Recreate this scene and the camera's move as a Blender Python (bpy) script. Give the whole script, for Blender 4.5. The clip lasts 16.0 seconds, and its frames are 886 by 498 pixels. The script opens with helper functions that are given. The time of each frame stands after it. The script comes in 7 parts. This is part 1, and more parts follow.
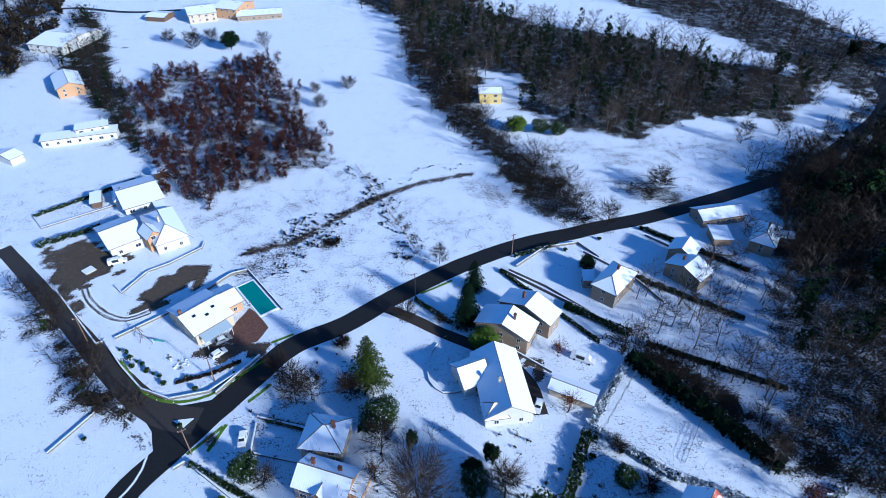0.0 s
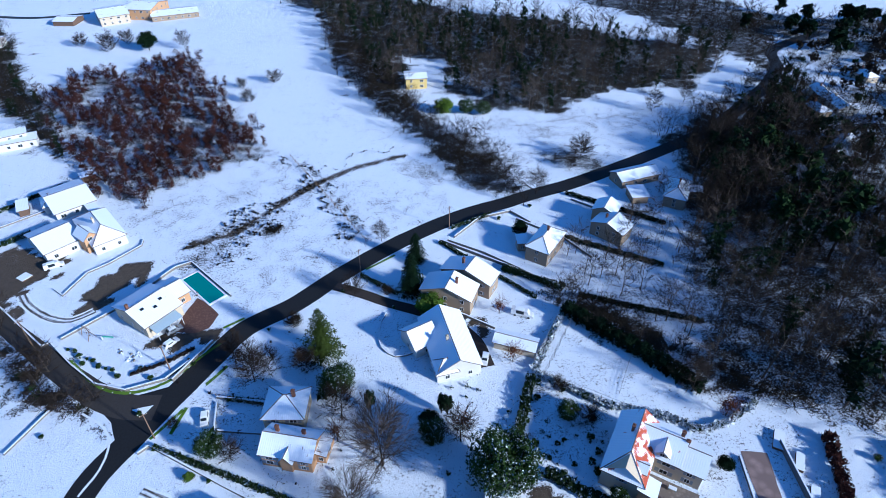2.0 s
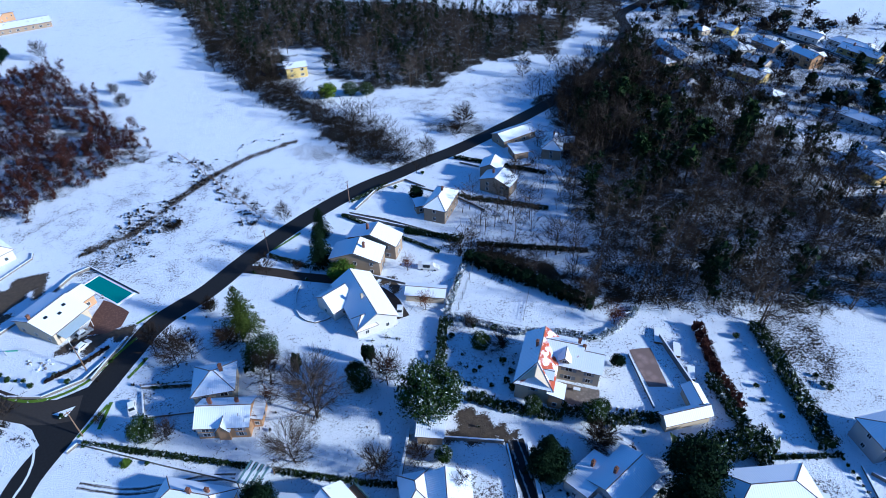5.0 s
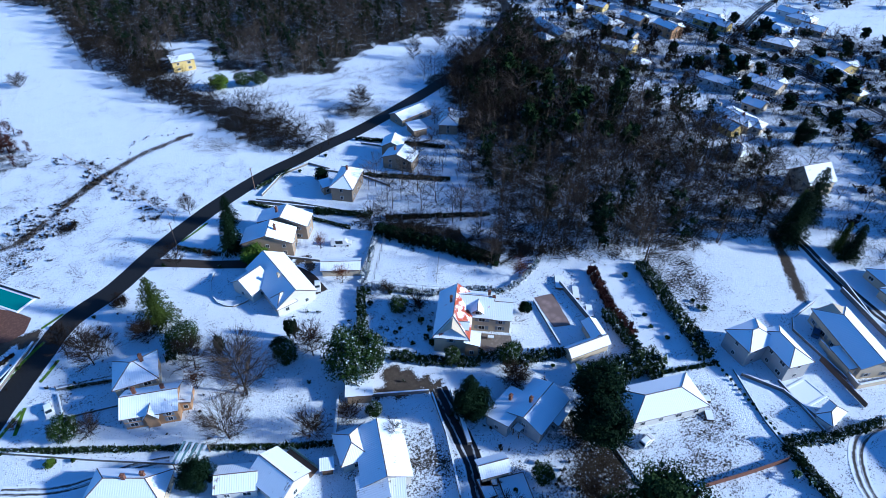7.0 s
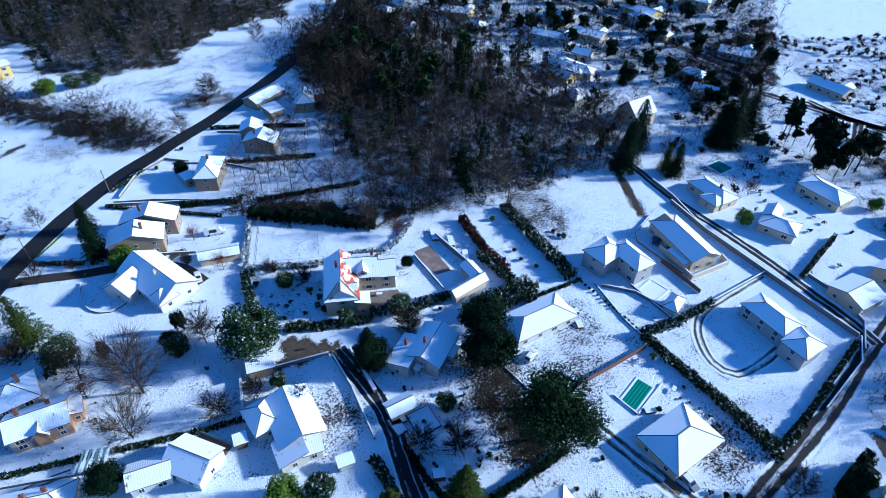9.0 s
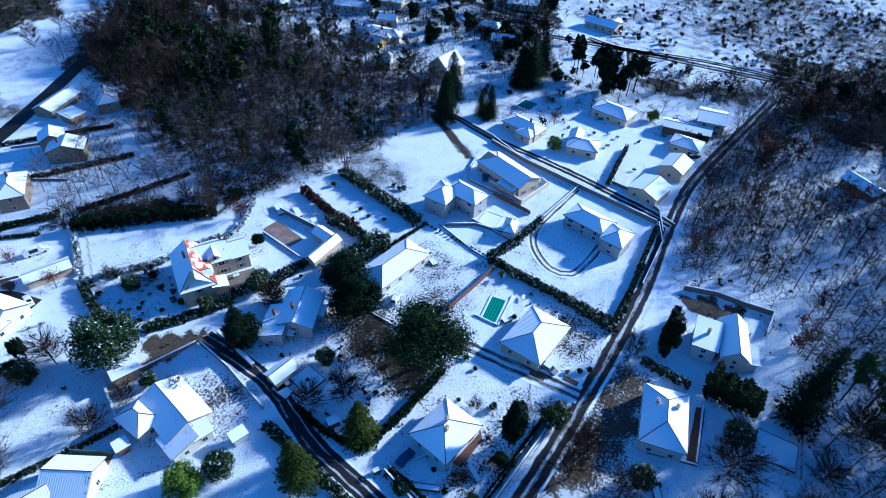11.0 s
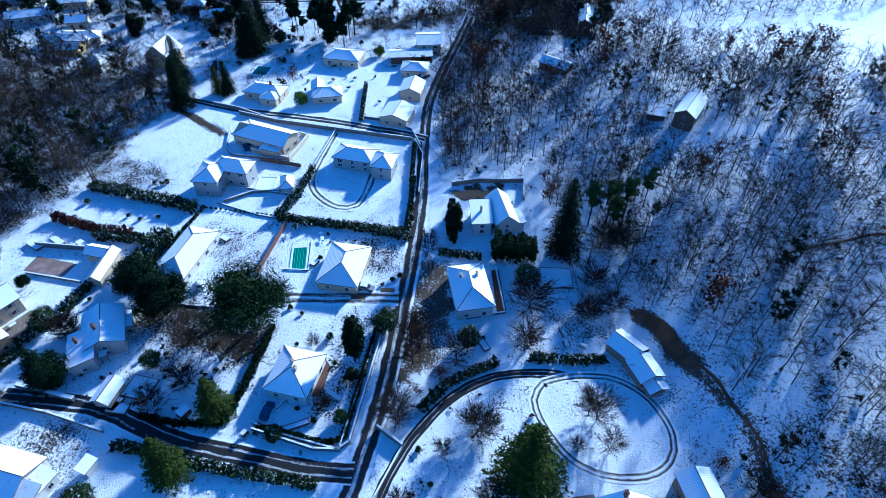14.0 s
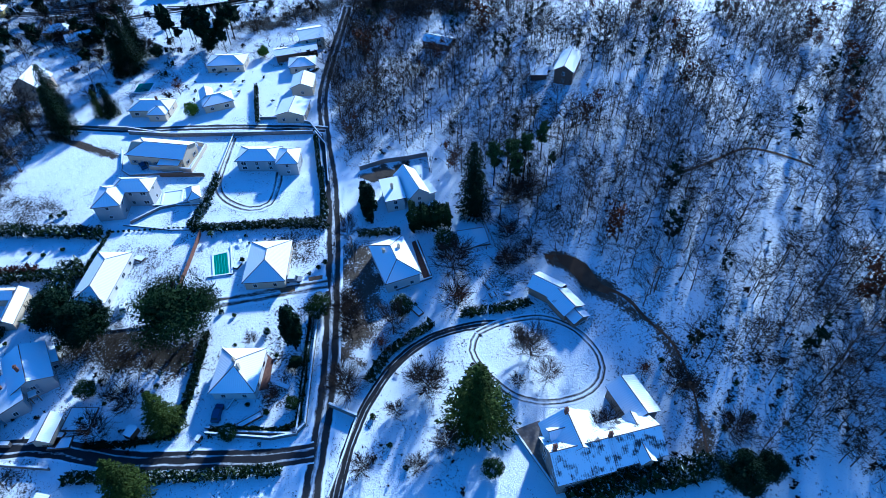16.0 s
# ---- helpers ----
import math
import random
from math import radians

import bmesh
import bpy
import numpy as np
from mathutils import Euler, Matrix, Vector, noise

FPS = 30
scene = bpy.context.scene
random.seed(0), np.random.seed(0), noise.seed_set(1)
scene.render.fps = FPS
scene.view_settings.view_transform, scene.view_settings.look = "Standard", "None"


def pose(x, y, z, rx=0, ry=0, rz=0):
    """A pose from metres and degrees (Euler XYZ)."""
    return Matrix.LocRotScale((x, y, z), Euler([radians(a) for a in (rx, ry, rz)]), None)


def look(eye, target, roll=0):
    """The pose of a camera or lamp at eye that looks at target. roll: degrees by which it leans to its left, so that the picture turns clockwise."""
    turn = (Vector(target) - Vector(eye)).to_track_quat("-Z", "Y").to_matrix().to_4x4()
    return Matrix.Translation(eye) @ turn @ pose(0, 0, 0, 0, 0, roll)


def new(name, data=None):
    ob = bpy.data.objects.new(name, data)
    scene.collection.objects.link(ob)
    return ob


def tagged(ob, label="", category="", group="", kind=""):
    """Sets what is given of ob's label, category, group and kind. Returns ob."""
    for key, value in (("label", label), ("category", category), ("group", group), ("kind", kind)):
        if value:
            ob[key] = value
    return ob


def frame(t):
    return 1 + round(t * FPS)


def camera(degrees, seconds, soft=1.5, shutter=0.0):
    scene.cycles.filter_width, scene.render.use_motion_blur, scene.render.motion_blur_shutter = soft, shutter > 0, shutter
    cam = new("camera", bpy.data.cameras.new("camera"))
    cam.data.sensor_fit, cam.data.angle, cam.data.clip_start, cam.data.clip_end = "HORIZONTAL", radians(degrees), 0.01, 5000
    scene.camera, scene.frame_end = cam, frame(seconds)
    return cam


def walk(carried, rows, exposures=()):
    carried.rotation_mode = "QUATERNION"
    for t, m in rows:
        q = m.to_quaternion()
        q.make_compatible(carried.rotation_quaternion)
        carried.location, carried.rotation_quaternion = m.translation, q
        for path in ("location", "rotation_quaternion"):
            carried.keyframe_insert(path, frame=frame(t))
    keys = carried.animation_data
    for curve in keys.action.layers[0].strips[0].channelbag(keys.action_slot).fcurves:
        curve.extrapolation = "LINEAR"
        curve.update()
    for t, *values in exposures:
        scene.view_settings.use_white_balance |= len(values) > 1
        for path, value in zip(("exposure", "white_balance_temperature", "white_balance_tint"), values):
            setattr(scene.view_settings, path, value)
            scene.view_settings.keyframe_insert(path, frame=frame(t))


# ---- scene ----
# ---------------------------------------------------------------- camera
cam = camera(73.69, 16.0, soft=0.7)


def eye(x, y, z, yaw, pitch, roll):
    """A camera pose: heading, tilt below the horizon and lean about the view axis."""
    return pose(x, y, z, 90 + pitch, 0, yaw) @ pose(0, 0, 0, 0, 0, roll)


PATH = [
    (0, eye(0.00, -0.00, 109.99, -0.00, -37.53, 0.51)),
    (0.5, eye(0.04, -2.58, 110.16, -1.75, -37.69, 0.42)),
    (1, eye(-0.01, -5.21, 110.05, -3.59, -37.81, 0.25)),
    (1.5, eye(-0.30, -7.77, 110.02, -5.39, -37.88, 0.16)),
    (2, eye(-0.75, -10.28, 110.01, -7.37, -37.96, 0.14)),
    (2.5, eye(-1.25, -12.53, 109.86, -9.29, -38.02, 0.17)),
    (3, eye(-1.66, -14.76, 109.66, -11.30, -38.12, 0.01)),
    (3.5, eye(-2.13, -16.99, 109.54, -13.16, -38.18, -0.09)),
    (4, eye(-2.40, -19.32, 109.38, -15.10, -38.31, -0.38)),
    (6.5, eye(-6.55, -30.49, 109.18, -26.86, -39.01, 0.32)),
    (7, eye(-7.83, -32.80, 109.40, -30.31, -39.29, 0.87)),
    (7.5, eye(-9.17, -34.96, 109.56, -33.73, -39.56, 1.02)),
    (8, eye(-10.34, -37.02, 110.06, -37.42, -40.05, 0.94)),
    (10.5, eye(-19.34, -45.95, 109.55, -59.50, -41.64, 2.17)),
    (11, eye(-21.74, -47.29, 109.59, -64.68, -42.07, 2.30)),
    (11.5, eye(-24.00, -48.22, 109.44, -69.52, -42.42, 2.30)),
    (12, eye(-26.51, -49.09, 109.31, -74.58, -42.76, 2.17)),
    (12.5, eye(-28.75, -49.90, 109.45, -79.05, -43.16, 1.90)),
    (13, eye(-31.50, -50.56, 109.71, -83.68, -43.50, 1.61)),
    (13.5, eye(-33.79, -50.99, 109.76, -87.70, -43.83, 1.17)),
    (14, eye(-36.24, -51.18, 109.93, -91.60, -44.13, 0.49)),
    (14.5, eye(-38.43, -51.00, 110.13, -95.00, -44.38, 0.18)),
    (15, eye(-40.59, -50.77, 110.36, -98.17, -44.61, -0.31)),
    (15.5, eye(-42.46, -50.56, 110.61, -100.56, -44.79, -1.01)),
    (16, eye(-44.27, -50.38, 110.77, -102.34, -44.97, -2.21)),
]
walk(cam, PATH, exposures=[(0, 0.62, 4330, 8), (4, 0.62, 4330, 8), (8, 0.76, 4220, 6), (12, 0.94, 4020, 4), (16, 1.03, 3900, 3)])

# ---------------------------------------------------------------- light
SUN_AZ, SUN_EL = radians(128), radians(21)
world = bpy.data.worlds.new("winter_sky")
scene.world = world
world.use_nodes = True
wn = world.node_tree.nodes
sky = wn.new("ShaderNodeTexSky")
sky.sky_type = "NISHITA"
sky.sun_disc = False
sky.sun_elevation, sky.sun_rotation = SUN_EL, SUN_AZ
sky.air_density, sky.dust_density, sky.ozone_density = 1.0, 0.2, 5.0
world.node_tree.links.new(sky.outputs[0], wn["Background"].inputs[0])
wn["Background"].inputs[1].default_value = 0.085
sun_data = bpy.data.lights.new("sun", "SUN")
sun_data.energy, sun_data.angle, sun_data.color = 5.0, radians(3.2), (1.0, 0.80, 0.55)
sun = new("sun", sun_data)
to_sun = Vector((math.sin(SUN_AZ) * math.cos(SUN_EL), math.cos(SUN_AZ) * math.cos(SUN_EL), math.sin(SUN_EL)))
sun.matrix_world = look(to_sun * 300, (0, 0, 0))

rng = random.Random(7)


# ---------------------------------------------------------------- materials
class Mat:
    """A small builder for node materials in world or object space."""

    def __init__(self, name, rough=0.8, metal=0.0, spec=0.3):
        self.m = bpy.data.materials.new(name)
        self.m.use_nodes = True
        self.t = self.m.node_tree
        self.b = self.t.nodes["Principled BSDF"]
        self.b.inputs["Roughness"].default_value = rough
        self.b.inputs["Metallic"].default_value = metal
        self.b.inputs["Specular IOR Level"].default_value = spec

    def node(self, kind, **inputs):
        n = self.t.nodes.new(kind)
        for k, v in inputs.items():
            self.put(n.inputs[k.replace("_", " ")], v)
        return n

    def put(self, socket, v):
        if isinstance(v, bpy.types.NodeSocket):
            self.t.links.new(v, socket)
        else:
            socket.default_value = v

    def coords(self, kind="Object", scale=(1, 1, 1)):
        c = self.node("ShaderNodeTexCoord")
        m = self.node("ShaderNodeMapping")
        self.t.links.new(c.outputs[kind], m.inputs["Vector"])
        m.inputs["Scale"].default_value = scale
        return m.outputs[0]

    def world(self, scale=(1, 1, 1)):
        g = self.node("ShaderNodeNewGeometry")
        m = self.node("ShaderNodeMapping")
        self.t.links.new(g.outputs["Position"], m.inputs["Vector"])
        m.inputs["Scale"].default_value = scale
        return m.outputs[0]

    def noise(self, vec, scale, detail=4.0, rough=0.6):
        n = self.node("ShaderNodeTexNoise", Vector=vec, Scale=scale, Detail=detail, Roughness=rough)
        return n.outputs["Fac"]

    def ramp(self, fac, a, b):
        n = self.node("ShaderNodeMapRange")
        self.put(n.inputs["Value"], fac)
        n.inputs["From Min"].default_value, n.inputs["From Max"].default_value = a, b
        return n.outputs[0]

    def math(self, op, a, b=0.0):
        n = self.node("ShaderNodeMath")
        n.operation = op
        self.put(n.inputs[0], a)
        self.put(n.inputs[1], b)
        return n.outputs[0]

    def mix(self, fac, a, b):
        n = self.node("ShaderNodeMix")
        n.data_type = "RGBA"
        self.put(n.inputs[0], fac)
        self.put(n.inputs[6], a if isinstance(a, bpy.types.NodeSocket) else (*a, 1))
        self.put(n.inputs[7], b if isinstance(b, bpy.types.NodeSocket) else (*b, 1))
        return n.outputs[2]

    def colour(self, c):
        self.put(self.b.inputs["Base Color"], c if isinstance(c, bpy.types.NodeSocket) else (*c, 1))
        return self

    def bump(self, h, strength=0.4, dist=0.05):
        n = self.node("ShaderNodeBump", Height=h, Strength=strength, Distance=dist)
        self.t.links.new(n.outputs[0], self.b.inputs["Normal"])
        return self

    def random(self):
        return self.node("ShaderNodeObjectInfo").outputs["Random"]

    def island(self):
        return self.node("ShaderNodeNewGeometry").outputs["Random Per Island"]

    def attr(self, name):
        n = self.node("ShaderNodeAttribute")
        n.attribute_name = name
        return n.outputs["Fac"]


SNOW = (0.80, 0.83, 0.88)


def ground_material():
    k = Mat("snowy_ground", 0.75, 0, 0.1)
    p = k.world()
    fine = k.noise(p, 1.6, 6, 0.7)
    mid = k.noise(p, 0.22, 4, 0.6)
    big = k.noise(p, 0.03, 3, 0.5)
    bare = k.attr("bare")
    dirt_kind = k.attr("dirt")
    tuft = k.noise(p, 3.2, 4, 0.75)
    n = k.math("ADD", k.math("MULTIPLY", fine, 0.55), k.math("MULTIPLY", mid, 0.30))
    n = k.math("ADD", n, k.math("MULTIPLY", big, 0.16))
    n = k.math("ADD", n, k.math("MULTIPLY", tuft, 0.26))
    n = k.math("ADD", n, k.math("MULTIPLY", bare, 0.62))
    fac = k.ramp(n, 0.725, 0.785)
    grass = k.mix(k.noise(p, 3.1), (0.008, 0.008, 0.005), (0.034, 0.027, 0.017))
    soil = k.mix(k.noise(p, 0.9), (0.045, 0.036, 0.028), (0.12, 0.095, 0.070))
    under = k.mix(dirt_kind, grass, soil)
    snow = k.mix(k.noise(p, 0.5), SNOW, (0.72, 0.77, 0.85))
    k.colour(k.mix(fac, snow, under))
    k.bump(k.math("ADD", k.math("ADD", fine, k.math("MULTIPLY", tuft, 0.6)), k.math("MULTIPLY", mid, 1.6)), 0.8, 0.26)
    return k.m


def road_material(name, tracks, wet=0.5, base=(0.013, 0.0132, 0.014), snow_amount=0.0, ruts=0.20):
    """Asphalt; u runs across the road (0 to 1), v along it in metres."""
    k = Mat(name, wet, 0, 0.06)
    uv = k.node("ShaderNodeUVMap").outputs[0]
    s = k.node("ShaderNodeSeparateXYZ", Vector=uv)
    u = s.outputs[0]
    p = k.world()
    warp = k.math("MULTIPLY", k.math("SUBTRACT", k.noise(p, 0.25, 3), 0.5), 0.20)
    uu = k.math("ADD", u, warp)
    wave = k.math("COSINE", k.math("MULTIPLY", uu, tracks * 6.2832))
    edge = k.math("ABSOLUTE", k.math("SUBTRACT", uu, 0.5))
    m = k.node("ShaderNodeMapping", Vector=uv)
    m.inputs["Scale"].default_value = (7.0, 0.10, 1.0)
    streak = k.math("ADD", k.math("MULTIPLY", k.noise(m.outputs[0], 1.0, 5, 0.65), 0.6), k.math("MULTIPLY", k.noise(p, 0.9, 5, 0.7), 0.25))
    n = k.math("ADD", k.math("MULTIPLY", wave, ruts), streak)
    n = k.math("ADD", n, k.math("MULTIPLY", edge, 0.7))
    fac = k.ramp(n, 0.95 - snow_amount, 1.15 - snow_amount)
    asphalt = k.mix(k.noise(p, 2.2, 6), base, tuple(c * 2.0 for c in base))
    k.colour(k.mix(fac, asphalt, SNOW))
    k.bump(k.noise(p, 8.0), 0.3, 0.02)
    return k.m


def roof_material(name, tile, snow_low, snow_high, pitch_lines=1.0, melt=0.0):
    """Snow lying on rows of clay tiles: the rows show as ribs down the slope (u across, v down)."""
    k = Mat(name, 0.7)
    uv = k.node("ShaderNodeUVMap").outputs[0]
    s = k.node("ShaderNodeSeparateXYZ", Vector=uv)
    p = k.world()
    ribs = k.math("SINE", k.math("MULTIPLY", s.outputs[0], 2 * math.pi / 0.44))
    n = k.math("ADD", k.noise(p, 0.45, 4, 0.6), k.math("MULTIPLY", ribs, 0.055 * pitch_lines))
    n = k.math("ADD", n, k.math("MULTIPLY", k.noise(p, 3.0, 4), 0.16))
    if melt:  # the slope that faces the sun has lost its snow
        d = k.node("ShaderNodeVectorMath")
        d.operation = "DOT_PRODUCT"
        k.put(d.inputs[0], k.node("ShaderNodeNewGeometry").outputs["True Normal"])
        d.inputs[1].default_value = tuple(to_sun)
        n = k.math("SUBTRACT", n, k.math("MULTIPLY", k.ramp(d.outputs["Value"], 0.42, 0.62), melt))
    fac = k.ramp(n, snow_low, snow_high)
    t = k.mix(k.noise(p, 2.5), tile, tuple(c * 0.6 for c in tile))
    k.colour(k.mix(fac, t, SNOW))
    k.bump(k.math("ADD", k.math("MULTIPLY", ribs, 0.5 * pitch_lines), k.noise(p, 1.5)), 0.55, 0.07)
    return k.m


def plaster(name, c, stain=0.8):
    k = Mat(name, 0.85)
    p = k.world()
    a = k.mix(k.noise(p, 0.6, 5), c, tuple(v * stain for v in c))
    k.colour(k.mix(k.math("MULTIPLY", k.noise(p, 6.0, 4), 0.5), a, tuple(v * 0.85 for v in c)))
    k.bump(k.noise(p, 12.0), 0.25, 0.01)
    return k.m


def stone(name, c, scale=2.2):
    k = Mat(name, 0.9)
    p = k.world()
    v = k.node("ShaderNodeTexVoronoi", Vector=p, Scale=scale)
    col = k.mix(k.noise(p, 1.1), c, tuple(x * 0.55 for x in c))
    col = k.mix(k.ramp(v.outputs["Distance"], 0.1, 0.6), col, tuple(x * 0.5 for x in c))
    k.colour(col)
    k.bump(v.outputs["Distance"], 0.6, 0.05)
    return k.m


def leafy(name, dark, light, snowy=0.0, rough=0.7):
    k = Mat(name, rough, 0, 0.03)
    p = k.world()
    patch = k.ramp(k.noise(p, 0.16, 3, 0.6), 0.32, 0.68)
    c = k.mix(k.math("MULTIPLY", k.math("ADD", k.island(), k.math("MULTIPLY", patch, 1.4)), 0.45), dark, light)
    if snowy:
        up = k.node("ShaderNodeSeparateXYZ", Vector=k.node("ShaderNodeNewGeometry").outputs["True Normal"]).outputs[2]
        f = k.math("MULTIPLY", k.ramp(k.math("ABSOLUTE", up), 0.3, 0.8), k.ramp(k.noise(p, 1.3, 3), 0.62 - 0.3 * snowy, 0.72 - 0.3 * snowy))
        c = k.mix(f, c, SNOW)
    k.colour(c)
    return k.m


def plain(name, c, rough=0.6, metal=0.0, vary=0.75, spec=0.4):
    k = Mat(name, rough, metal, spec)
    p = k.coords("Object")
    k.colour(k.mix(k.noise(p, 2.0, 5), c, tuple(v * vary for v in c)))
    k.bump(k.noise(p, 15.0), 0.1, 0.01)
    return k.m


M_GROUND = ground_material()
M_ROAD = road_material("wet_asphalt", 2.0, 0.45, snow_amount=-0.10)
M_LANE = road_material("snowy_lane", 2.0, 0.55, base=(0.022, 0.021, 0.021), snow_amount=0.40, ruts=0.21)
M_SIDE = road_material("dirty_asphalt", 2.0, 0.6, base=(0.030, 0.027, 0.025), snow_amount=-0.02, ruts=0.12)
M_SLUSH = road_material("slushy_asphalt", 3.0, 0.45, base=(0.016, 0.016, 0.018), snow_amount=0.31, ruts=0.16)
M_TRACK = road_material("rutted_track", 2.0, 0.8, base=(0.045, 0.04, 0.036), snow_amount=0.52, ruts=0.17)
M_DIRT = road_material("muddy_yard", 1.0, 0.7, base=(0.03, 0.025, 0.022), snow_amount=-0.12)
M_ROOF = roof_material("snowy_tile_roof", (0.20, 0.12, 0.085), 0.28, 0.35, 0.42)
M_ROOF_THIN = roof_material("thin_snow_tile_roof", (0.20, 0.13, 0.10), 0.33, 0.45, 0.6)
M_ROOF_SLATE = roof_material("slate_roof_with_sliding_snow", (0.085, 0.080, 0.085), 0.43, 0.56, 0.5)
M_ROOF_RED = roof_material("melting_red_tile_roof", (0.42, 0.075, 0.025), 0.36, 0.42, 0.4, 0.20)
M_TILE = plain("clay_tile_edge", (0.15, 0.10, 0.08), 0.8)
M_WALLS = {
    "white": plaster("white_render", (0.62, 0.60, 0.56)),
    "cream": plaster("cream_render", (0.55, 0.46, 0.33)),
    "grey": plaster("grey_render", (0.40, 0.39, 0.38)),
    "tan": plaster("tan_render", (0.33, 0.25, 0.17)),
    "orange": plaster("orange_render", (0.50, 0.30, 0.15)),
    "yellow": plaster("yellow_render", (0.62, 0.47, 0.16)),
    "brown": plaster("brown_boarding", (0.14, 0.09, 0.06)),
    "stone": stone("rubble_stone", (0.38, 0.33, 0.27)),
}
M_BRICK = stone("red_brick", (0.27, 0.125, 0.08), 5.0)
M_GARDEN_WALL = stone("garden_wall_stone", (0.30, 0.27, 0.24), 2.6)
M_SNOWCAP = plaster("snow_cap", SNOW, 0.93)
M_FRAME = plain("white_window_frame", (0.7, 0.7, 0.7), 0.4)
M_DOOR = plain("dark_wooden_door", (0.10, 0.06, 0.04), 0.5)
M_SHUTTER = plain("grey_shutter", (0.25, 0.27, 0.30), 0.5)
M_GLASS = plain("dark_window_glass", (0.02, 0.025, 0.03), 0.08)
M_BARK = plain("grey_bark", (0.024, 0.019, 0.015), 0.9, spec=0.05)
M_WOODBARK = plain("woodland_bark", (0.105, 0.083, 0.063), 0.9, spec=0.05)
M_TWIG = leafy("bare_twigs", (0.007, 0.005, 0.004), (0.042, 0.032, 0.025))
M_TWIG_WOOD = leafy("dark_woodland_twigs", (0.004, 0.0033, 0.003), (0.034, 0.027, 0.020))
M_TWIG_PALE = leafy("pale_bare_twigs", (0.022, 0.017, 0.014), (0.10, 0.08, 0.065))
M_SCRUB = leafy("withered_oak_leaves", (0.010, 0.005, 0.005), (0.060, 0.024, 0.018))
M_RUST = leafy("rusty_leaves", (0.030, 0.012, 0.007), (0.13, 0.05, 0.022))
M_CONIFER = leafy("conifer_needles", (0.006, 0.012, 0.003), (0.058, 0.078, 0.014), 0.0)
M_DARKCON = leafy("dark_conifer_needles", (0.003, 0.008, 0.005), (0.012, 0.024, 0.010), 0.0)
M_PINE_PALE = leafy("pale_pine_needles", (0.012, 0.022, 0.008), (0.075, 0.10, 0.03))
M_PINE = leafy("pine_needles", (0.006, 0.013, 0.005), (0.026, 0.045, 0.014), 0.0)
M_BUSH = leafy("evergreen_leaves", (0.006, 0.016, 0.004), (0.036, 0.060, 0.014), 0.18)
M_BRIGHT = leafy("bright_green_leaves", (0.05, 0.09, 0.012), (0.12, 0.17, 0.02), 0.0)
M_HEDGE = leafy("clipped_hedge_leaves", (0.006, 0.014, 0.005), (0.024, 0.038, 0.012), 0.20)
M_SNOWHEDGE = leafy("snow_laden_leaves", (0.008, 0.016, 0.006), (0.030, 0.045, 0.016), 0.8)
M_GRASS = leafy("green_verge_grass", (0.05, 0.10, 0.010), (0.13, 0.21, 0.025), 0.06)
M_WOOD = plain("weathered_wood", (0.20, 0.13, 0.08), 0.8)
M_METAL = plain("galvanised_metal", (0.35, 0.36, 0.38), 0.4, 0.8)
M_POOL = plain("turquoise_pool_water", (0.01, 0.22, 0.20), 0.12, 0, 0.8)
M_COVER = plain("green_pool_cover", (0.005, 0.23, 0.13), 0.5)
M_TEAL = plain("pale_teal_slat", (0.10, 0.36, 0.28), 0.5)
M_SLAT = plain("pale_teal_slats", (0.18, 0.30, 0.32), 0.4)
M_CANOPY = plain("frosted_canopy_glass", (0.42, 0.50, 0.55), 0.25)
M_PAVING = stone("stone_paving", (0.34, 0.28, 0.23), 1.4)
M_BRICKPAVE = stone("reddish_brick_paving", (0.20, 0.105, 0.075), 2.0)
M_CLAY = stone("pinkish_clay_court", (0.36, 0.26, 0.23), 0.5)
M_CLAY_BROWN = stone("tan_gravel", (0.24, 0.16, 0.09), 4.0)
M_EARTH = stone("bare_brown_earth", (0.16, 0.085, 0.04), 0.35)
M_TYRE = plain("black_rubber", (0.02, 0.02, 0.02), 0.8)
M_PAINT = {c: plain(c + "_car_paint", v, 0.25) for c, v in {
    "white": (0.7, 0.7, 0.7), "grey": (0.25, 0.26, 0.28), "blue": (0.03, 0.06, 0.15), "black": (0.02, 0.02, 0.025)}.items()}


# ---------------------------------------------------------------- mesh tools
def mesh_from(name, verts, faces, mats=(), index=None, uvs=None, smooth=False):
    me = bpy.data.meshes.new(name)
    me.from_pydata([tuple(v) for v in verts], [], [tuple(f) for f in faces])
    for m in mats:
        me.materials.append(m)
    if index is not None:
        me.polygons.foreach_set("material_index", np.asarray(index, dtype=np.int32))
    if uvs is not None:
        layer = me.uv_layers.new(name="uv")
        layer.data.foreach_set("uv", np.asarray(uvs, dtype=np.float32).ravel())
    if smooth:
        me.polygons.foreach_set("use_smooth", [True] * len(me.polygons))
    me.update()
    return me


def fast_mesh(name, verts, tris, mats, index=None):
    """A large triangle mesh from arrays."""
    me = bpy.data.meshes.new(name)
    verts, tris = np.asarray(verts, dtype=np.float32), np.asarray(tris, dtype=np.int32)
    me.vertices.add(len(verts))
    me.vertices.foreach_set("co", verts.ravel())
    me.loops.add(tris.size)
    me.loops.foreach_set("vertex_index", tris.ravel())
    me.polygons.add(len(tris))
    me.polygons.foreach_set("loop_start", np.arange(0, tris.size, 3, dtype=np.int32))
    for m in mats:
        me.materials.append(m)
    if index is not None:
        me.polygons.foreach_set("material_index", np.asarray(index, dtype=np.int32))
    me.update(calc_edges=True)
    return me


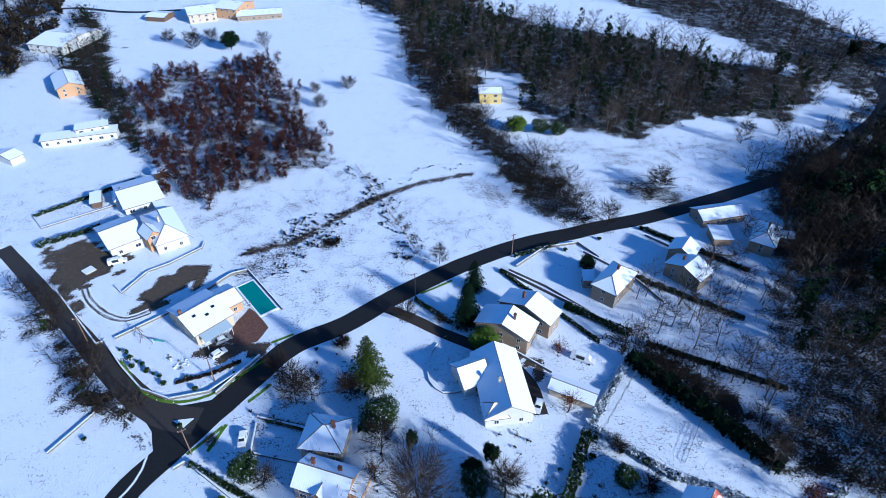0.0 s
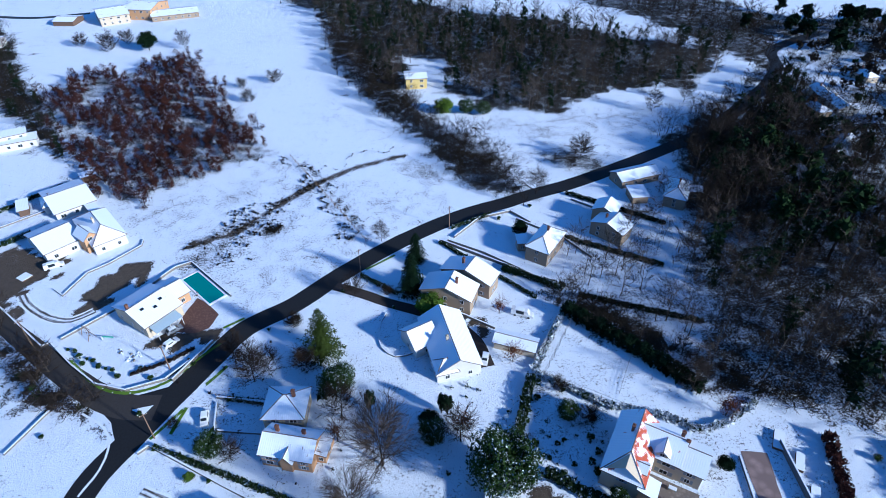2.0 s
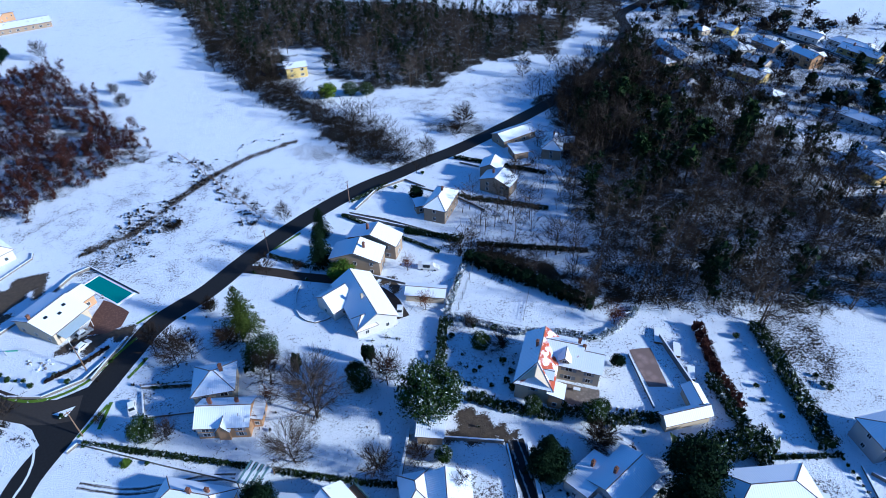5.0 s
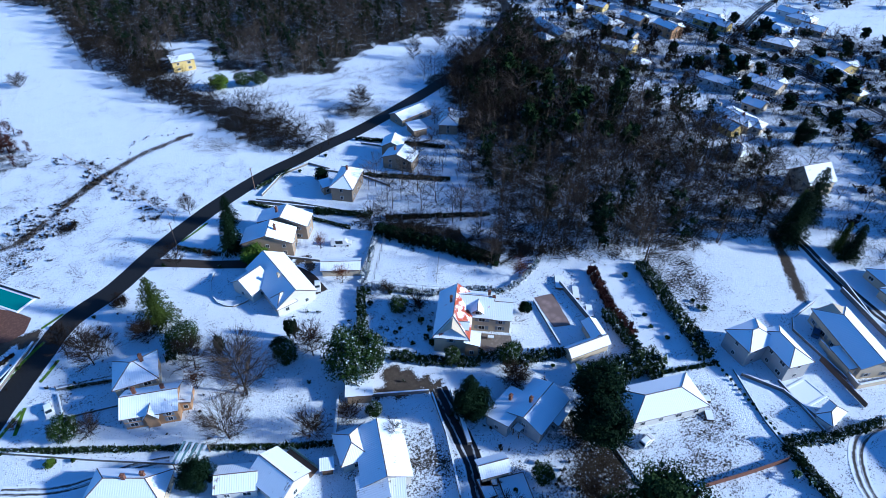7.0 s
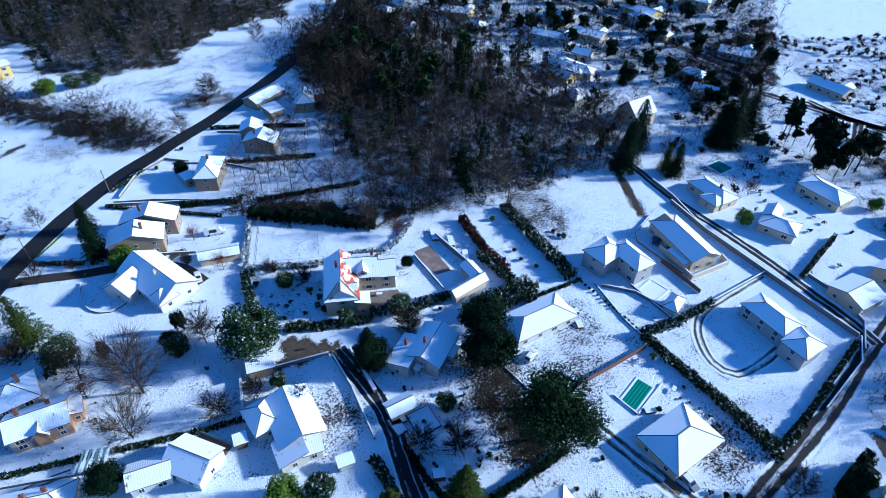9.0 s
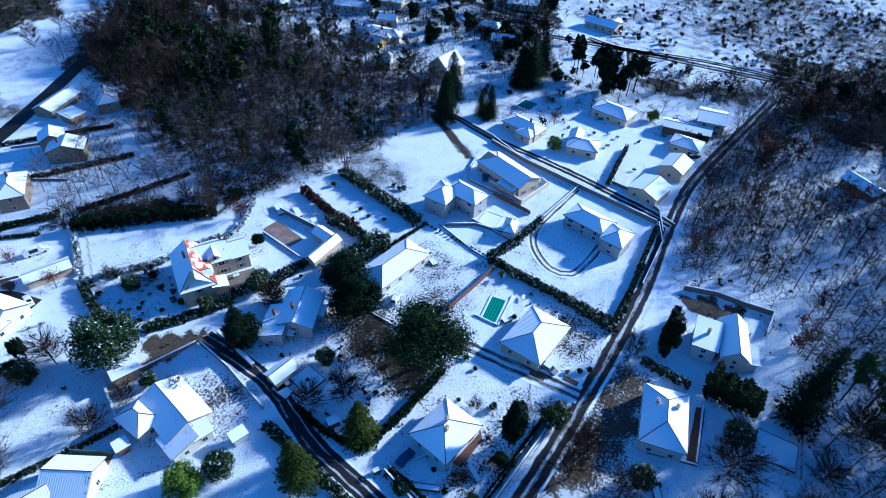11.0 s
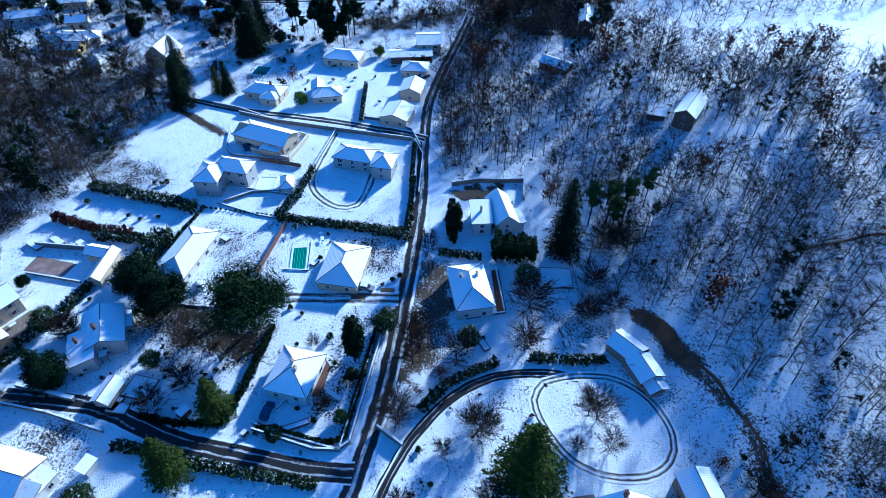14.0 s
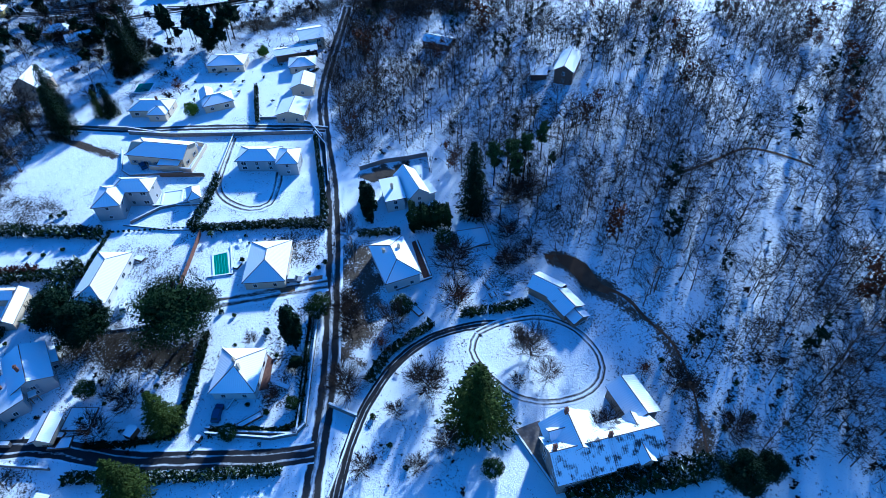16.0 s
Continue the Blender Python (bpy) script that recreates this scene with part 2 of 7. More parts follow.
def part(name, data, parent, label="", m=None):
    """Links one mesh (or bmesh) as a part under a thing or another part."""
    if isinstance(data, bmesh.types.BMesh):
        me = bpy.data.meshes.new(name)
        data.to_mesh(me)
        data.free()
        data = me
    ob = new(name, data)
    ob.parent = parent
    if m is not None:
        ob.matrix_basis = m
    return tagged(ob, label)


def thing(name, m, label, category, group="", kind=""):
    ob = new(name)
    ob.empty_display_size = 0.3
    ob.matrix_basis = m
    return tagged(ob, label, category, group, kind)


def box(x0, x1, y0, y1, z0, z1, mat, bevel=0.0):
    bm = bmesh.new()
    bmesh.ops.create_cube(bm, size=1, matrix=Matrix.Translation(((x0 + x1) / 2, (y0 + y1) / 2, (z0 + z1) / 2)) @ Matrix.Diagonal((x1 - x0, y1 - y0, z1 - z0, 1)))
    if bevel:
        bmesh.ops.bevel(bm, geom=bm.edges[:], offset=bevel, segments=1, affect="EDGES")
    me = bpy.data.meshes.new("box")
    bm.to_mesh(me)
    bm.free()
    me.materials.append(mat)
    return me


def strip_mesh(name, pts, widths, mat, z=0.03, step=2.0, thick=0.0):
    """A ribbon along a smooth line through pts, with u across and v along."""
    line = smooth_line(pts, step)
    if np.isscalar(widths):
        widths = [widths, widths]
    w = np.interp(np.linspace(0, 1, len(line)), np.linspace(0, 1, len(widths)), widths)
    verts, faces, uvs, run = [], [], [], 0.0
    cols = 5
    for i, p in enumerate(line):
        a, b = line[max(i - 1, 0)], line[min(i + 1, len(line) - 1)]
        d = (b - a).normalized()
        nrm = Vector((-d.y, d.x))
        if i:
            run += (p - line[i - 1]).length
        for j in range(cols):
            f = j / (cols - 1) - 0.5
            wob = 0.25 * noise.noise(Vector((p.x * 0.3, p.y * 0.3, j))) if j in (0, cols - 1) else 0
            q = p + nrm * (f * (w[i] + wob))
            verts.append((q.x, q.y, z + float(height(q.x, q.y))))
        if i:
            for j in range(cols - 1):
                a0 = (i - 1) * cols + j
                faces.append((a0, a0 + 1, a0 + cols + 1, a0 + cols))
                l = (p - line[i - 1]).length
                u0, u1 = j / (cols - 1), (j + 1) / (cols - 1)
                uvs += [(u0, run - l), (u1, run - l), (u1, run), (u0, run)]
    me = mesh_from(name, verts, faces, [mat], None, uvs)
    me.flip_normals()
    return me


def smooth_line(pts, step=2.0):
    """Catmull-Rom through the given points, sampled about every step metres."""
    p = [Vector(q[:2]) for q in pts]
    if len(p) == 2:
        n = max(1, int((p[1] - p[0]).length / step))
        return [p[0].lerp(p[1], i / n) for i in range(n + 1)]
    p = [p[0] * 2 - p[1]] + p + [p[-1] * 2 - p[-2]]
    out = []
    for i in range(1, len(p) - 2):
        a, b, c, d = p[i - 1:i + 3]
        n = max(1, int((c - b).length / step))
        for k in range(n):
            t = k / n
            out.append(0.5 * ((2 * b) + (c - a) * t + (2 * a - 5 * b + 4 * c - d) * t * t + (3 * b - a - 3 * c + d) * t ** 3))
    out.append(p[-2])
    return out


def straight_line(pts, step=2.0):
    p = [Vector(q[:2]) for q in pts]
    out = [p[0]]
    for a, b in zip(p, p[1:]):
        n = max(1, int((b - a).length / step))
        out += [a.lerp(b, i / n) for i in range(1, n + 1)]
    return out


def inside(x, y, poly):
    """Vectorised point-in-polygon test."""
    r = np.zeros(np.shape(x), dtype=bool)
    j = len(poly) - 1
    for i in range(len(poly)):
        xi, yi = poly[i]
        xj, yj = poly[j]
        r ^= ((yi > y) != (yj > y)) & (x < (xj - xi) * (y - yi) / (yj - yi + 1e-9) + xi)
        j = i
    return r


def height(x, y):
    """The ground's height: level, but for the wooded hillside that rises to the south-east."""
    s = np.maximum(-104 + 0.06 * x - y, 0.0)
    f = np.clip((x - 100) / 120, 0, 1)
    h = 20 * (1 - np.exp(-s / 60)) * (1 - 0.7 * f * f * (3 - 2 * f))
    return h * np.clip((x + 160) / 100, 0, 1)


# ---------------------------------------------------------------- ground and roads
BARE = []  # soft spots and lines where the snow is thin: (points, half width, strength, soil share)


def bare(pts, half, strength, soil=0.0):
    BARE.append((pts, half, strength, soil))


def ground():
    """One sheet to the horizon: a 2 m grid round the hamlet, a coarse rim beyond."""
    xs = np.concatenate([[-4000, -1500, -700, -420], np.arange(-300, 361, 2.2), [460, 750, 1500, 4000]])
    ys = np.concatenate([[-4000, -1500, -700, -460], np.arange(-340, 441, 2.2), [540, 800, 1500, 4000]])
    gx, gy = np.meshgrid(xs, ys)
    nx, ny = len(xs), len(ys)
    verts = np.stack([gx.ravel(), gy.ravel(), height(gx.ravel(), gy.ravel())], 1)
    i, j = np.meshgrid(np.arange(nx - 1), np.arange(ny - 1))
    a = (j * nx + i).ravel()
    quads = np.stack([a, a + 1, a + nx + 1, a + nx], 1)
    tris = np.concatenate([quads[:, [0, 1, 2]], quads[:, [0, 2, 3]]])
    me = fast_mesh("ground", verts, tris, [M_GROUND])
    amount, soil = np.zeros(gx.size), np.zeros(gx.size)
    x, y = gx.ravel(), gy.ravel()
    for pts, half, strength, kind in BARE:
        d = np.full(x.shape, 1e9)
        if len(pts) == 1:
            d = np.hypot(x - pts[0][0], y - pts[0][1])
        for (ax, ay), (bx, by) in zip(pts, pts[1:]):
            l2 = (bx - ax) ** 2 + (by - ay) ** 2 + 1e-9
            t = np.clip(((x - ax) * (bx - ax) + (y - ay) * (by - ay)) / l2, 0, 1)
            d = np.minimum(d, np.hypot(x - ax - t * (bx - ax), y - ay - t * (by - ay)))
        f = np.clip(1.5 - d / half, 0, 1)
        amount = np.maximum(amount, f * strength)
        soil = np.maximum(soil, (f > 0.01) * kind)
    for poly, strength in MELTED:
        wx = x + 1.2 * np.sin(y * 0.9) + 0.8 * np.sin(x * 1.3)
        f = inside(wx, y + 1.0 * np.sin(x * 0.8), poly)
        amount = np.maximum(amount, f * strength)
        soil = np.maximum(soil, f * 1.0)
    for poly, strength in FLOORS:
        wx = x + 5 * np.sin(y * 0.31) + 3 * np.sin(y * 0.83 + x * 0.2)
        wy = y + 5 * np.sin(x * 0.27) + 3 * np.sin(x * 0.71 + y * 0.3)
        f = 0.5 * inside(x, y, poly) + 0.5 * inside(wx, wy, poly)
        amount = np.maximum(amount, f * strength)
    me.attributes.new("bare", "FLOAT", "POINT").data.foreach_set("value", amount.astype(np.float32))
    me.attributes.new("dirt", "FLOAT", "POINT").data.foreach_set("value", soil.astype(np.float32))
    return tagged(new("ground", me), "snow-covered ground with thin grassy and muddy patches", "ground", "", "structure")


MELTED = []  # muddy yards and gravel drives where the snow has gone


def melted(pts, strength=0.5):
    MELTED.append((pts, strength))


FLOORS = []  # woods whose floor shows leaf litter through the snow


def road(name, pts, width, mat, label, z=0.03, category="road"):
    ob = new(name, strip_mesh(name, pts, width, mat, z))
    return tagged(ob, label, category, "", "structure")


def yard(name, pts, mat, label, z=0.05, category="yard", kind="structure"):
    """A flat paved or muddy area with a slightly uneven rim."""
    bm = bmesh.new()
    line = straight_line(list(pts) + [pts[0]], 2.0)[:-1]
    vs = [bm.verts.new((p.x + 0.2 * noise.noise(Vector((p.x, p.y, 1))), p.y + 0.2 * noise.noise(Vector((p.x, p.y, 9))), z + float(height(p.x, p.y)))) for p in line]
    f = bm.faces.new(vs)
    if f.normal.z < 0 or f.calc_center_median() is None:
        bmesh.ops.reverse_faces(bm, faces=[f])
    bm.normal_update()
    if bm.faces[:] and bm.faces[:][0].normal.z < 0:
        bmesh.ops.reverse_faces(bm, faces=bm.faces[:])
    uv = bm.loops.layers.uv.new("uv")
    for face in bm.faces:
        for l in face.loops:
            l[uv].uv = (0.5, l.vert.co.y)
    bmesh.ops.triangulate(bm, faces=bm.faces[:])
    me = bpy.data.meshes.new(name)
    bm.to_mesh(me)
    bm.free()
    me.materials.append(mat)
    return tagged(new(name, me), label, category, "", kind)


# ---------------------------------------------------------------- houses
def roof_mesh(kind, hl, hw, eave, rise, mat, over=0.45, thick=0.22, edge=None):
    """A roof slab over a body of half length hl (along x) and half width hw, the ridge along x."""
    L, W = hl + over, hw + over
    z0 = eave - rise * over / max(hw, 0.1)
    top = eave + rise
    verts, faces, uvs, idx = [], [], [], []

    def slope(pts):
        """A thick panel: pts run eave to ridge, seen from above counter-clockwise."""
        n = len(verts)
        k = len(pts)
        for p in pts:
            verts.append((p[0], p[1], p[2] + thick))
        for p in pts:
            verts.append(tuple(p))
        faces.append(tuple(range(n, n + k)))
        a, b = Vector(pts[0]), Vector(pts[1])
        ax = (b - a).normalized()
        nrm = (Vector(pts[1]) - a).cross(Vector(pts[2]) - a).normalized()
        ay = nrm.cross(ax)
        uvs.extend([((Vector(p) - a).dot(ax), (Vector(p) - a).dot(ay)) for p in pts])
        idx.append(0)
        faces.append(tuple(range(n + 2 * k - 1, n + k - 1, -1)))
        uvs.extend([(0, 0)] * k)
        idx.append(1)
        for i in range(k):
            j = (i + 1) % k
            faces.append((n + i, n + k + i, n + k + j, n + j))
            uvs.extend([(0, 0)] * 4)
            idx.append(1)

    if kind == "hip":
        r = max(L - W, 0.0)
        slope([(-L, -W, z0), (L, -W, z0), (r, 0, top), (-r, 0, top)] if r > 0.05 else [(-L, -W, z0), (L, -W, z0), (0, 0, top)])
        slope([(L, W, z0), (-L, W, z0), (-r, 0, top), (r, 0, top)] if r > 0.05 else [(L, W, z0), (-L, W, z0), (0, 0, top)])
        slope([(L, -W, z0), (L, W, z0), (r, 0, top)])
        slope([(-L, W, z0), (-L, -W, z0), (-r, 0, top)])
    elif kind == "half":
        r = max(L - W, 0.0)
        slope([(-L, -W, z0), (L, -W, z0), (L, 0, top), (-r, 0, top)])
        slope([(L, W, z0), (-L, W, z0), (-r, 0, top), (L, 0, top)])
        slope([(-L, W, z0), (-L, -W, z0), (-r, 0, top)])
    elif kind == "gable":
        slope([(-L, -W, z0), (L, -W, z0), (L, 0, top), (-L, 0, top)])
        slope([(L, W, z0), (-L, W, z0), (-L, 0, top), (L, 0, top)])
    else:  # lean-to
        slope([(-L, -W, eave), (L, -W, eave), (L, W, eave + rise), (-L, W, eave + rise)])
    return mesh_from("roof", verts, faces, [mat, edge or M_TILE], idx, uvs)


def ridge_mesh(kind, L, W, z0, top):
    """Rounded ridge tiles along the ridge and the hips."""
    rows = ([], [])
    r0, r1 = {"gable": (-L, L), "hip": (-max(L - W, 0), max(L - W, 0)), "half": (-max(L - W, 0), L)}[kind]
    ends = [(Vector((r0, 0, top)), Vector((r1, 0, top)))]
    if kind in ("hip", "half"):
        ends += [(Vector((-L, s * W, z0)), Vector((r0, 0, top))) for s in (-1, 1)]
    if kind == "hip":
        ends += [(Vector((L, s * W, z0)), Vector((r1, 0, top))) for s in (-1, 1)]
    for a, b in ends:
        limb_rows(rows, a, b, 0.10, 0.10, 6)
    return rows_mesh("ridge", rows, M_TILE)


def body_mesh(kind, hl, hw, eave, rise, mat):
    v = [(-hl, -hw, 0), (hl, -hw, 0), (hl, hw, 0), (-hl, hw, 0)]
    e = eave - 0.02
    if kind == "lean":
        v += [(-hl, -hw, e), (hl, -hw, e), (hl, hw, e + rise), (-hl, hw, e + rise)]
    else:
        v += [(-hl, -hw, e), (hl, -hw, e), (hl, hw, e), (-hl, hw, e)]
    f = [(0, 1, 5, 4), (2, 3, 7, 6), (3, 2, 1, 0), (4, 5, 6, 7)]
    if kind in ("gable", "half"):
        v += [(hl, 0, e + rise), (-hl, 0, e + rise)]
        f.append((1, 2, 6, 8, 5))
        f.append((3, 0, 4, 9, 7) if kind == "gable" else (3, 0, 4, 7))
        f[3] = (4, 5, 8, 9)
        f.append((6, 7, 9, 8))
    else:
        f += [(1, 2, 6, 5), (3, 0, 4, 7)]
    return mesh_from("wall", v, f, [mat])


PANE = box(-0.42, 0.42, -0.02, 0.02, -0.52, 0.52, M_GLASS)
FRAME_ME = None


def window_meshes():
    bm = bmesh.new()
    for x0, x1, z0, z1 in ((-0.5, -0.42, -0.6, 0.6), (0.42, 0.5, -0.6, 0.6), (-0.42, 0.42, -0.6, -0.52), (-0.42, 0.42, 0.52, 0.6), (-0.025, 0.025, -0.52, 0.52)):
        bmesh.ops.create_cube(bm, size=1, matrix=Matrix.Translation(((x0 + x1) / 2, 0, (z0 + z1) / 2)) @ Matrix.Diagonal((x1 - x0, 0.1, z1 - z0, 1)))
    me = bpy.data.meshes.new("window")
    bm.to_mesh(me)
    bm.free()
    me.materials.append(M_FRAME)
    return me


WINDOW = window_meshes()
SHUTTER = box(-0.25, 0.25, -0.025, 0.025, -0.6, 0.6, M_SHUTTER)
DOOR = box(-0.5, 0.5, -0.03, 0.03, 0, 2.05, M_DOOR, 0.01)
GARAGE_DOOR = box(-1.25, 1.25, -0.03, 0.03, 0, 2.1, M_FRAME, 0.01)
CHIMNEY = {}


def chimney_mesh(mat):
    if mat.name not in CHIMNEY:
        bm = bmesh.new()
        for x, y, z0, z1 in ((0.35, 0.28, 0, 1.5), (0.43, 0.36, 1.5, 1.66), (0.12, 0.12, 1.66, 2.0)):
            bmesh.ops.create_cube(bm, size=1, matrix=Matrix.Translation((0, 0, (z0 + z1) / 2)) @ Matrix.Diagonal((2 * x, 2 * y, z1 - z0, 1)))
        me = bpy.data.meshes.new("chimney")
        bm.to_mesh(me)
        bm.free()
        me.materials.append(mat)
        CHIMNEY[mat.name] = me
    return CHIMNEY[mat.name]


def window_at(parent, x, y, z, rz, wide=1.0, tall=1.0, shutters=False):
    w = part("window", WINDOW, parent, "", pose(x, y, z, 0, 0, rz) @ Matrix.Diagonal((wide, 1, tall, 1)))
    part("pane", PANE, w)
    if shutters:
        part("shutter", SHUTTER, w, "", pose(-0.78, 0, 0))
        part("shutter", SHUTTER, w, "", pose(0.78, 0, 0))


def wing(house, x, y, L, W, turn, kind, eave, rise, wall, roof, windows=True, chimneys=(), shutters=False, door=False, base=0.0, over=0.45):
    """A body with its own roof, at (x, y) in the house's frame; L runs along the ridge."""
    hl, hw = L / 2, W / 2
    m = pose(x, y, base, 0, 0, turn)
    wl = part("wall", body_mesh(kind, hl, hw, eave, rise, M_WALLS[wall]), house, "", m)
    rf = part("roof", roof_mesh(kind, hl, hw, eave, rise, roof, over), house, "", m)
    if kind in ("hip", "gable", "half"):
        # ridge tiles
        part("ridge", ridge_mesh(kind, hl + over, hw + over, eave - rise * over / max(hw, 0.1) + 0.22, eave + rise + 0.22), rf)
    for cx, cy, tall in chimneys:
        z = eave + rise * (1 - min(abs(cy) / hw, 1)) - 0.5
        part("chimney", chimney_mesh(M_BRICK if wall != "white" else M_WALLS["cream"]), rf, "", pose(cx, cy, z + tall * 0.2) @ Matrix.Diagonal((1, 1, tall, 1)))
    if windows:
        levels = [1.45] if eave < 4.2 else [1.45, eave - 1.1]
        for level in levels:
            for side in (-1, 1):
                n = max(1, int(L / 3.6))
                for i in range(n):
                    px = -hl + L * (i + 0.5) / n
                    if door and side == -1 and i == n // 2 and level == levels[0]:
                        part("door", DOOR, wl, "", pose(px, -hw - 0.02, 0))
                        continue
                    window_at(wl, px, side * (hw + 0.02), level, 0, 1.1 if (i * 7 + n) % 3 else 1.7, 1.0, shutters)
                n = max(1, int(W / 4.2))
                for i in range(n):
                    window_at(wl, side * (hl + 0.02), -hw + W * (i + 0.5) / n, level, 90, 1.0, 1.0, shutters)
    return wl


def house(x, y, turn, label, category="house", name="house", group="houses of the hamlet"):
    return thing(name, pose(x, y, float(height(x, y)) - 0.1, 0, 0, turn), label, category, group)


# ---------------------------------------------------------------- plants
def limb_rows(rows, a, b, ra, rb, sides=3):
    """Appends a tapered limb between two points to (verts, tris)."""
    v, t = rows
    d = (b - a)
    if d.length < 1e-4:
        return
    d.normalize()
    u = d.orthogonal().normalized()
    w = d.cross(u)
    n = len(v)
    for p, r in ((a, ra), (b, rb)):
        for i in range(sides):
            c = 2 * math.pi * i / sides
            v.append(p + (u * math.cos(c) + w * math.sin(c)) * r)
    for i in range(sides):
        j = (i + 1) % sides
        t.append((n + i, n + j, n + sides + j))
        t.append((n + i, n + sides + j, n + sides + i))


def sliver(rows, a, b, r):
    """A thin twig: one long triangle."""
    v, t = rows
    d = (b - a).normalized()
    u = d.cross(Vector((rng.uniform(-1, 1), rng.uniform(-1, 1), rng.uniform(-1, 1)))).normalized() * r
    n = len(v)
    v.extend((a - u, a + u, b))
    t.append((n, n + 1, n + 2))


def bare_tree_rows(h, spread, limbs, twigs, seed, trunk=0.018, low=0.25, twig_r=0.035, tip=0.002):
    """Trunk and twig rows of a leafless tree."""
    rng.seed(seed)
    wood, fine = ([], []), ([], [])
    lean = Vector((rng.uniform(-0.06, 0.06), rng.uniform(-0.06, 0.06), 1))
    pts = [Vector((0, 0, -0.1))]
    for i in range(4):
        q = pts[-1] + lean * (h * 0.9 / 4) + Vector((rng.uniform(-1, 1), rng.uniform(-1, 1), 0)) * h * 0.02
        limb_rows(wood, pts[-1], q, h * trunk * (1 - i * 0.24), h * trunk * (1 - (i + 1) * 0.24) + tip, (5 if i == 0 else 4) if limbs > 10 else 3)
        pts.append(q)
    for i in range(limbs):
        f = low + (0.95 - low) * (i + rng.random()) / limbs
        s = f * 4
        a = pts[int(s)].lerp(pts[min(int(s) + 1, 4)], s - int(s))
        ang = i * 2.4 + rng.uniform(-0.5, 0.5)
        reach = spread * (1.05 - 0.62 * f) * rng.uniform(0.7, 1.15)
        up = reach * rng.uniform(0.55, 1.1)
        mid = a + Vector((math.cos(ang) * reach * 0.5, math.sin(ang) * reach * 0.5, up * 0.4))
        end = a + Vector((math.cos(ang + 0.2) * reach, math.sin(ang + 0.2) * reach, up))
        r = h * trunk * 0.42 * (1.1 - f)
        if limbs > 10:
            limb_rows(wood, a, mid, r, r * 0.65)
        else:
            sliver(wood, a, mid + (mid - a) * 0.3, r * 1.5)
        limb_rows(wood, mid, end, r * 0.65, tip * 0.6) if limbs > 14 else sliver(wood, mid, end, r * 0.65 + tip * 0.4)
        for k in range(twigs):
            g = rng.uniform(0.15, 1.0)
            p = a.lerp(mid, g * 2) if g < 0.5 else mid.lerp(end, g * 2 - 1)
            out = Vector((math.cos(ang) + rng.uniform(-1.1, 1.1), math.sin(ang) + rng.uniform(-1.1, 1.1), rng.uniform(0.1, 1.3))).normalized()
            q = p + out * spread * rng.uniform(0.2, 0.5)
            sliver(fine, p, q, twig_r)
            for _ in range(2):
                o2 = (out + Vector((rng.uniform(-1, 1), rng.uniform(-1, 1), rng.uniform(-0.4, 1)))).normalized()
                sliver(fine, p.lerp(q, rng.uniform(0.3, 0.9)), q + o2 * spread * rng.uniform(0.05, 0.22), twig_r * 0.7)
    return wood, fine


def leaf_rows(rows, c, r, n, size, squash=0.75, shell=0.5):
    """n small leaves spread through an uneven clump."""
    v, t = rows
    for _ in range(n):
        d = Vector((rng.gauss(0, 1), rng.gauss(0, 1), rng.gauss(0, 1))).normalized()
        p = c + Vector((d.x * r, d.y * r, d.z * r * squash)) * (shell + (1 - shell) * rng.random()) * rng.uniform(0.8, 1.08)
        u = Vector((rng.uniform(-1, 1), rng.uniform(-1, 1), rng.uniform(-0.6, 0.6))).normalized()
        w = (d.cross(u) + d * rng.uniform(-0.4, 0.4)).normalized()
        s = size * rng.uniform(0.6, 1.3)
        k = len(v)
        v.extend((p - u * s * 0.5, p + u * s * 0.5, p + w * s))
        t.append((k, k + 1, k + 2))


def conifer_rows(h, r, seed, tiers=26, low=0.04, fans=15, full=0.8):
    """A conifer: whorls of drooping boughs set close over a dense dark core."""
    rng.seed(seed)
    wood, green = ([], []), ([], [])
    limb_rows(wood, Vector((0, 0, -0.1)), Vector((0, 0, h)), h * 0.018, 0.02, 6)
    lobes = [rng.uniform(0, 6.28) for _ in range(3)]
    for i in range(tiers):
        f = (i + 0.5) / tiers
        z = h * (low + (0.97 - low) * f)
        reach = r * min(1.0, 0.75 + 2.5 * f) * (1 - f) ** full * rng.uniform(0.9, 1.1) + 0.15
        n = max(5, int(fans * (1 - f * 0.5)))
        for k in range(n):
            ang = 2 * math.pi * (k + rng.random() * 0.8) / n + i * 0.7
            l = reach * rng.uniform(0.8, 1.12) * (1 + 0.10 * math.sin(2 * ang + lobes[0]) + 0.07 * math.sin(3 * ang + lobes[1] + z))
            o = Vector((math.cos(ang), math.sin(ang), 0))
            s = Vector((-o.y, o.x, 0))
            for q in range(12 + int(6 * l)):
                g = rng.random() ** 0.6
                p = Vector((0, 0, z)) + o * l * g + s * rng.uniform(-1, 1) * l * 0.34 * (1.15 - g) + Vector((0, 0, -0.22 * l * g * g + rng.uniform(-0.2, 0.2)))
                t = o * rng.uniform(0.12, 0.42) + s * rng.uniform(-0.24, 0.24) + Vector((0, 0, rng.uniform(-0.26, 0.14)))
                u = s * rng.uniform(0.06, 0.14) + Vector((0, 0, rng.uniform(-0.07, 0.07)))
                b = len(green[0])
                green[0].extend((p - u, p + u, p + t * (0.9 + 0.05 * l)))
                green[1].append((b, b + 1, b + 2))
        leaf_rows(green, Vector((0, 0, z)), reach * 0.58, int(40 * (1 - f)) + 8, 0.20 * reach + 0.12, 0.6, 0.1)
    return wood, green


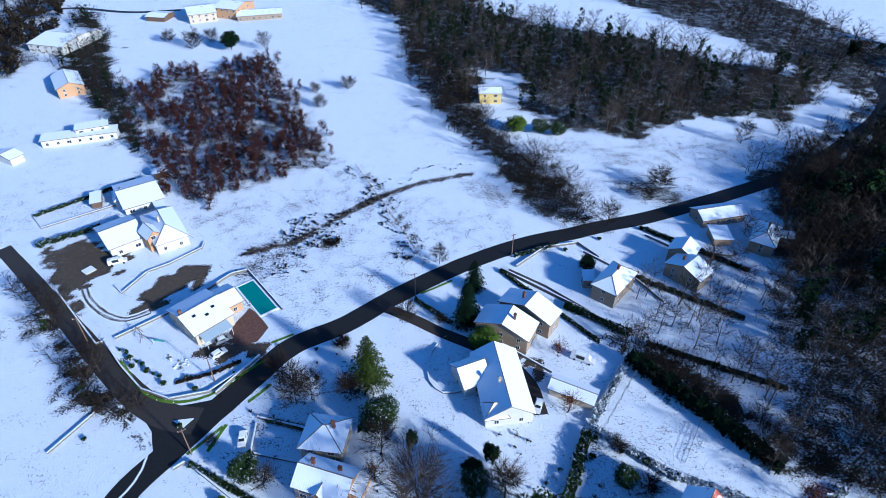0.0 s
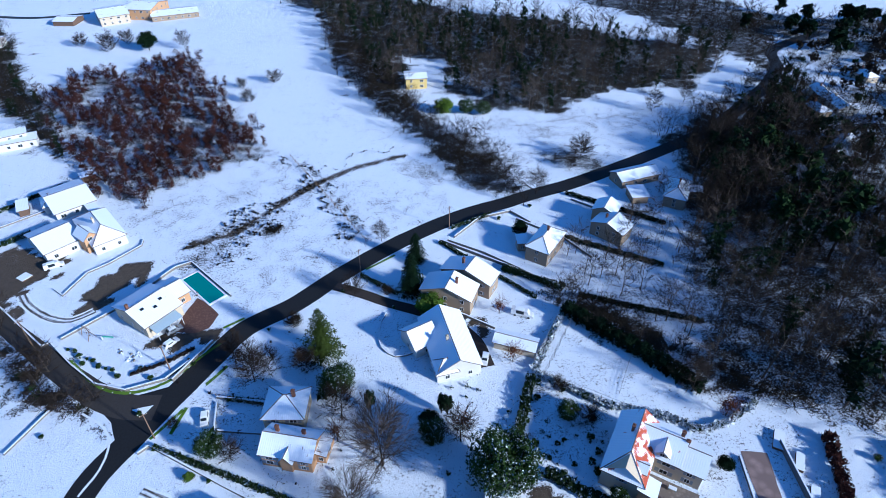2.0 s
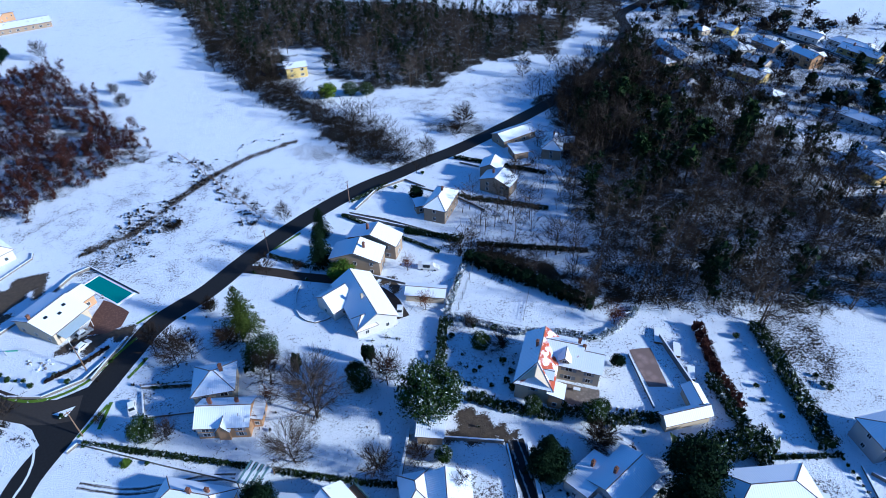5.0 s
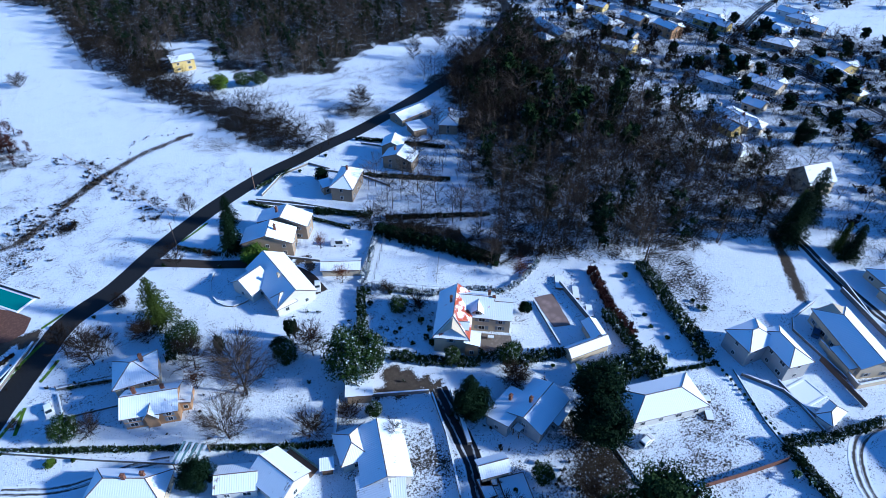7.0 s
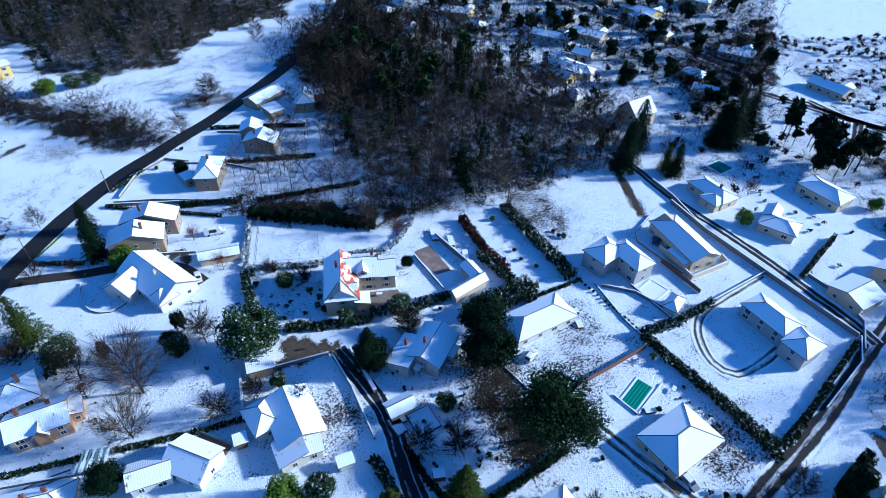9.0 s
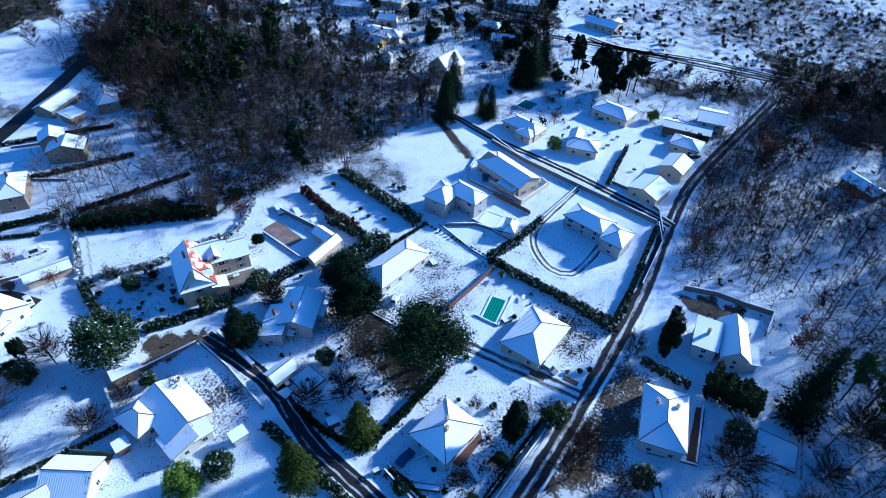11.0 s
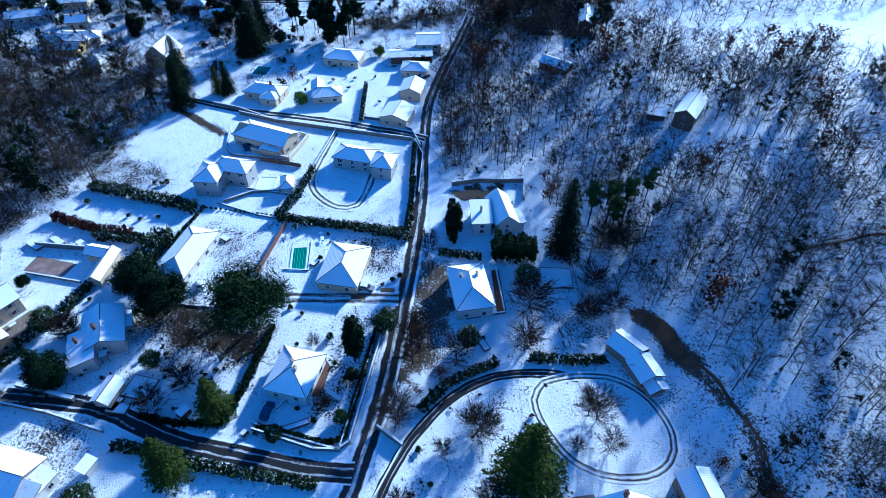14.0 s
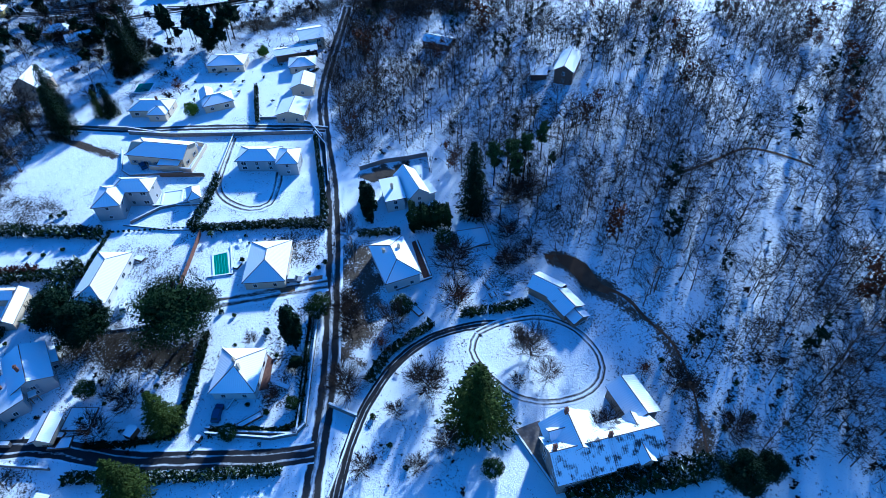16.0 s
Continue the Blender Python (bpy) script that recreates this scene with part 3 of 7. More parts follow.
def crown_rows(h, r, seed, clumps=26, leaves=90, size=0.4, low=0.3, squash=0.8, bole=0.02):
    """A leafy evergreen crown on limbs, made of many uneven clumps."""
    rng.seed(seed)
    wood, green = ([], []), ([], [])
    top = Vector((0, 0, h * max(low, 0.05) + 0.2))
    limb_rows(wood, Vector((0, 0, -0.1)), top, h * bole, h * bole * 0.8, 6)
    zc = h * (low + 1) / 2
    for i in range(clumps):
        d = Vector((rng.gauss(0, 1), rng.gauss(0, 1), rng.gauss(0, 1))).normalized()
        c = Vector((d.x * r * 0.72, d.y * r * 0.72, zc + d.z * h * (1 - low) * 0.36)) * rng.uniform(0.86, 1.04)
        if i % 3 == 0 and low > 0.06:
            limb_rows(wood, top, c, h * bole * 0.4, 0.03)
        leaf_rows(green, c, r * rng.uniform(0.26, 0.40), leaves, size, squash)
    # older growth inside the crown closes the view through it
    for i in range(clumps // 2):
        d = Vector((rng.gauss(0, 1), rng.gauss(0, 1), rng.gauss(0, 1))).normalized() * rng.uniform(0.1, 0.55)
        leaf_rows(green, Vector((d.x * r, d.y * r, zc + d.z * h * (1 - low) * 0.45)), r * 0.34, leaves // 3, size * 2.6, squash, 0.1)
    return wood, green


def rows_mesh(name, rows, mat):
    return fast_mesh(name, np.array([tuple(p) for p in rows[0]]), np.array(rows[1]), [mat])


PROTO = {}


def plant_kind(kind, variant):
    """The two meshes (trunk, crown) of a kind of plant, one metre high."""
    key = (kind, variant)
    if key in PROTO:
        return PROTO[key]
    s = variant * 31 + 5
    if kind == "bare":
        w, g = bare_tree_rows(1, 0.42, 26, 30, s, 0.014, 0.2, 0.0032)
        mats = M_BARK, M_TWIG
    elif kind == "pale":
        w, g = bare_tree_rows(1, 0.50, 34, 36, s, 0.016, 0.16, 0.0026)
        mats = M_BARK, M_TWIG_PALE
    elif kind == "shrub":
        w, g = bare_tree_rows(1, 0.62, 26, 34, s, 0.011, 0.03, 0.006)
        mats = M_BARK, M_TWIG
    elif kind == "rust":
        w, g = bare_tree_rows(1, 0.5, 16, 8, s, 0.018, 0.1, 0.004)
        leaf_rows(g, Vector((0, 0, 0.58)), 0.42, 700, 0.036, 0.95, 0.15)
        mats = M_BARK, M_RUST
    elif kind == "conifer":
        w, g = conifer_rows(1 * 14, 3.6, s)
        w, g = shrink(w, 14), shrink(g, 14)
        mats = M_BARK, M_CONIFER
    elif kind == "cedar":
        w, g = conifer_rows(1 * 14, 4.6, s, 20, 0.03, 16, 0.65)
        w, g = shrink(w, 14), shrink(g, 14)
        mats = M_BARK, M_CONIFER
    elif kind == "dark":
        w, g = conifer_rows(1 * 14, 4.0, s, 26, 0.02, 16, 0.6)
        w, g = shrink(w, 14), shrink(g, 14)
        mats = M_BARK, M_DARKCON
    elif kind == "column":
        w, g = crown_rows(1, 0.17, s, 26, 90, 0.03, 0.03, 2.4)
        mats = M_BARK, M_DARKCON
    elif kind == "umbrella":
        w, g = crown_rows(1, 0.60, s, 70, 240, 0.020, 0.40, 0.62)
        mats = M_BARK, M_PINE
    elif kind == "pine":
        w, g = crown_rows(1, 0.17, s, 30, 60, 0.022, 0.42, 0.5, 0.011)
        mats = M_BARK, M_PINE_PALE
    elif kind == "round":
        w, g = crown_rows(1, 0.5, s, 50, 190, 0.030, 0.05, 0.85)
        mats = M_BARK, M_BUSH
    elif kind == "bush":
        w, g = crown_rows(1, 0.62, s, 12, 60, 0.11, 0.02, 0.8)
        mats = M_BARK, M_BUSH
    elif kind == "bright":
        w, g = crown_rows(1, 0.55, s, 34, 150, 0.04, 0.02, 0.85)
        mats = M_BARK, M_BRIGHT
    elif kind == "darkround":
        w, g = crown_rows(1, 0.45, s, 44, 190, 0.028, 0.12, 0.85)
        mats = M_BARK, M_DARKCON
    PROTO[key] = rows_mesh("trunk", w, mats[0]), rows_mesh("crown", g, mats[1])
    return PROTO[key]


def shrink(rows, k):
    return [p / k for p in rows[0]], rows[1]


PLANTS = {
    "bare": ("tree", "leafless grey tree with fine bare twigs in the snow", "tree"),
    "pale": ("tree", "wide leafless tree with pale branches in the snow", "tree"),
    "shrub": ("shrub", "leafless brown shrub in the snow", "shrub"),
    "rust": ("tree", "small tree with withered rust-brown leaves in the snow", "tree"),
    "conifer": ("conifer", "tall green conifer dusted with snow", "tree"),
    "cedar": ("conifer", "broad grey-green cedar dusted with snow", "tree"),
    "dark": ("conifer", "dense dark green conifer in the snow", "tree"),
    "column": ("cypress", "slender dark column-shaped cypress in the snow", "tree"),
    "umbrella": ("pine", "big umbrella pine with a rounded dark crown", "tree"),
    "pine": ("pine", "tall pine with a bare trunk and green crown", "tree"),
    "round": ("evergreen_tree", "rounded evergreen tree with snow on its leaves", "tree"),
    "bush": ("bush", "small rounded evergreen garden bush capped with snow", "bush"),
    "bright": ("evergreen_bush", "bright green rounded bush in the snow", "bush"),
    "darkround": ("evergreen_tree", "dark rounded evergreen tree in the snow", "tree"),
}


def plant(kind, x, y, h, wide=1.0, count=[0]):
    count[0] += 1
    name, label, category = PLANTS[kind]
    trunk, crown = plant_kind(kind, count[0] % 3)
    ob = thing(name, pose(x, y, float(height(x, y)), 0, 0, (count[0] * 77) % 360) @ Matrix.Diagonal((h * wide, h * wide, h, 1)), label, category, "garden " + category + "s")
    part("trunk", trunk, ob)
    part("crown", crown, ob)
    return ob


def scatter(poly, spacing, seed, keep=1.0, avoid=(), clump=0.0):
    r = np.random.default_rng(seed)
    px, py = [p[0] for p in poly], [p[1] for p in poly]
    xs = np.arange(min(px), max(px), spacing)
    ys = np.arange(min(py), max(py), spacing)
    gx, gy = np.meshgrid(xs, ys)
    x = gx.ravel() + r.uniform(-0.75, 0.75, gx.size) * spacing
    y = gy.ravel() + r.uniform(-0.75, 0.75, gx.size) * spacing
    wx, wy = x + 3 * np.sin(y * 0.37) + 2 * np.sin(y * 0.9 + x * 0.3), y + 3 * np.sin(x * 0.31) + 2 * np.sin(x * 0.77)
    ok = inside(wx, wy, poly) & (r.random(gx.size) < keep)
    if clump:
        dens = np.array([noise.noise(Vector((px * 0.07, py * 0.07, seed))) for px, py in zip(x, y)])
        ok &= dens > -0.55 + clump * r.random(gx.size)
    for ax, ay, ar in avoid:
        ok &= np.hypot(x - ax, y - ay) > ar
    return x[ok], y[ok], r


def wood(name, poly, spacing, h, seed, kinds, mats, label, keep=1.0, avoid=(), floor=0.25, clump=0.0):
    """A stand of trees nobody could count: one joined mesh. kinds: (wood, twig) row pairs, one metre high."""
    x, y, r = scatter(poly, spacing, seed, keep, avoid, clump)
    if floor:
        FLOORS.append((poly, floor))
    vs, ts, ix, n = [], [], [], 0
    packs = []
    for w, g, *tint in kinds:
        v = np.array([tuple(p) for p in (*w[0], *g[0])])
        t = np.array([*w[1], *[(a + len(w[0]), b + len(w[0]), c + len(w[0])) for a, b, c in g[1]]])
        packs.append((v, t, np.array([0] * len(w[1]) + [tint[0] if tint else 1] * len(g[1]))))
    for i in range(len(x)):
        v, t, m = packs[r.integers(len(packs))]
        a, s = r.uniform(0, 6.283), h * r.uniform(0.5, 1.25)
        wd = s * r.uniform(0.8, 1.2)
        c, d = math.cos(a) * wd, math.sin(a) * wd
        q = np.stack([v[:, 0] * c - v[:, 1] * d + x[i], v[:, 0] * d + v[:, 1] * c + y[i], v[:, 2] * s + float(height(x[i], y[i]))], 1)
        vs.append(q)
        ts.append(t + n)
        ix.append(m)
        n += len(q)
    if not vs:
        return None
    me = fast_mesh(name, np.concatenate(vs), np.concatenate(ts), mats, np.concatenate(ix))
    return tagged(new(name, me), label, "wood", "", "stuff")


def grove_rows(n, *args):
    return [bare_tree_rows(1, *args[:3], 100 + i, *args[3:]) for i in range(n)]


GROVE = grove_rows(6, 0.32, 10, 10, 0.011, 0.30, 0.0032)
DENSE = grove_rows(6, 0.36, 11, 11, 0.013, 0.25, 0.0036)
# slot 3 twigs: the look of sunlit crowns, put into a paler colour
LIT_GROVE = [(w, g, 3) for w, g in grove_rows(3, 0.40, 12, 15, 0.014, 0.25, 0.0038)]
FAR_GROVE = grove_rows(4, 0.40, 8, 5, 0.014, 0.12, 0.010, 0.008)
THICKET = grove_rows(4, 0.6, 9, 6, 0.012, 0.03, 0.009)


def scrub_rows(seed):
    w, g = bare_tree_rows(1, 0.4, 6, 1, seed, 0.02, 0.1, 0.006)
    for i in range(5):
        leaf_rows(g, Vector((rng.uniform(-0.2, 0.2), rng.uniform(-0.2, 0.2), 0.2 + 0.16 * i)), rng.uniform(0.16, 0.3), 60, 0.062, 1.0, 0.2)
    return w, g


def clump_rows(seed, n=33, size=0.30):
    """A low dark bush, cheap enough for thousands."""
    rng.seed(seed)
    w, g = ([], []), ([], [])
    sliver(w, Vector((0, 0, -0.05)), Vector((0, 0, 0.8)), 0.03)
    for k in range(3):
        c = Vector((rng.uniform(-0.35, 0.35), rng.uniform(-0.35, 0.35), rng.uniform(0.3, 0.55)))
        leaf_rows(g, c, rng.uniform(0.28, 0.45), n // 3, size, 0.9, 0.2)
    return w, g


TUFTS = [clump_rows(500 + i) for i in range(4)]
FAR_CLUMPS = [clump_rows(520 + i, 84, 0.17) for i in range(3)]
FAR_EVERGREEN = [(*clump_rows(540 + i, 90, 0.17), 2) for i in range(3)]
SCRUB = [scrub_rows(200 + i) for i in range(4)]


def pine_rows(seed):
    w, g = crown_rows(1, 0.24, seed, 12, 30, 0.07, 0.45, 0.7, 0.014)
    return w, g


def ivy_rows(seed):
    """A trunk and limbs wrapped in dark evergreen ivy."""
    w, g = bare_tree_rows(1, 0.3, 8, 3, seed, 0.014, 0.3, 0.004)
    for i in range(7):
        leaf_rows(g, Vector((rng.uniform(-0.09, 0.09), rng.uniform(-0.09, 0.09), 0.15 + 0.1 * i)), rng.uniform(0.07, 0.14), 26, 0.06, 1.0, 0.3)
    return w, g, 2


IVY = [ivy_rows(400 + i) for i in range(3)]
RUSTY = [(*scrub_rows(220), 4)]
PINES = [pine_rows(300 + i) for i in range(3)]
FAR_PINES = [(*crown_rows(1, 0.34, 330 + i, 10, 26, 0.11, 0.12, 0.9, 0.015), 2) for i in range(2)]


# ---------------------------------------------------------------- hedges, walls, fences
def hedge(pts, wide, tall, label="clipped dark green hedge with snow on top", mat=None, leaf=0.14, density=80, name="hedge"):
    """A hedge: a leafy body along a line, its surface broken by many leaves."""
    rng.seed(int(abs(pts[0][0] * 7 + pts[0][1] * 13)) + 3)
    line = straight_line(pts, 0.8)
    rows = ([], [])
    for a, b in zip(line, line[1:]):
        d = b - a
        if d.length < 0.01:
            continue
        nrm = Vector((-d.y, d.x)).normalized()
        hh = tall * (0.8 + 0.4 * noise.noise(Vector((a.x * 0.6, a.y * 0.6, 3))) + 0.15 * rng.random() + 0.1)
        for _ in range(int(9 * d.length)):
            q = a.lerp(b, rng.random()) + nrm * rng.uniform(-0.36, 0.36) * wide
            c = Vector((q.x, q.y, hh * rng.uniform(0.05, 0.85)))
            u = Vector((rng.uniform(-1, 1), rng.uniform(-1, 1), rng.uniform(-1, 1))).normalized() * (0.3 + 0.16 * wide)
            w = u.orthogonal()
            k = len(rows[0])
            rows[0].extend((c - u, c + u, c + w * 1.5))
            rows[1].append((k, k + 1, k + 2))
        for _ in range(int(density * d.length * (1 + 0.3 * wide))):
            s = rng.uniform(-1, 1)
            e = abs(s) ** 0.4 * (1 if s > 0 else -1)
            z = hh * rng.random() ** 0.6
            if rng.random() < 0.4:
                z, e = hh * rng.uniform(0.92, 1.06), rng.uniform(-1, 1)
            q = a.lerp(b, rng.random()) + nrm * e * wide / 2
            p = Vector((q.x, q.y, z))
            u = Vector((rng.uniform(-1, 1), rng.uniform(-1, 1), rng.uniform(-0.5, 0.5))).normalized()
            w = u.orthogonal()
            w.rotate(Matrix.Rotation(rng.uniform(0, 6.28), 3, u))
            k, sz = len(rows[0]), leaf * rng.uniform(0.6, 1.3)
            rows[0].extend((p - u * sz, p + u * sz, p + w * sz * 1.6))
            rows[1].append((k, k + 1, k + 2))
    return tagged(new(name, rows_mesh(name, rows, mat or M_HEDGE)), label, "hedge", "garden hedges")


def garden_wall(pts, tall=0.9, thick=0.3, mat=None, label="low rubble stone garden wall capped with snow", name="garden_wall", cap=True):
    """A wall along a line with a snow cap that overhangs slightly."""
    ob = thing(name, pose(pts[0][0], pts[0][1], 0), label, "wall", "garden walls")
    ox, oy = pts[0][0], pts[0][1]
    for a, b in zip(pts, pts[1:]):
        d = Vector((b[0] - a[0], b[1] - a[1]))
        l = d.length
        m = pose(a[0] - ox, a[1] - oy, 0, 0, 0, math.degrees(math.atan2(d.y, d.x)))
        seg = part("wall_run", box(-thick / 2, l + thick / 2, -thick / 2, thick / 2, 0, tall, mat or M_GARDEN_WALL), ob, "", m)
        if cap:
            part("snow_cap", box(-thick / 2, l + thick / 2, -thick / 2 - 0.03, thick / 2 + 0.03, tall + 0.002, tall + 0.11, M_SNOWCAP, 0.03), seg)
    return ob


def fence(pts, tall=1.2, gap=2.5, mat=None, label="wire garden fence on wooden posts"):
    ob = thing("fence", pose(pts[0][0], pts[0][1], 0), label, "fence", "garden fences")
    ox, oy = pts[0][0], pts[0][1]
    post = box(-0.06, 0.06, -0.06, 0.06, 0, tall, mat or M_WOOD)
    for p in straight_line(pts, gap):
        part("post", post, ob, "", pose(p.x - ox, p.y - oy, 0))
    for a, b in zip(pts, pts[1:]):
        d = Vector((b[0] - a[0], b[1] - a[1]))
        m = pose(a[0] - ox, a[1] - oy, 0, 0, 0, math.degrees(math.atan2(d.y, d.x)))
        for z in (0.35, 0.75, 1.12):
            part("rail", box(0, d.length, -0.025, 0.025, tall * z - 0.06, tall * z - 0.01, mat or M_WOOD), ob, "", m)
    return ob


def panel_fence(pts, tall, mat, label):
    ob = thing("fence", pose(pts[0][0], pts[0][1], 0), label, "fence", "garden fences")
    ox, oy = pts[0][0], pts[0][1]
    line = straight_line(pts, 2.0)
    for a, b in zip(line, line[1:]):
        d = b - a
        m = pose(a.x - ox, a.y - oy, 0, 0, 0, math.degrees(math.atan2(d.y, d.x)))
        part("panel", box(0.05, d.length - 0.05, -0.03, 0.03, 0.05, tall, mat), ob, "", m)
        part("post", box(-0.05, 0.05, -0.05, 0.05, 0, tall + 0.1, mat), ob, "", m)
    return ob


# ---------------------------------------------------------------- loose things
def car(x, y, turn, colour, label, length=4.2, tall=1.5, snowy=True, name="car"):
    ob = thing(name, pose(x, y, 0, 0, 0, turn), label, "car", "parked cars")
    s = length / 4.2
    prof = [(-2.1, 0.35), (2.1, 0.35), (2.1, 0.75), (1.95, 0.85), (1.1, 0.95), (0.5, tall), (-1.4, tall), (-1.95, 0.95), (-2.1, 0.85)]
    if name == "van":
        prof = [(-2.1, 0.35), (2.1, 0.35), (2.1, 0.9), (1.9, 1.05), (1.35, 1.2), (0.95, tall), (-2.05, tall), (-2.1, 1.0)]
    bm = bmesh.new()
    sides = []
    for w, sign in ((0.85, -1), (0.85, 1)):
        sides.append([bm.verts.new((px * s, sign * (w if pz < 1.0 else w - 0.14), pz)) for px, pz in prof])
    n = len(prof)
    bm.faces.new(sides[0])
    bm.faces.new(sides[1][::-1])
    for i in range(n):
        j = (i + 1) % n
        bm.faces.new((sides[0][j], sides[0][i], sides[1][i], sides[1][j]))
    bmesh.ops.recalc_face_normals(bm, faces=bm.faces[:])
    bmesh.ops.bevel(bm, geom=bm.edges[:], offset=0.05, segments=1, affect="EDGES")
    me = bpy.data.meshes.new("body")
    bm.to_mesh(me)
    bm.free()
    me.materials.append(M_PAINT[colour])
    body = part("body", me, ob)
    for side in (-1, 1):
        part("side_window", box(-1.1 * s, 0.35 * s, side * 0.79 - 0.02, side * 0.79 + 0.02, 1.02, tall - 0.12, M_GLASS), body, "", pose(0, 0, 0))
    part("windscreen", box(-0.02, 0.02, -0.62, 0.62, -0.3, 0.3, M_GLASS), body, "", pose(0.83 * s, 0, (tall + 0.97) / 2, 0, -48, 0))
    part("rear_window", box(-0.02, 0.02, -0.6, 0.6, -0.2, 0.2, M_GLASS), body, "", pose(-1.72 * s, 0, (tall + 1.0) / 2, 0, 48, 0))
    if snowy:
        part("roof_snow", box(-1.35 * s, 0.4 * s, -0.62, 0.62, tall + 0.004, tall + 0.08, M_SNOWCAP, 0.03), body)
    for wx in (-1.3, 1.3):
        for side in (-1, 1):
            bm = bmesh.new()
            bmesh.ops.create_cone(bm, cap_ends=True, segments=14, radius1=0.32, radius2=0.32, depth=0.2, matrix=pose(wx * s, side * 0.78, 0.32, 90, 0, 0))
            me = bpy.data.meshes.new("wheel")
            bm.to_mesh(me)
            bm.free()
            me.materials.append(M_TYRE)
            part("wheel", me, ob)
    return ob


def pole(x, y, tall, label="slim wooden utility pole beside the road", arm=True):
    ob = thing("utility_pole", pose(x, y, 0, 0, 0, 30), label, "pole", "utility poles")
    bm = bmesh.new()
    bmesh.ops.create_cone(bm, cap_ends=True, segments=8, radius1=0.16, radius2=0.1, depth=tall, matrix=Matrix.Translation((0, 0, tall / 2)))
    me = bpy.data.meshes.new("shaft")
    bm.to_mesh(me)
    bm.free()
    me.materials.append(M_WOOD)
    part("shaft", me, ob)
    if arm:
        part("crossarm", box(-0.8, 0.8, -0.06, 0.06, tall - 0.5, tall - 0.36, M_WOOD), ob)
        for k in (-0.7, 0, 0.7):
            part("insulator", box(k - 0.05, k + 0.05, -0.05, 0.05, tall - 0.36, tall - 0.16, M_FRAME), ob)
    return ob


def swimming_pool(pts, water, label, ribs=0, name="swimming_pool"):
    """A basin with a coping and water (or a ribbed cover); pts: four corners."""
    c = [Vector(p) for p in pts]
    mid = sum(c, Vector((0, 0))) / 4
    ux = ((c[1] - c[0]) + (c[2] - c[3])).normalized()
    l, w = ((c[1] - c[0]).length + (c[2] - c[3]).length) / 2, ((c[2] - c[1]).length + (c[3] - c[0]).length) / 2
    ob = thing(name, pose(mid.x, mid.y, 0, 0, 0, math.degrees(math.atan2(ux.y, ux.x))), label, "swimming pool")
    for x0, x1, y0, y1 in ((-l / 2 - 0.5, l / 2 + 0.5, -w / 2 - 0.5, -w / 2), (-l / 2 - 0.5, l / 2 + 0.5, w / 2, w / 2 + 0.5), (-l / 2 - 0.5, -l / 2, -w / 2, w / 2), (l / 2, l / 2 + 0.5, -w / 2, w / 2)):
        part("coping", box(x0, x1, y0, y1, 0.0, 0.22, M_SNOWCAP, 0.02), ob)
    part("water" if not ribs else "cover", box(-l / 2, l / 2, -w / 2, w / 2, 0.0, 0.10, water), ob)
    for i in range(ribs):
        x = -l / 2 + l * (i + 0.5) / ribs
        part("cover_rib", box(x - 0.1, x + 0.1, -w / 2, w / 2, 0.102, 0.18, M_TEAL if i % 2 else water), ob)
    return ob


def block(name, x, y, turn, sx, sy, sz, mat, label, category, cap=True, group=""):
    """A small built thing with a bevelled body and a layer of snow on it."""
    ob = thing(name, pose(x, y, 0, 0, 0, turn), label, category, group)
    part("body", box(-sx / 2, sx / 2, -sy / 2, sy / 2, 0, sz, mat, min(sx, sy, sz) * 0.06), ob)
    if cap:
        part("snow_cap", box(-sx / 2 - 0.03, sx / 2 + 0.03, -sy / 2 - 0.03, sy / 2 + 0.03, sz + 0.003, sz + 0.12, M_SNOWCAP, 0.03), ob)
    return ob


def pergola(x, y, turn, l, w, tall, label="pergola with a roof of pale slats"):
    ob = thing("pergola", pose(x, y, 0, 0, 0, turn), label, "pergola")
    for sx in (-1, 1):
        for sy in (-1, 1):
            part("post", box(sx * (l / 2 - 0.15) - 0.07, sx * (l / 2 - 0.15) + 0.07, sy * (w / 2 - 0.15) - 0.07, sy * (w / 2 - 0.15) + 0.07, 0, tall, M_WOOD), ob)
    for sy in (-1, 1):
        part("beam", box(-l / 2, l / 2, sy * (w / 2 - 0.15) - 0.06, sy * (w / 2 - 0.15) + 0.06, tall + 0.002, tall + 0.16, M_WOOD), ob)
    n = int(l / 0.62)
    for i in range(n):
        px = -l / 2 + l * (i + 0.5) / n
        part("slat", box(px - 0.22, px + 0.22, -w / 2, w / 2, tall + 0.164, tall + 0.22, M_SNOWCAP if i % 2 else M_SLAT), ob)
    return ob




def picnic_table(x, y, turn):
    ob = thing("picnic_table", pose(x, y, float(height(x, y)), 0, 0, turn), "wooden picnic table with snow on its top", "table", "picnic tables")
    top = part("tabletop", box(-0.9, 0.9, -0.38, 0.38, 0.70, 0.75, M_WOOD, 0.01), ob)
    part("snow_cap", box(-0.9, 0.9, -0.38, 0.38, 0.752, 0.84, M_SNOWCAP, 0.02), top)
    for s in (-1, 1):
        part("bench", box(-0.9, 0.9, s * 0.72 - 0.14, s * 0.72 + 0.14, 0.42, 0.46, M_WOOD, 0.01), ob)
        part("cross_bar", box(s * 0.65 - 0.04, s * 0.65 + 0.04, -0.8, 0.8, 0.36, 0.418, M_WOOD), ob)
        for q in (-1, 1):
            part("leg", box(s * 0.65 - 0.035, s * 0.65 + 0.035, q * 0.45 - 0.05, q * 0.45 + 0.05, 0, 0.7, M_WOOD), ob)
    return ob


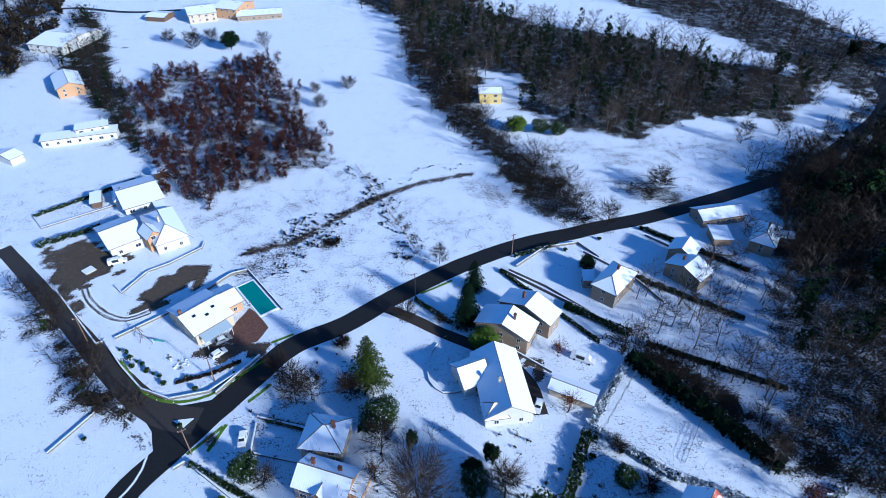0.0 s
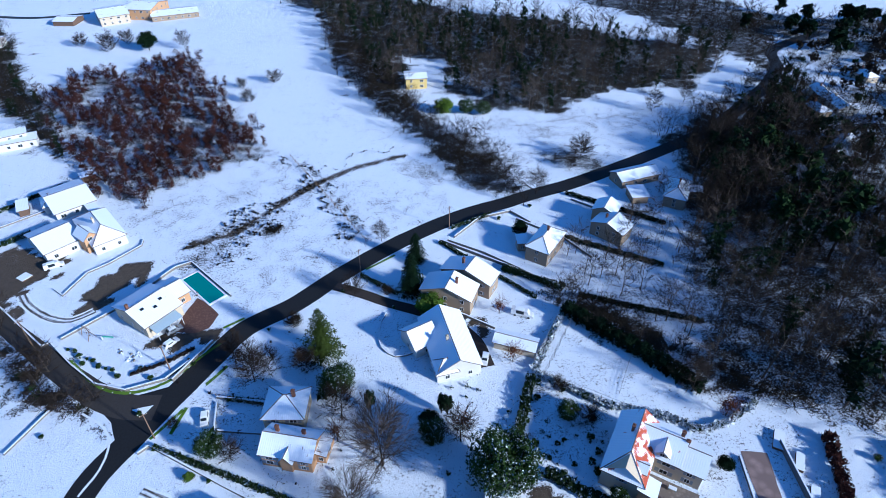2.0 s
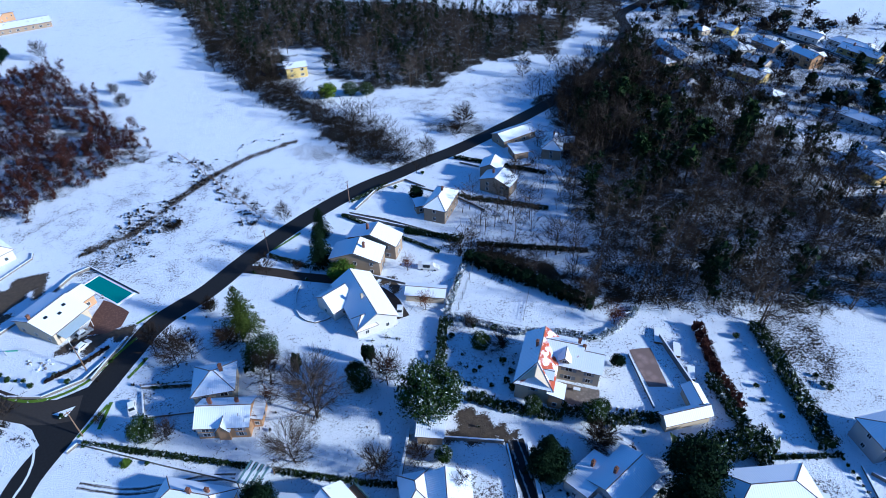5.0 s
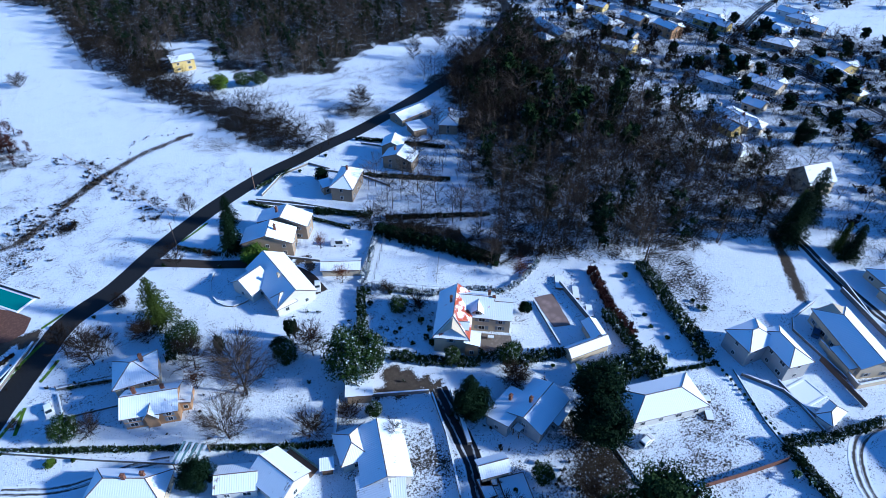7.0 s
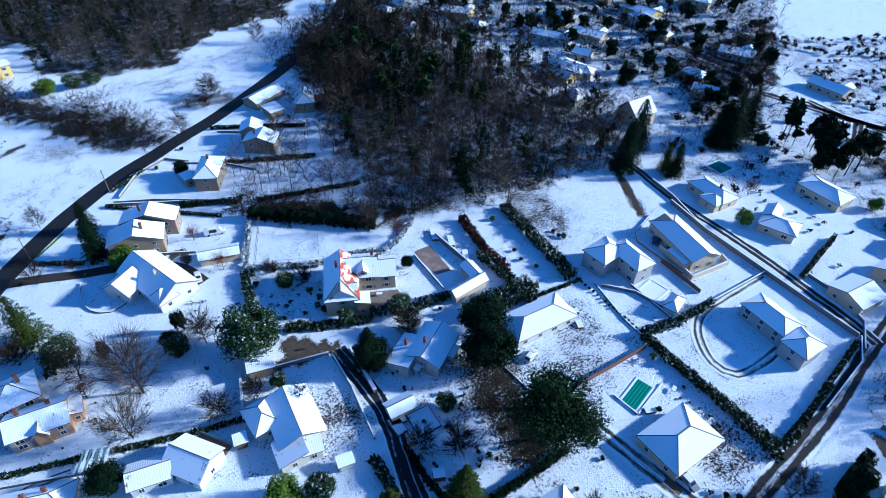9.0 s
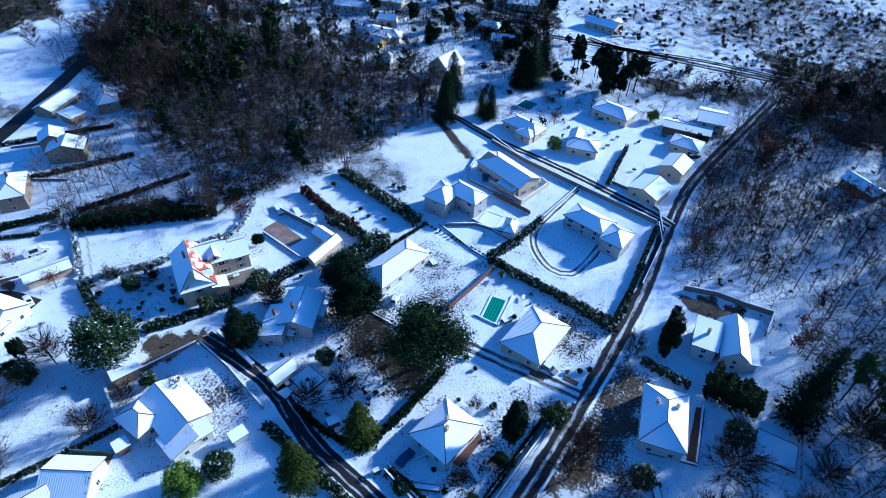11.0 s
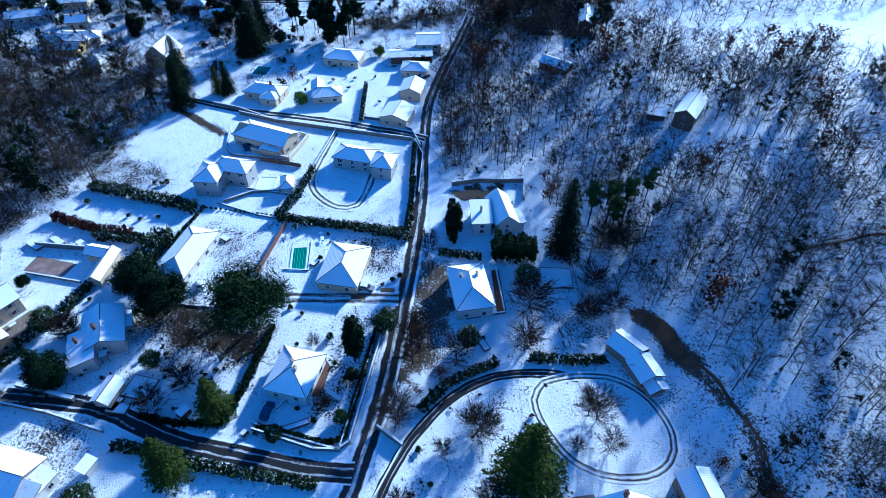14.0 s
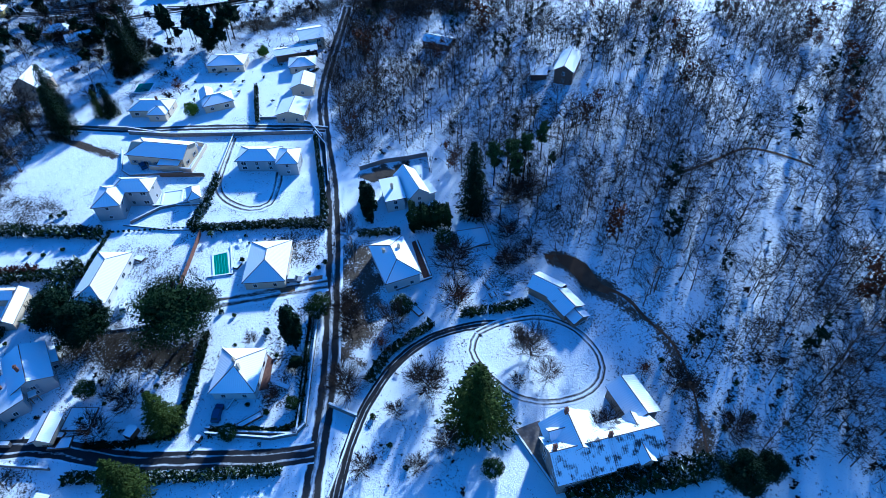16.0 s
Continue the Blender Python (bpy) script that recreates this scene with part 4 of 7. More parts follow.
def swing_set(x, y, turn):
    """An A-frame swing: slanted legs, a top bar and two seats on ropes."""
    ob = thing("swing_set", pose(x, y, 0, 0, 0, turn), "wooden garden swing frame standing in the snow", "swing")
    for sx in (-1.8, 1.8):
        for sy in (-1, 1):
            rows = ([], [])
            limb_rows(rows, Vector((sx, sy * 1.1, 0)), Vector((sx, 0, 2.5)), 0.07, 0.07, 6)
            part("leg", rows_mesh("leg", rows, M_WOOD), ob)
    part("top_bar", box(-2.0, 2.0, -0.07, 0.07, 2.44, 2.58, M_WOOD, 0.02), ob)
    for sx in (-0.8, 0.8):
        seat = part("seat", box(sx - 0.28, sx + 0.28, -0.12, 0.12, 0.5, 0.55, M_WOOD), ob)
        for q in (-0.25, 0.25):
            part("rope", box(sx + q - 0.015, sx + q + 0.015, -0.015, 0.015, 0.55, 2.44, M_WOOD), seat)
    return ob


def slide(x, y, turn):
    ob = thing("slide", pose(x, y, 0, 0, 0, turn), "small turquoise plastic slide in the snow", "slide")
    part("chute", box(-1.3, 1.3, -0.25, 0.25, -0.04, 0.04, M_TEAL, 0.01), ob, "", pose(0, 0, 0.75, 0, 30, 0))
    for sy in (-0.2, 0.2):
        part("ladder_rail", box(-0.04, 0.04, sy - 0.04, sy + 0.04, 0, 1.5, M_FRAME), ob, "", pose(-1.25, 0, 0))
    for k in range(4):
        part("rung", box(-0.03, 0.03, -0.16, 0.16, 0.25 + 0.3 * k, 0.3 + 0.3 * k, M_FRAME), ob, "", pose(-1.25, 0, 0))
    return ob


def stone_heap(x, y, r, n, seed):
    """A heap of rough blocks under snow."""
    rng.seed(seed)
    ob = thing("stone_heap", pose(x, y, 0), "heap of rough stones half covered with snow", "stones", "stone heaps")
    for k in range(n):
        a, d = rng.uniform(0, 6.28), r * rng.random() ** 0.6
        bm = bmesh.new()
        bmesh.ops.create_icosphere(bm, subdivisions=1, radius=rng.uniform(0.18, 0.42))
        for v in bm.verts:
            v.co *= rng.uniform(0.75, 1.15)
            v.co.z *= 0.7
        me = bpy.data.meshes.new("stone")
        bm.to_mesh(me)
        bm.free()
        me.materials.append(M_GARDEN_WALL if k % 3 else M_SNOWCAP)
        part("stone", me, ob, "", pose(d * math.cos(a), d * math.sin(a), 0.12))
    return ob


def garden_table(x, y, turn, wide=1.0):
    """A terrace table under snow."""
    ob = thing("garden_table", pose(x, y, 0, 0, 0, turn), "round-edged terrace table with snow on its top", "table", "garden tables")
    part("tabletop", box(-0.8 * wide, 0.8 * wide, -0.45, 0.45, 0.70, 0.75, M_SLAT, 0.02), ob)
    part("snow_cap", box(-0.78 * wide, 0.78 * wide, -0.43, 0.43, 0.752, 0.84, M_SNOWCAP, 0.03), ob)
    for sx in (-0.65 * wide, 0.65 * wide):
        for sy in (-0.35, 0.35):
            part("leg", box(sx - 0.03, sx + 0.03, sy - 0.03, sy + 0.03, 0, 0.70, M_SLAT), ob)
    return ob


def palm(x, y, h):
    rng.seed(int(x * 10))
    ob = thing("palm", pose(x, y, float(height(x, y))), "small garden palm with drooping fronds", "palm tree", "garden palms")
    rows, green = ([], []), ([], [])
    limb_rows(rows, Vector((0, 0, -0.05)), Vector((0.05, 0, h)), 0.14, 0.11, 7)
    part("trunk", rows_mesh("trunk", rows, M_BARK), ob)
    for i in range(22):
        a, up = i * 2.4, rng.uniform(-0.3, 0.9)
        o = Vector((math.cos(a), math.sin(a), 0))
        s = Vector((-o.y, o.x, 0)) * 0.22
        c = Vector((0.05, 0, h))
        m, e = c + o * 0.6 + Vector((0, 0, up * 0.5)), c + o * 1.15 + Vector((0, 0, up * 0.5 - 0.4))
        n = len(green[0])
        green[0].extend((c, m - s, m + s, e))
        green[1].extend(((n, n + 1, n + 2), (n + 1, n + 3, n + 2)))
    part("crown", rows_mesh("crown", green, M_BUSH), ob)
    return ob


def bed(x, y, turn, l, w, label="low framed garden bed filled with snow"):
    """A raised bed: four boards and a snow filling."""
    ob = thing("garden_bed", pose(x, y, 0, 0, 0, turn), label, "garden bed", "garden beds")
    for x0, x1, y0, y1 in ((-l / 2, l / 2, -w / 2, -w / 2 + 0.12), (-l / 2, l / 2, w / 2 - 0.12, w / 2), (-l / 2, -l / 2 + 0.12, -w / 2 + 0.12, w / 2 - 0.12), (l / 2 - 0.12, l / 2, -w / 2 + 0.12, w / 2 - 0.12)):
        part("board", box(x0, x1, y0, y1, 0, 0.5, M_WALLS["brown"]), ob)
    part("filling", box(-l / 2 + 0.12, l / 2 - 0.12, -w / 2 + 0.12, w / 2 - 0.12, 0, 0.4, M_SNOWCAP), ob)
    return ob


# ---------------------------------------------------------------- the place
# roads
road("main_road", [(-65.1, 49.1), (-62.8, 62.2), (-57.1, 72.3), (-52.1, 80.6), (-44.5, 92.5), (-37.3, 102.8), (-25.5, 110.3), (-13, 121.5), (1, 132.2), (14.7, 140.9), (28.3, 147.6), (40.4, 151.7), (50.4, 155.6), (67.4, 161.3), (89.5, 171.1), (111.5, 181.8), (133.4, 193.7), (158.1, 212.5), (184, 235.2), (202.1, 256), (212.2, 277.6), (231.5, 290.3), (258, 303)], 6.2, M_ROAD, "wet dark asphalt road cleared of snow")
road("side_road", [(-53.8, 80.1), (-60.4, 81.1), (-68.4, 85.3), (-80.7, 95.3), (-97.9, 110.5), (-115.4, 126), (-133.4, 141.5)], [7, 5.0, 4.4], M_SIDE, "wet dark asphalt side road", 0.034)
road("village_lane", [(33.8, 39.8), (32.7, 31.5), (31.6, 22.8), (29.6, 15.4), (23.4, 1.6), (21.7, -4.5), (18.9, -16.2), (16.4, -26.5), (15.5, -35.7)], 4.8, M_SLUSH, "narrow lane with slushy snow and dark tyre tracks", 0.034)
road("upper_lane", [(4.2, -33.5), (13.1, -35.9), (27.7, -39.4), (42.4, -41.9), (63.8, -44.9), (81, -46.9), (101.4, -48.6), (124.5, -49), (132.5, -49.5), (150, -50.7), (170.9, -55.1), (206, -64.4), (226.6, -69.8)], 5, M_LANE, "snowy lane with wet dark wheel ruts", 0.03)
road("close_lane", [(129.3, -49.8), (132.5, -43.1), (136.7, -29.4), (140.1, -19.1), (143.7, -4.4), (148.3, 15.5), (155.6, 35.4), (157.5, 45)], 4.2, M_LANE, "snowy access lane between garden walls", 0.038)
road("drive_to_barn", [(3.5, -38.2), (13.9, -42.1), (23.5, -47.6), (31.7, -55.2), (36.5, -64), (37.5, -73.8), (36.1, -83)], 2.8, M_SLUSH, "curved asphalt drive with slushy snow", 0.042)
road("ring_drive", [(35.1, -75.1), (36.6, -82.5), (35.6, -91.2), (30, -97.4), (22.1, -99.5), (16.7, -97.3), (13.8, -91.9), (14.1, -84.4), (17.5, -78.1), (24.4, -73.9), (30.9, -72.6), (35.1, -75.1)], 2.4, M_TRACK, "circular snowy drive with wheel ruts", 0.046)
road("loop_drive", [(133.2, -19.6), (117.8, -16.5), (107.2, -15.1), (99.8, -18.2), (94.8, -24.3), (95.7, -29.8), (103.3, -32.5), (110.4, -33.5)], 3.4, M_TRACK, "curved snowy drive with wheel ruts", 0.046)
road("garden_drive", [(59.8, -43.1), (60, -32.8), (60.3, -21.5), (60.4, -11.6)], 5, M_TRACK, "wide snowy drive with wheel ruts", 0.044)
road("farm_road", [(-212.9, 281.8), (-228.9, 305.1), (-250.9, 341.4), (-256, 379.7), (-237.8, 392.5), (-198.5, 385), (-168.5, 390.9)], 4, M_ROAD, "distant dark farm road", 0.04)
road("valley_road", [(258, 40), (263.1, 72.1), (271, 114), (273.5, 157.9), (275, 202.4), (272.5, 236.6)], 7, M_SLUSH, "distant slushy valley road through the village", 0.04)
road("valley_road", [(273.5, 157.9), (325.9, 181.3), (356.5, 192.9)], 5, M_SLUSH, "distant slushy side road in the village", 0.046)
road("valley_road", [(244, 29.7), (245.9, 5.4), (247.1, -18.7), (247.7, -45), (248.3, -70.8)], 6, M_LANE, "distant snowy valley road", 0.04)
road("valley_road", [(219.3, -15.4), (232.3, -13.2), (245.9, -9.5)], 5, M_LANE, "distant snowy side road", 0.044)
road("house_drive", [(-14.7, 116.5), (-8.1, 112.9), (-0.9, 108.2), (8.1, 103.3), (15.9, 98.1), (20.8, 90.9), (22.3, 82.5)], 3.4, M_DIRT, "dirty brown drive with trodden snow", 0.05)
# yards
yard("road_junction", [(-70.2, 86.6), (-61.3, 83.5), (-50.7, 86.3), (-46.4, 87.2), (-56.6, 71), (-60.1, 68.3), (-60.7, 72.3), (-62.8, 77.1), (-66.8, 81.5)], M_ROAD, "wet asphalt at the mouth of the side road", 0.026, "road")
yard("traffic_island", [(-59.3, 80.1), (-54.7, 80.9), (-56.3, 78.3)], M_SNOWCAP, "small snowy traffic island", 0.06, "island")
road("lane_edge", [(-69.9, 80.4), (-63.8, 75.8), (-61.4, 70.8), (-61.6, 65.5), (-63.9, 59.9)], 0.5, M_SNOWCAP, "line of shovelled snow along the road", 0.055, "snow bank")
melted([(-109.9, 126.1), (-112.1, 135), (-101.9, 142), (-92.3, 139.3), (-94.9, 131.8), (-99.6, 126.2), (-100, 123.8)])
melted([(-81.8, 111.5), (-83.0, 117.1), (-82.2, 123.6), (-80.7, 129.0), (-75.0, 133.7), (-68.4, 134.8), (-67.5, 128.7), (-74.6, 121.3), (-77.9, 112.8)])
melted([(-99.5, 113.6), (-107.9, 123.2), (-114.9, 131.0), (-120.6, 138.4), (-115.0, 144.1), (-109.8, 147.6), (-100.1, 138.7), (-100.9, 131.7), (-103.0, 126.7), (-103.7, 123.3), (-96.7, 116.9)], 0.4)
road("yard_track", [(-99.8, 123.4), (-95.7, 118.1), (-88.8, 113.1), (-82.9, 111.5), (-78.1, 114.5)], 3.0, M_TRACK, "muddy wheel track through the snow", 0.04)
yard("brick_terrace", [(-55.3, 103.9), (-54.2, 110), (-51.9, 116.4), (-48.4, 113.2), (-45.1, 109), (-46.8, 104), (-50, 102.6)], M_BRICKPAVE, "reddish brick terrace beside the pool")
melted([(-60.5, 100), (-56.3, 104.9), (-46.8, 104), (-43.7, 100.2), (-47.8, 99.6), (-52.7, 97.4)])
melted([(15.3, 103.4), (17.2, 101), (21.4, 93.8), (25.1, 91.3), (25.5, 94.7), (20.7, 100.1)])
melted([(25.1, 52.7), (28.8, 49.7), (34.5, 40.9), (30.7, 39.4), (20.8, 44.1)])
melted([(65.4, -51.8), (67.9, -54.6), (62.9, -56.1), (53, -56.4), (45.7, -51), (41, -49.2), (35, -46.6), (37.3, -45), (52.8, -48.7)], 0.32)
yard("clay_court", [(70.7, 53.2), (76, 52), (72.9, 40.6), (68.6, 42)], M_CLAY, "pinkish clay boules court", 0.054)
yard("brick_path", [(54.7, -66.8), (55.2, -69.1), (69.3, -68.4), (68.9, -66.5)], M_BRICKPAVE, "reddish brick path beside the house", 0.052)
yard("gravel_bed", [(61.3, -31.3), (60.9, -35.0), (59.4, -35.0), (59.8, -31.4)], M_CLAY_BROWN, "small bed of tan gravel beside the drive", 0.06)
yard("gravel_bed", [(63.3, -38.5), (63.0, -42.1), (61.6, -42.0), (61.9, -38.5)], M_CLAY_BROWN, "small bed of tan gravel beside the drive", 0.06)
yard("tiled_terrace", [(42.5, -27.0), (39.8, -28.8), (32.4, -27.4), (32.7, -25.2)], M_BRICKPAVE, "brown tiled terrace along the bungalow", 0.06)
road("garden_track", [(-51.8, 59.6), (-42.4, 54.8), (-34.5, 53.5), (-29.4, 53.0), (-22.2, 51.1)], 2.4, M_TRACK, "curved wheel ruts across a snowy garden", 0.05)
yard("stone_terrace", [(9.9, -75.5), (10.6, -81.2), (-4.3, -81.8), (-3.4, -79.4)], M_PAVING, "paved stone terrace with thin snow", 0.052)
road("earth_bank", [(54.5, -99), (51.5, -103), (46.5, -105.2), (41.5, -106), (37, -108.5)], [1.0, 3.0, 4.2, 3.2, 1.0], M_EARTH, "bare brown earth bank cleared of snow", 0.06, "bank")
bare([(53, -101), (49, -104.2), (43, -105.5), (38.5, -107.5)], 2.0, 0.6, 1.0)
road("ditch", [(40.2, -107.2), (34, -111.2), (26.8, -112.6), (19.7, -114.6), (12.6, -114.2), (6.5, -112.9), (0, -110.9), (-5.1, -109.3)], [0.9, 0.5, 0.35], M_EARTH, "bare brown earth ditch along the wood", 0.05, "ditch")
road("grass_verge", [(-78.1, 97.1), (-69.7, 88.5), (-61.9, 85.1), (-53.5, 87.1), (-46.5, 94.8), (-42.6, 98.4)], 0.8, M_GRASS, "narrow green grass verge beside the road", 0.06, "verge")
road("grass_verge", [(-44, 85.3), (-40, 90.5)], 0.8, M_GRASS, "narrow green grass verge beside the road", 0.06, "verge")
road("grass_verge", [(-6, 122.7), (2.7, 128.4)], 0.8, M_GRASS, "narrow green grass verge beside the road", 0.06, "verge")
road("grass_verge", [(-53.3, 71.7), (-47.8, 78.7)], 0.8, M_GRASS, "narrow green grass verge beside the road", 0.06, "verge")
road("grass_verge", [(-49.2, 72.4), (-47.2, 79.2)], 0.8, M_GRASS, "narrow green grass verge beside the road", 0.06, "verge")
road("grass_verge", [(-43.1, 103.7), (-38.1, 106.7)], 0.8, M_GRASS, "narrow green grass verge beside the road", 0.06, "verge")
# bare patches
bare([(-60.2, 139.8), (-46.1, 145.7), (-34.1, 159.7), (-22.3, 171.9), (-9.1, 181.4), (9.3, 188.5)], 1.5, 0.36, 0.7)
bare([(-48.9, 142.7), (-36, 150)], 13, 0.15, 0.1)
bare([(-55, 132), (-45.5, 142.8)], 6, 0.17, 0.2)
bare([(-28, 189.1), (-16, 165), (-4.8, 136.5)], 1.0, 0.25, 0.1)
bare([(11, 179.9), (18.5, 172.6)], 6, 0.17, 0.1)
bare([(-34.8, 145.8)], 3, 0.4, 0.1)
bare([(67.4, 180.8), (77.3, 173.5)], 7, 0.22, 0)
bare([(47.9, 210.3), (68.2, 201.5)], 8, 0.14, 0)
bare([(-51.8, 164.4), (-46.8, 167.9)], 5, 0.15, 0)
bare([(114.2, 52.2), (109.7, 35.9)], 9, 0.2, 0)
bare([(152.9, 41.7), (142.7, 29.2), (133.5, 18)], 1.4, 0.5, 0.6)
bare([(29.3, -107.8), (17.2, -112.2), (5.2, -108.6)], 14, 0.12, 0.1)
bare([(38, -107.5), (26.8, -112.6), (12.6, -114.2), (-5, -109.3)], 1.5, 0.3, 0.9)
bare([(51.3, -81), (48, -91.3)], 5, 0.15, 0)
bare([(-10.2, 64.1), (-0.7, 57)], 10, 0.04, 0)
bare([(-77.6, 158), (-53.9, 165.9)], 8, 0.1, 0)
bare([(-27.9, 172.6), (-11.7, 141.3)], 8, 0.08, 0)
bare([(54.1, 19.5), (54, 10.2)], 9, 0.12, 0.3)
bare([(57.6, 15.5), (53.3, 9.0), (49.4, -0.1), (46.4, -6.6)], 6, 0.30, 0.0)
bare([(42.2, 13.8), (40.4, -0.2)], 6, 0.08, 0.3)
bare([(14.4, 32.4), (21.7, 24)], 8, 0.2, 0.3)
bare([(20.5, 25.3), (21.7, 18.4)], 7, 0.09, 0.3)
bare([(82.2, 7), (73.6, -4.1)], 7, 0.2, 0.3)
bare([(75.2, -36.8)], 8, 0.22, 0.1)
bare([(52.4, -33.1), (28.7, -30.4)], 6, 0.15, 0.2)
bare([(9.7, -44.4), (22.1, -60.7), (29.1, -67.5)], 9, 0.10, 0.1)
bare([(67.3, -52.2), (43.7, -48.8)], 6, 0.3, 0.5)
bare([(69.3, 1.5), (81.6, -5.4)], 9, 0.14, 0)
bare([(33.4, 69.1), (38.8, 57.3)], 10, 0.1, 0.2)
# woods
FLOORS.append(([(-51.9, 85.7), (-11.5, 110.9), (28.4, 103.2), (102.2, 53.6), (145.6, 3.6), (83.9, -32.4), (-51.7, 44.3)], 0.045))
FLOORS.append(([(105.9, 76.9), (146, -11.6), (145.6, -43.2), (86.3, -50.8), (53.2, -96.6), (9.7, -102.1), (0.5, 23.3)], 0.045))
FLOORS.append(([(-80, 164), (-34.5, 191), (38.3, 149.9), (-36.7, 107.1), (-61.9, 139.8)], 0.075))
FLOORS.append(([(45, 165), (48, 205), (90, 222), (150, 222), (120, 190), (80, 172)], 0.085))
FLOORS.append(([(-120, 130), (-95, 175), (-150, 200), (-150, 150)], 0.05))
wood("oak_scrub", [(-146.2, 259), (-135.8, 283.6), (-109.2, 288.1), (-91.5, 308.6), (-78.7, 277.7), (-49.5, 218.1), (-40.8, 194.3), (-61.5, 181.7), (-82.7, 166.7), (-93.2, 174.3), (-111.5, 198.2), (-125.3, 227)], 3.3, 6.2, 11, SCRUB, [M_BARK, M_SCRUB], "young oaks with withered reddish-brown leaves", 0.9, floor=0.2, clump=0.6)
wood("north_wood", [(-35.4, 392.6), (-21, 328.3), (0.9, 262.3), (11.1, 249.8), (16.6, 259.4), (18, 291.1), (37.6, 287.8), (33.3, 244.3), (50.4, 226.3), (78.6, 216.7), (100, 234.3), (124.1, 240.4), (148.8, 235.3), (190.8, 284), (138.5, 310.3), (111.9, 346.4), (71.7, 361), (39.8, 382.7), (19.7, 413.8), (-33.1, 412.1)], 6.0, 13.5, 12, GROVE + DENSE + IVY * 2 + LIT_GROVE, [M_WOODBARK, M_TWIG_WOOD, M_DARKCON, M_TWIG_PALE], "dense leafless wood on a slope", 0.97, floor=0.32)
wood("field_hedgerow", [(-24.5, 352), (-18.1, 286.5), (1.2, 231.5), (17.4, 201), (26.4, 171.9), (42.1, 149.5), (47.4, 158.5), (43.4, 177.1), (36.3, 197.3), (25.5, 218), (18.2, 228.1), (12.8, 251.2), (-3.5, 300)], 3.1, 8.0, 13, THICKET + DENSE, [M_BARK, M_TWIG_WOOD], "dense leafless hedgerow along the field", 0.95, floor=0.3)
wood("track_hedge", [(33.5, 208.2), (38.6, 203.5), (47, 178.6), (52.1, 156.8), (46.2, 158), (39, 182.4)], 3.2, 6.5, 52, THICKET, [M_BARK, M_TWIG], "leafless hedge beside the farm track", 0.9, floor=0.3)
wood("road_south_wood", [(110.3, 176.8), (132.4, 186.9), (164.4, 210.7), (199.6, 247.8), (202.5, 242.5), (178.2, 199.9), (142.6, 158.4), (116.8, 127.1), (109.5, 140.9)], 3.6, 13, 53, DENSE + IVY, [M_BARK, M_TWIG_WOOD, M_DARKCON], "dark leafless trees along the road", 0.95, floor=0.3)
wood("road_north_trees", [(123.7, 190.6), (134.4, 198.3), (167.9, 224.2), (193, 249.7), (191.9, 254.5), (162.1, 227.4), (130.4, 203.9)], 4, 10, 54, DENSE, [M_BARK, M_TWIG_WOOD], "leafless trees along the road", 0.9, floor=0.25)
wood("village_edge_trees", [(183.1, 217.3), (229.5, 208.1), (216.7, 163.9), (192.5, 136.8), (185.8, 160.2), (153.8, 171.4)], 5.5, 13, 55, GROVE, [M_BARK, M_TWIG_WOOD], "tall leafless trees in front of the village", 0.9, floor=0.1)
wood("village_centre_trees", [(208.7, 316.6), (239.9, 279), (286.8, 242.2), (349.5, 312.3), (266, 328.9), (237.5, 347.3)], 8, 11, 56, FAR_GROVE + FAR_PINES, [M_BARK, M_TWIG_WOOD, M_DARKCON], "dark trees round the distant village", 0.85, floor=0.25)
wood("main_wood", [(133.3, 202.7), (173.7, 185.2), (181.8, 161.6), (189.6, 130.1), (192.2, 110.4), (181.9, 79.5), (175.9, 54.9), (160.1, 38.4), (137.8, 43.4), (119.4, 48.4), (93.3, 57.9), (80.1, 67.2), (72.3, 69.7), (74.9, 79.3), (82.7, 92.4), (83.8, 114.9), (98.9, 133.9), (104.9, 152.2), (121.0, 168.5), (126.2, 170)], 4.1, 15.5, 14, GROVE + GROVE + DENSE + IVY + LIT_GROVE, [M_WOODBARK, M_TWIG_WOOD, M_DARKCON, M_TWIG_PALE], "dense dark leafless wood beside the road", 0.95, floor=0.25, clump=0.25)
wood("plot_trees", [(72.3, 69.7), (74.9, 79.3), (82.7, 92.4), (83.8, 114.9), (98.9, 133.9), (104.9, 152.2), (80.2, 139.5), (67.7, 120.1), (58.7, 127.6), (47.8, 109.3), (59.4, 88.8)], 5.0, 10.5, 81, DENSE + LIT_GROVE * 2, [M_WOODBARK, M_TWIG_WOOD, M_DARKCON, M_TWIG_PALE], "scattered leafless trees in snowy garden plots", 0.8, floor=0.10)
wood("main_wood_pines", [(149.9, 193.8), (172.5, 166.6), (181.6, 122), (159.7, 91.6), (120.6, 87.1), (110.7, 122.9)], 11, 14, 15, PINES, [M_BARK, M_PINE], "scattered dark pines among leafless trees", 0.8, floor=0)
wood("wood_edge_thicket", [(45.2, 108.4), (53.5, 101.5), (75.9, 78.5), (90.3, 64.5), (87.6, 61.1), (72.2, 73), (49.1, 96.4), (42.8, 103.1)], 2.0, 6.0, 16, THICKET, [M_BARK, M_TWIG_WOOD], "dark thicket along the wood edge", 0.9, floor=0.36)
wood("roadside_wood", [(109.7, 188.9), (142.2, 210.3), (149.8, 198.3), (132.3, 151.9), (105.7, 130.2), (95.9, 144.8), (115.6, 152), (120.3, 164.8)], 3.6, 11, 17, GROVE, [M_BARK, M_TWIG], "leafless wood beside the road", 0.9, floor=0.3)
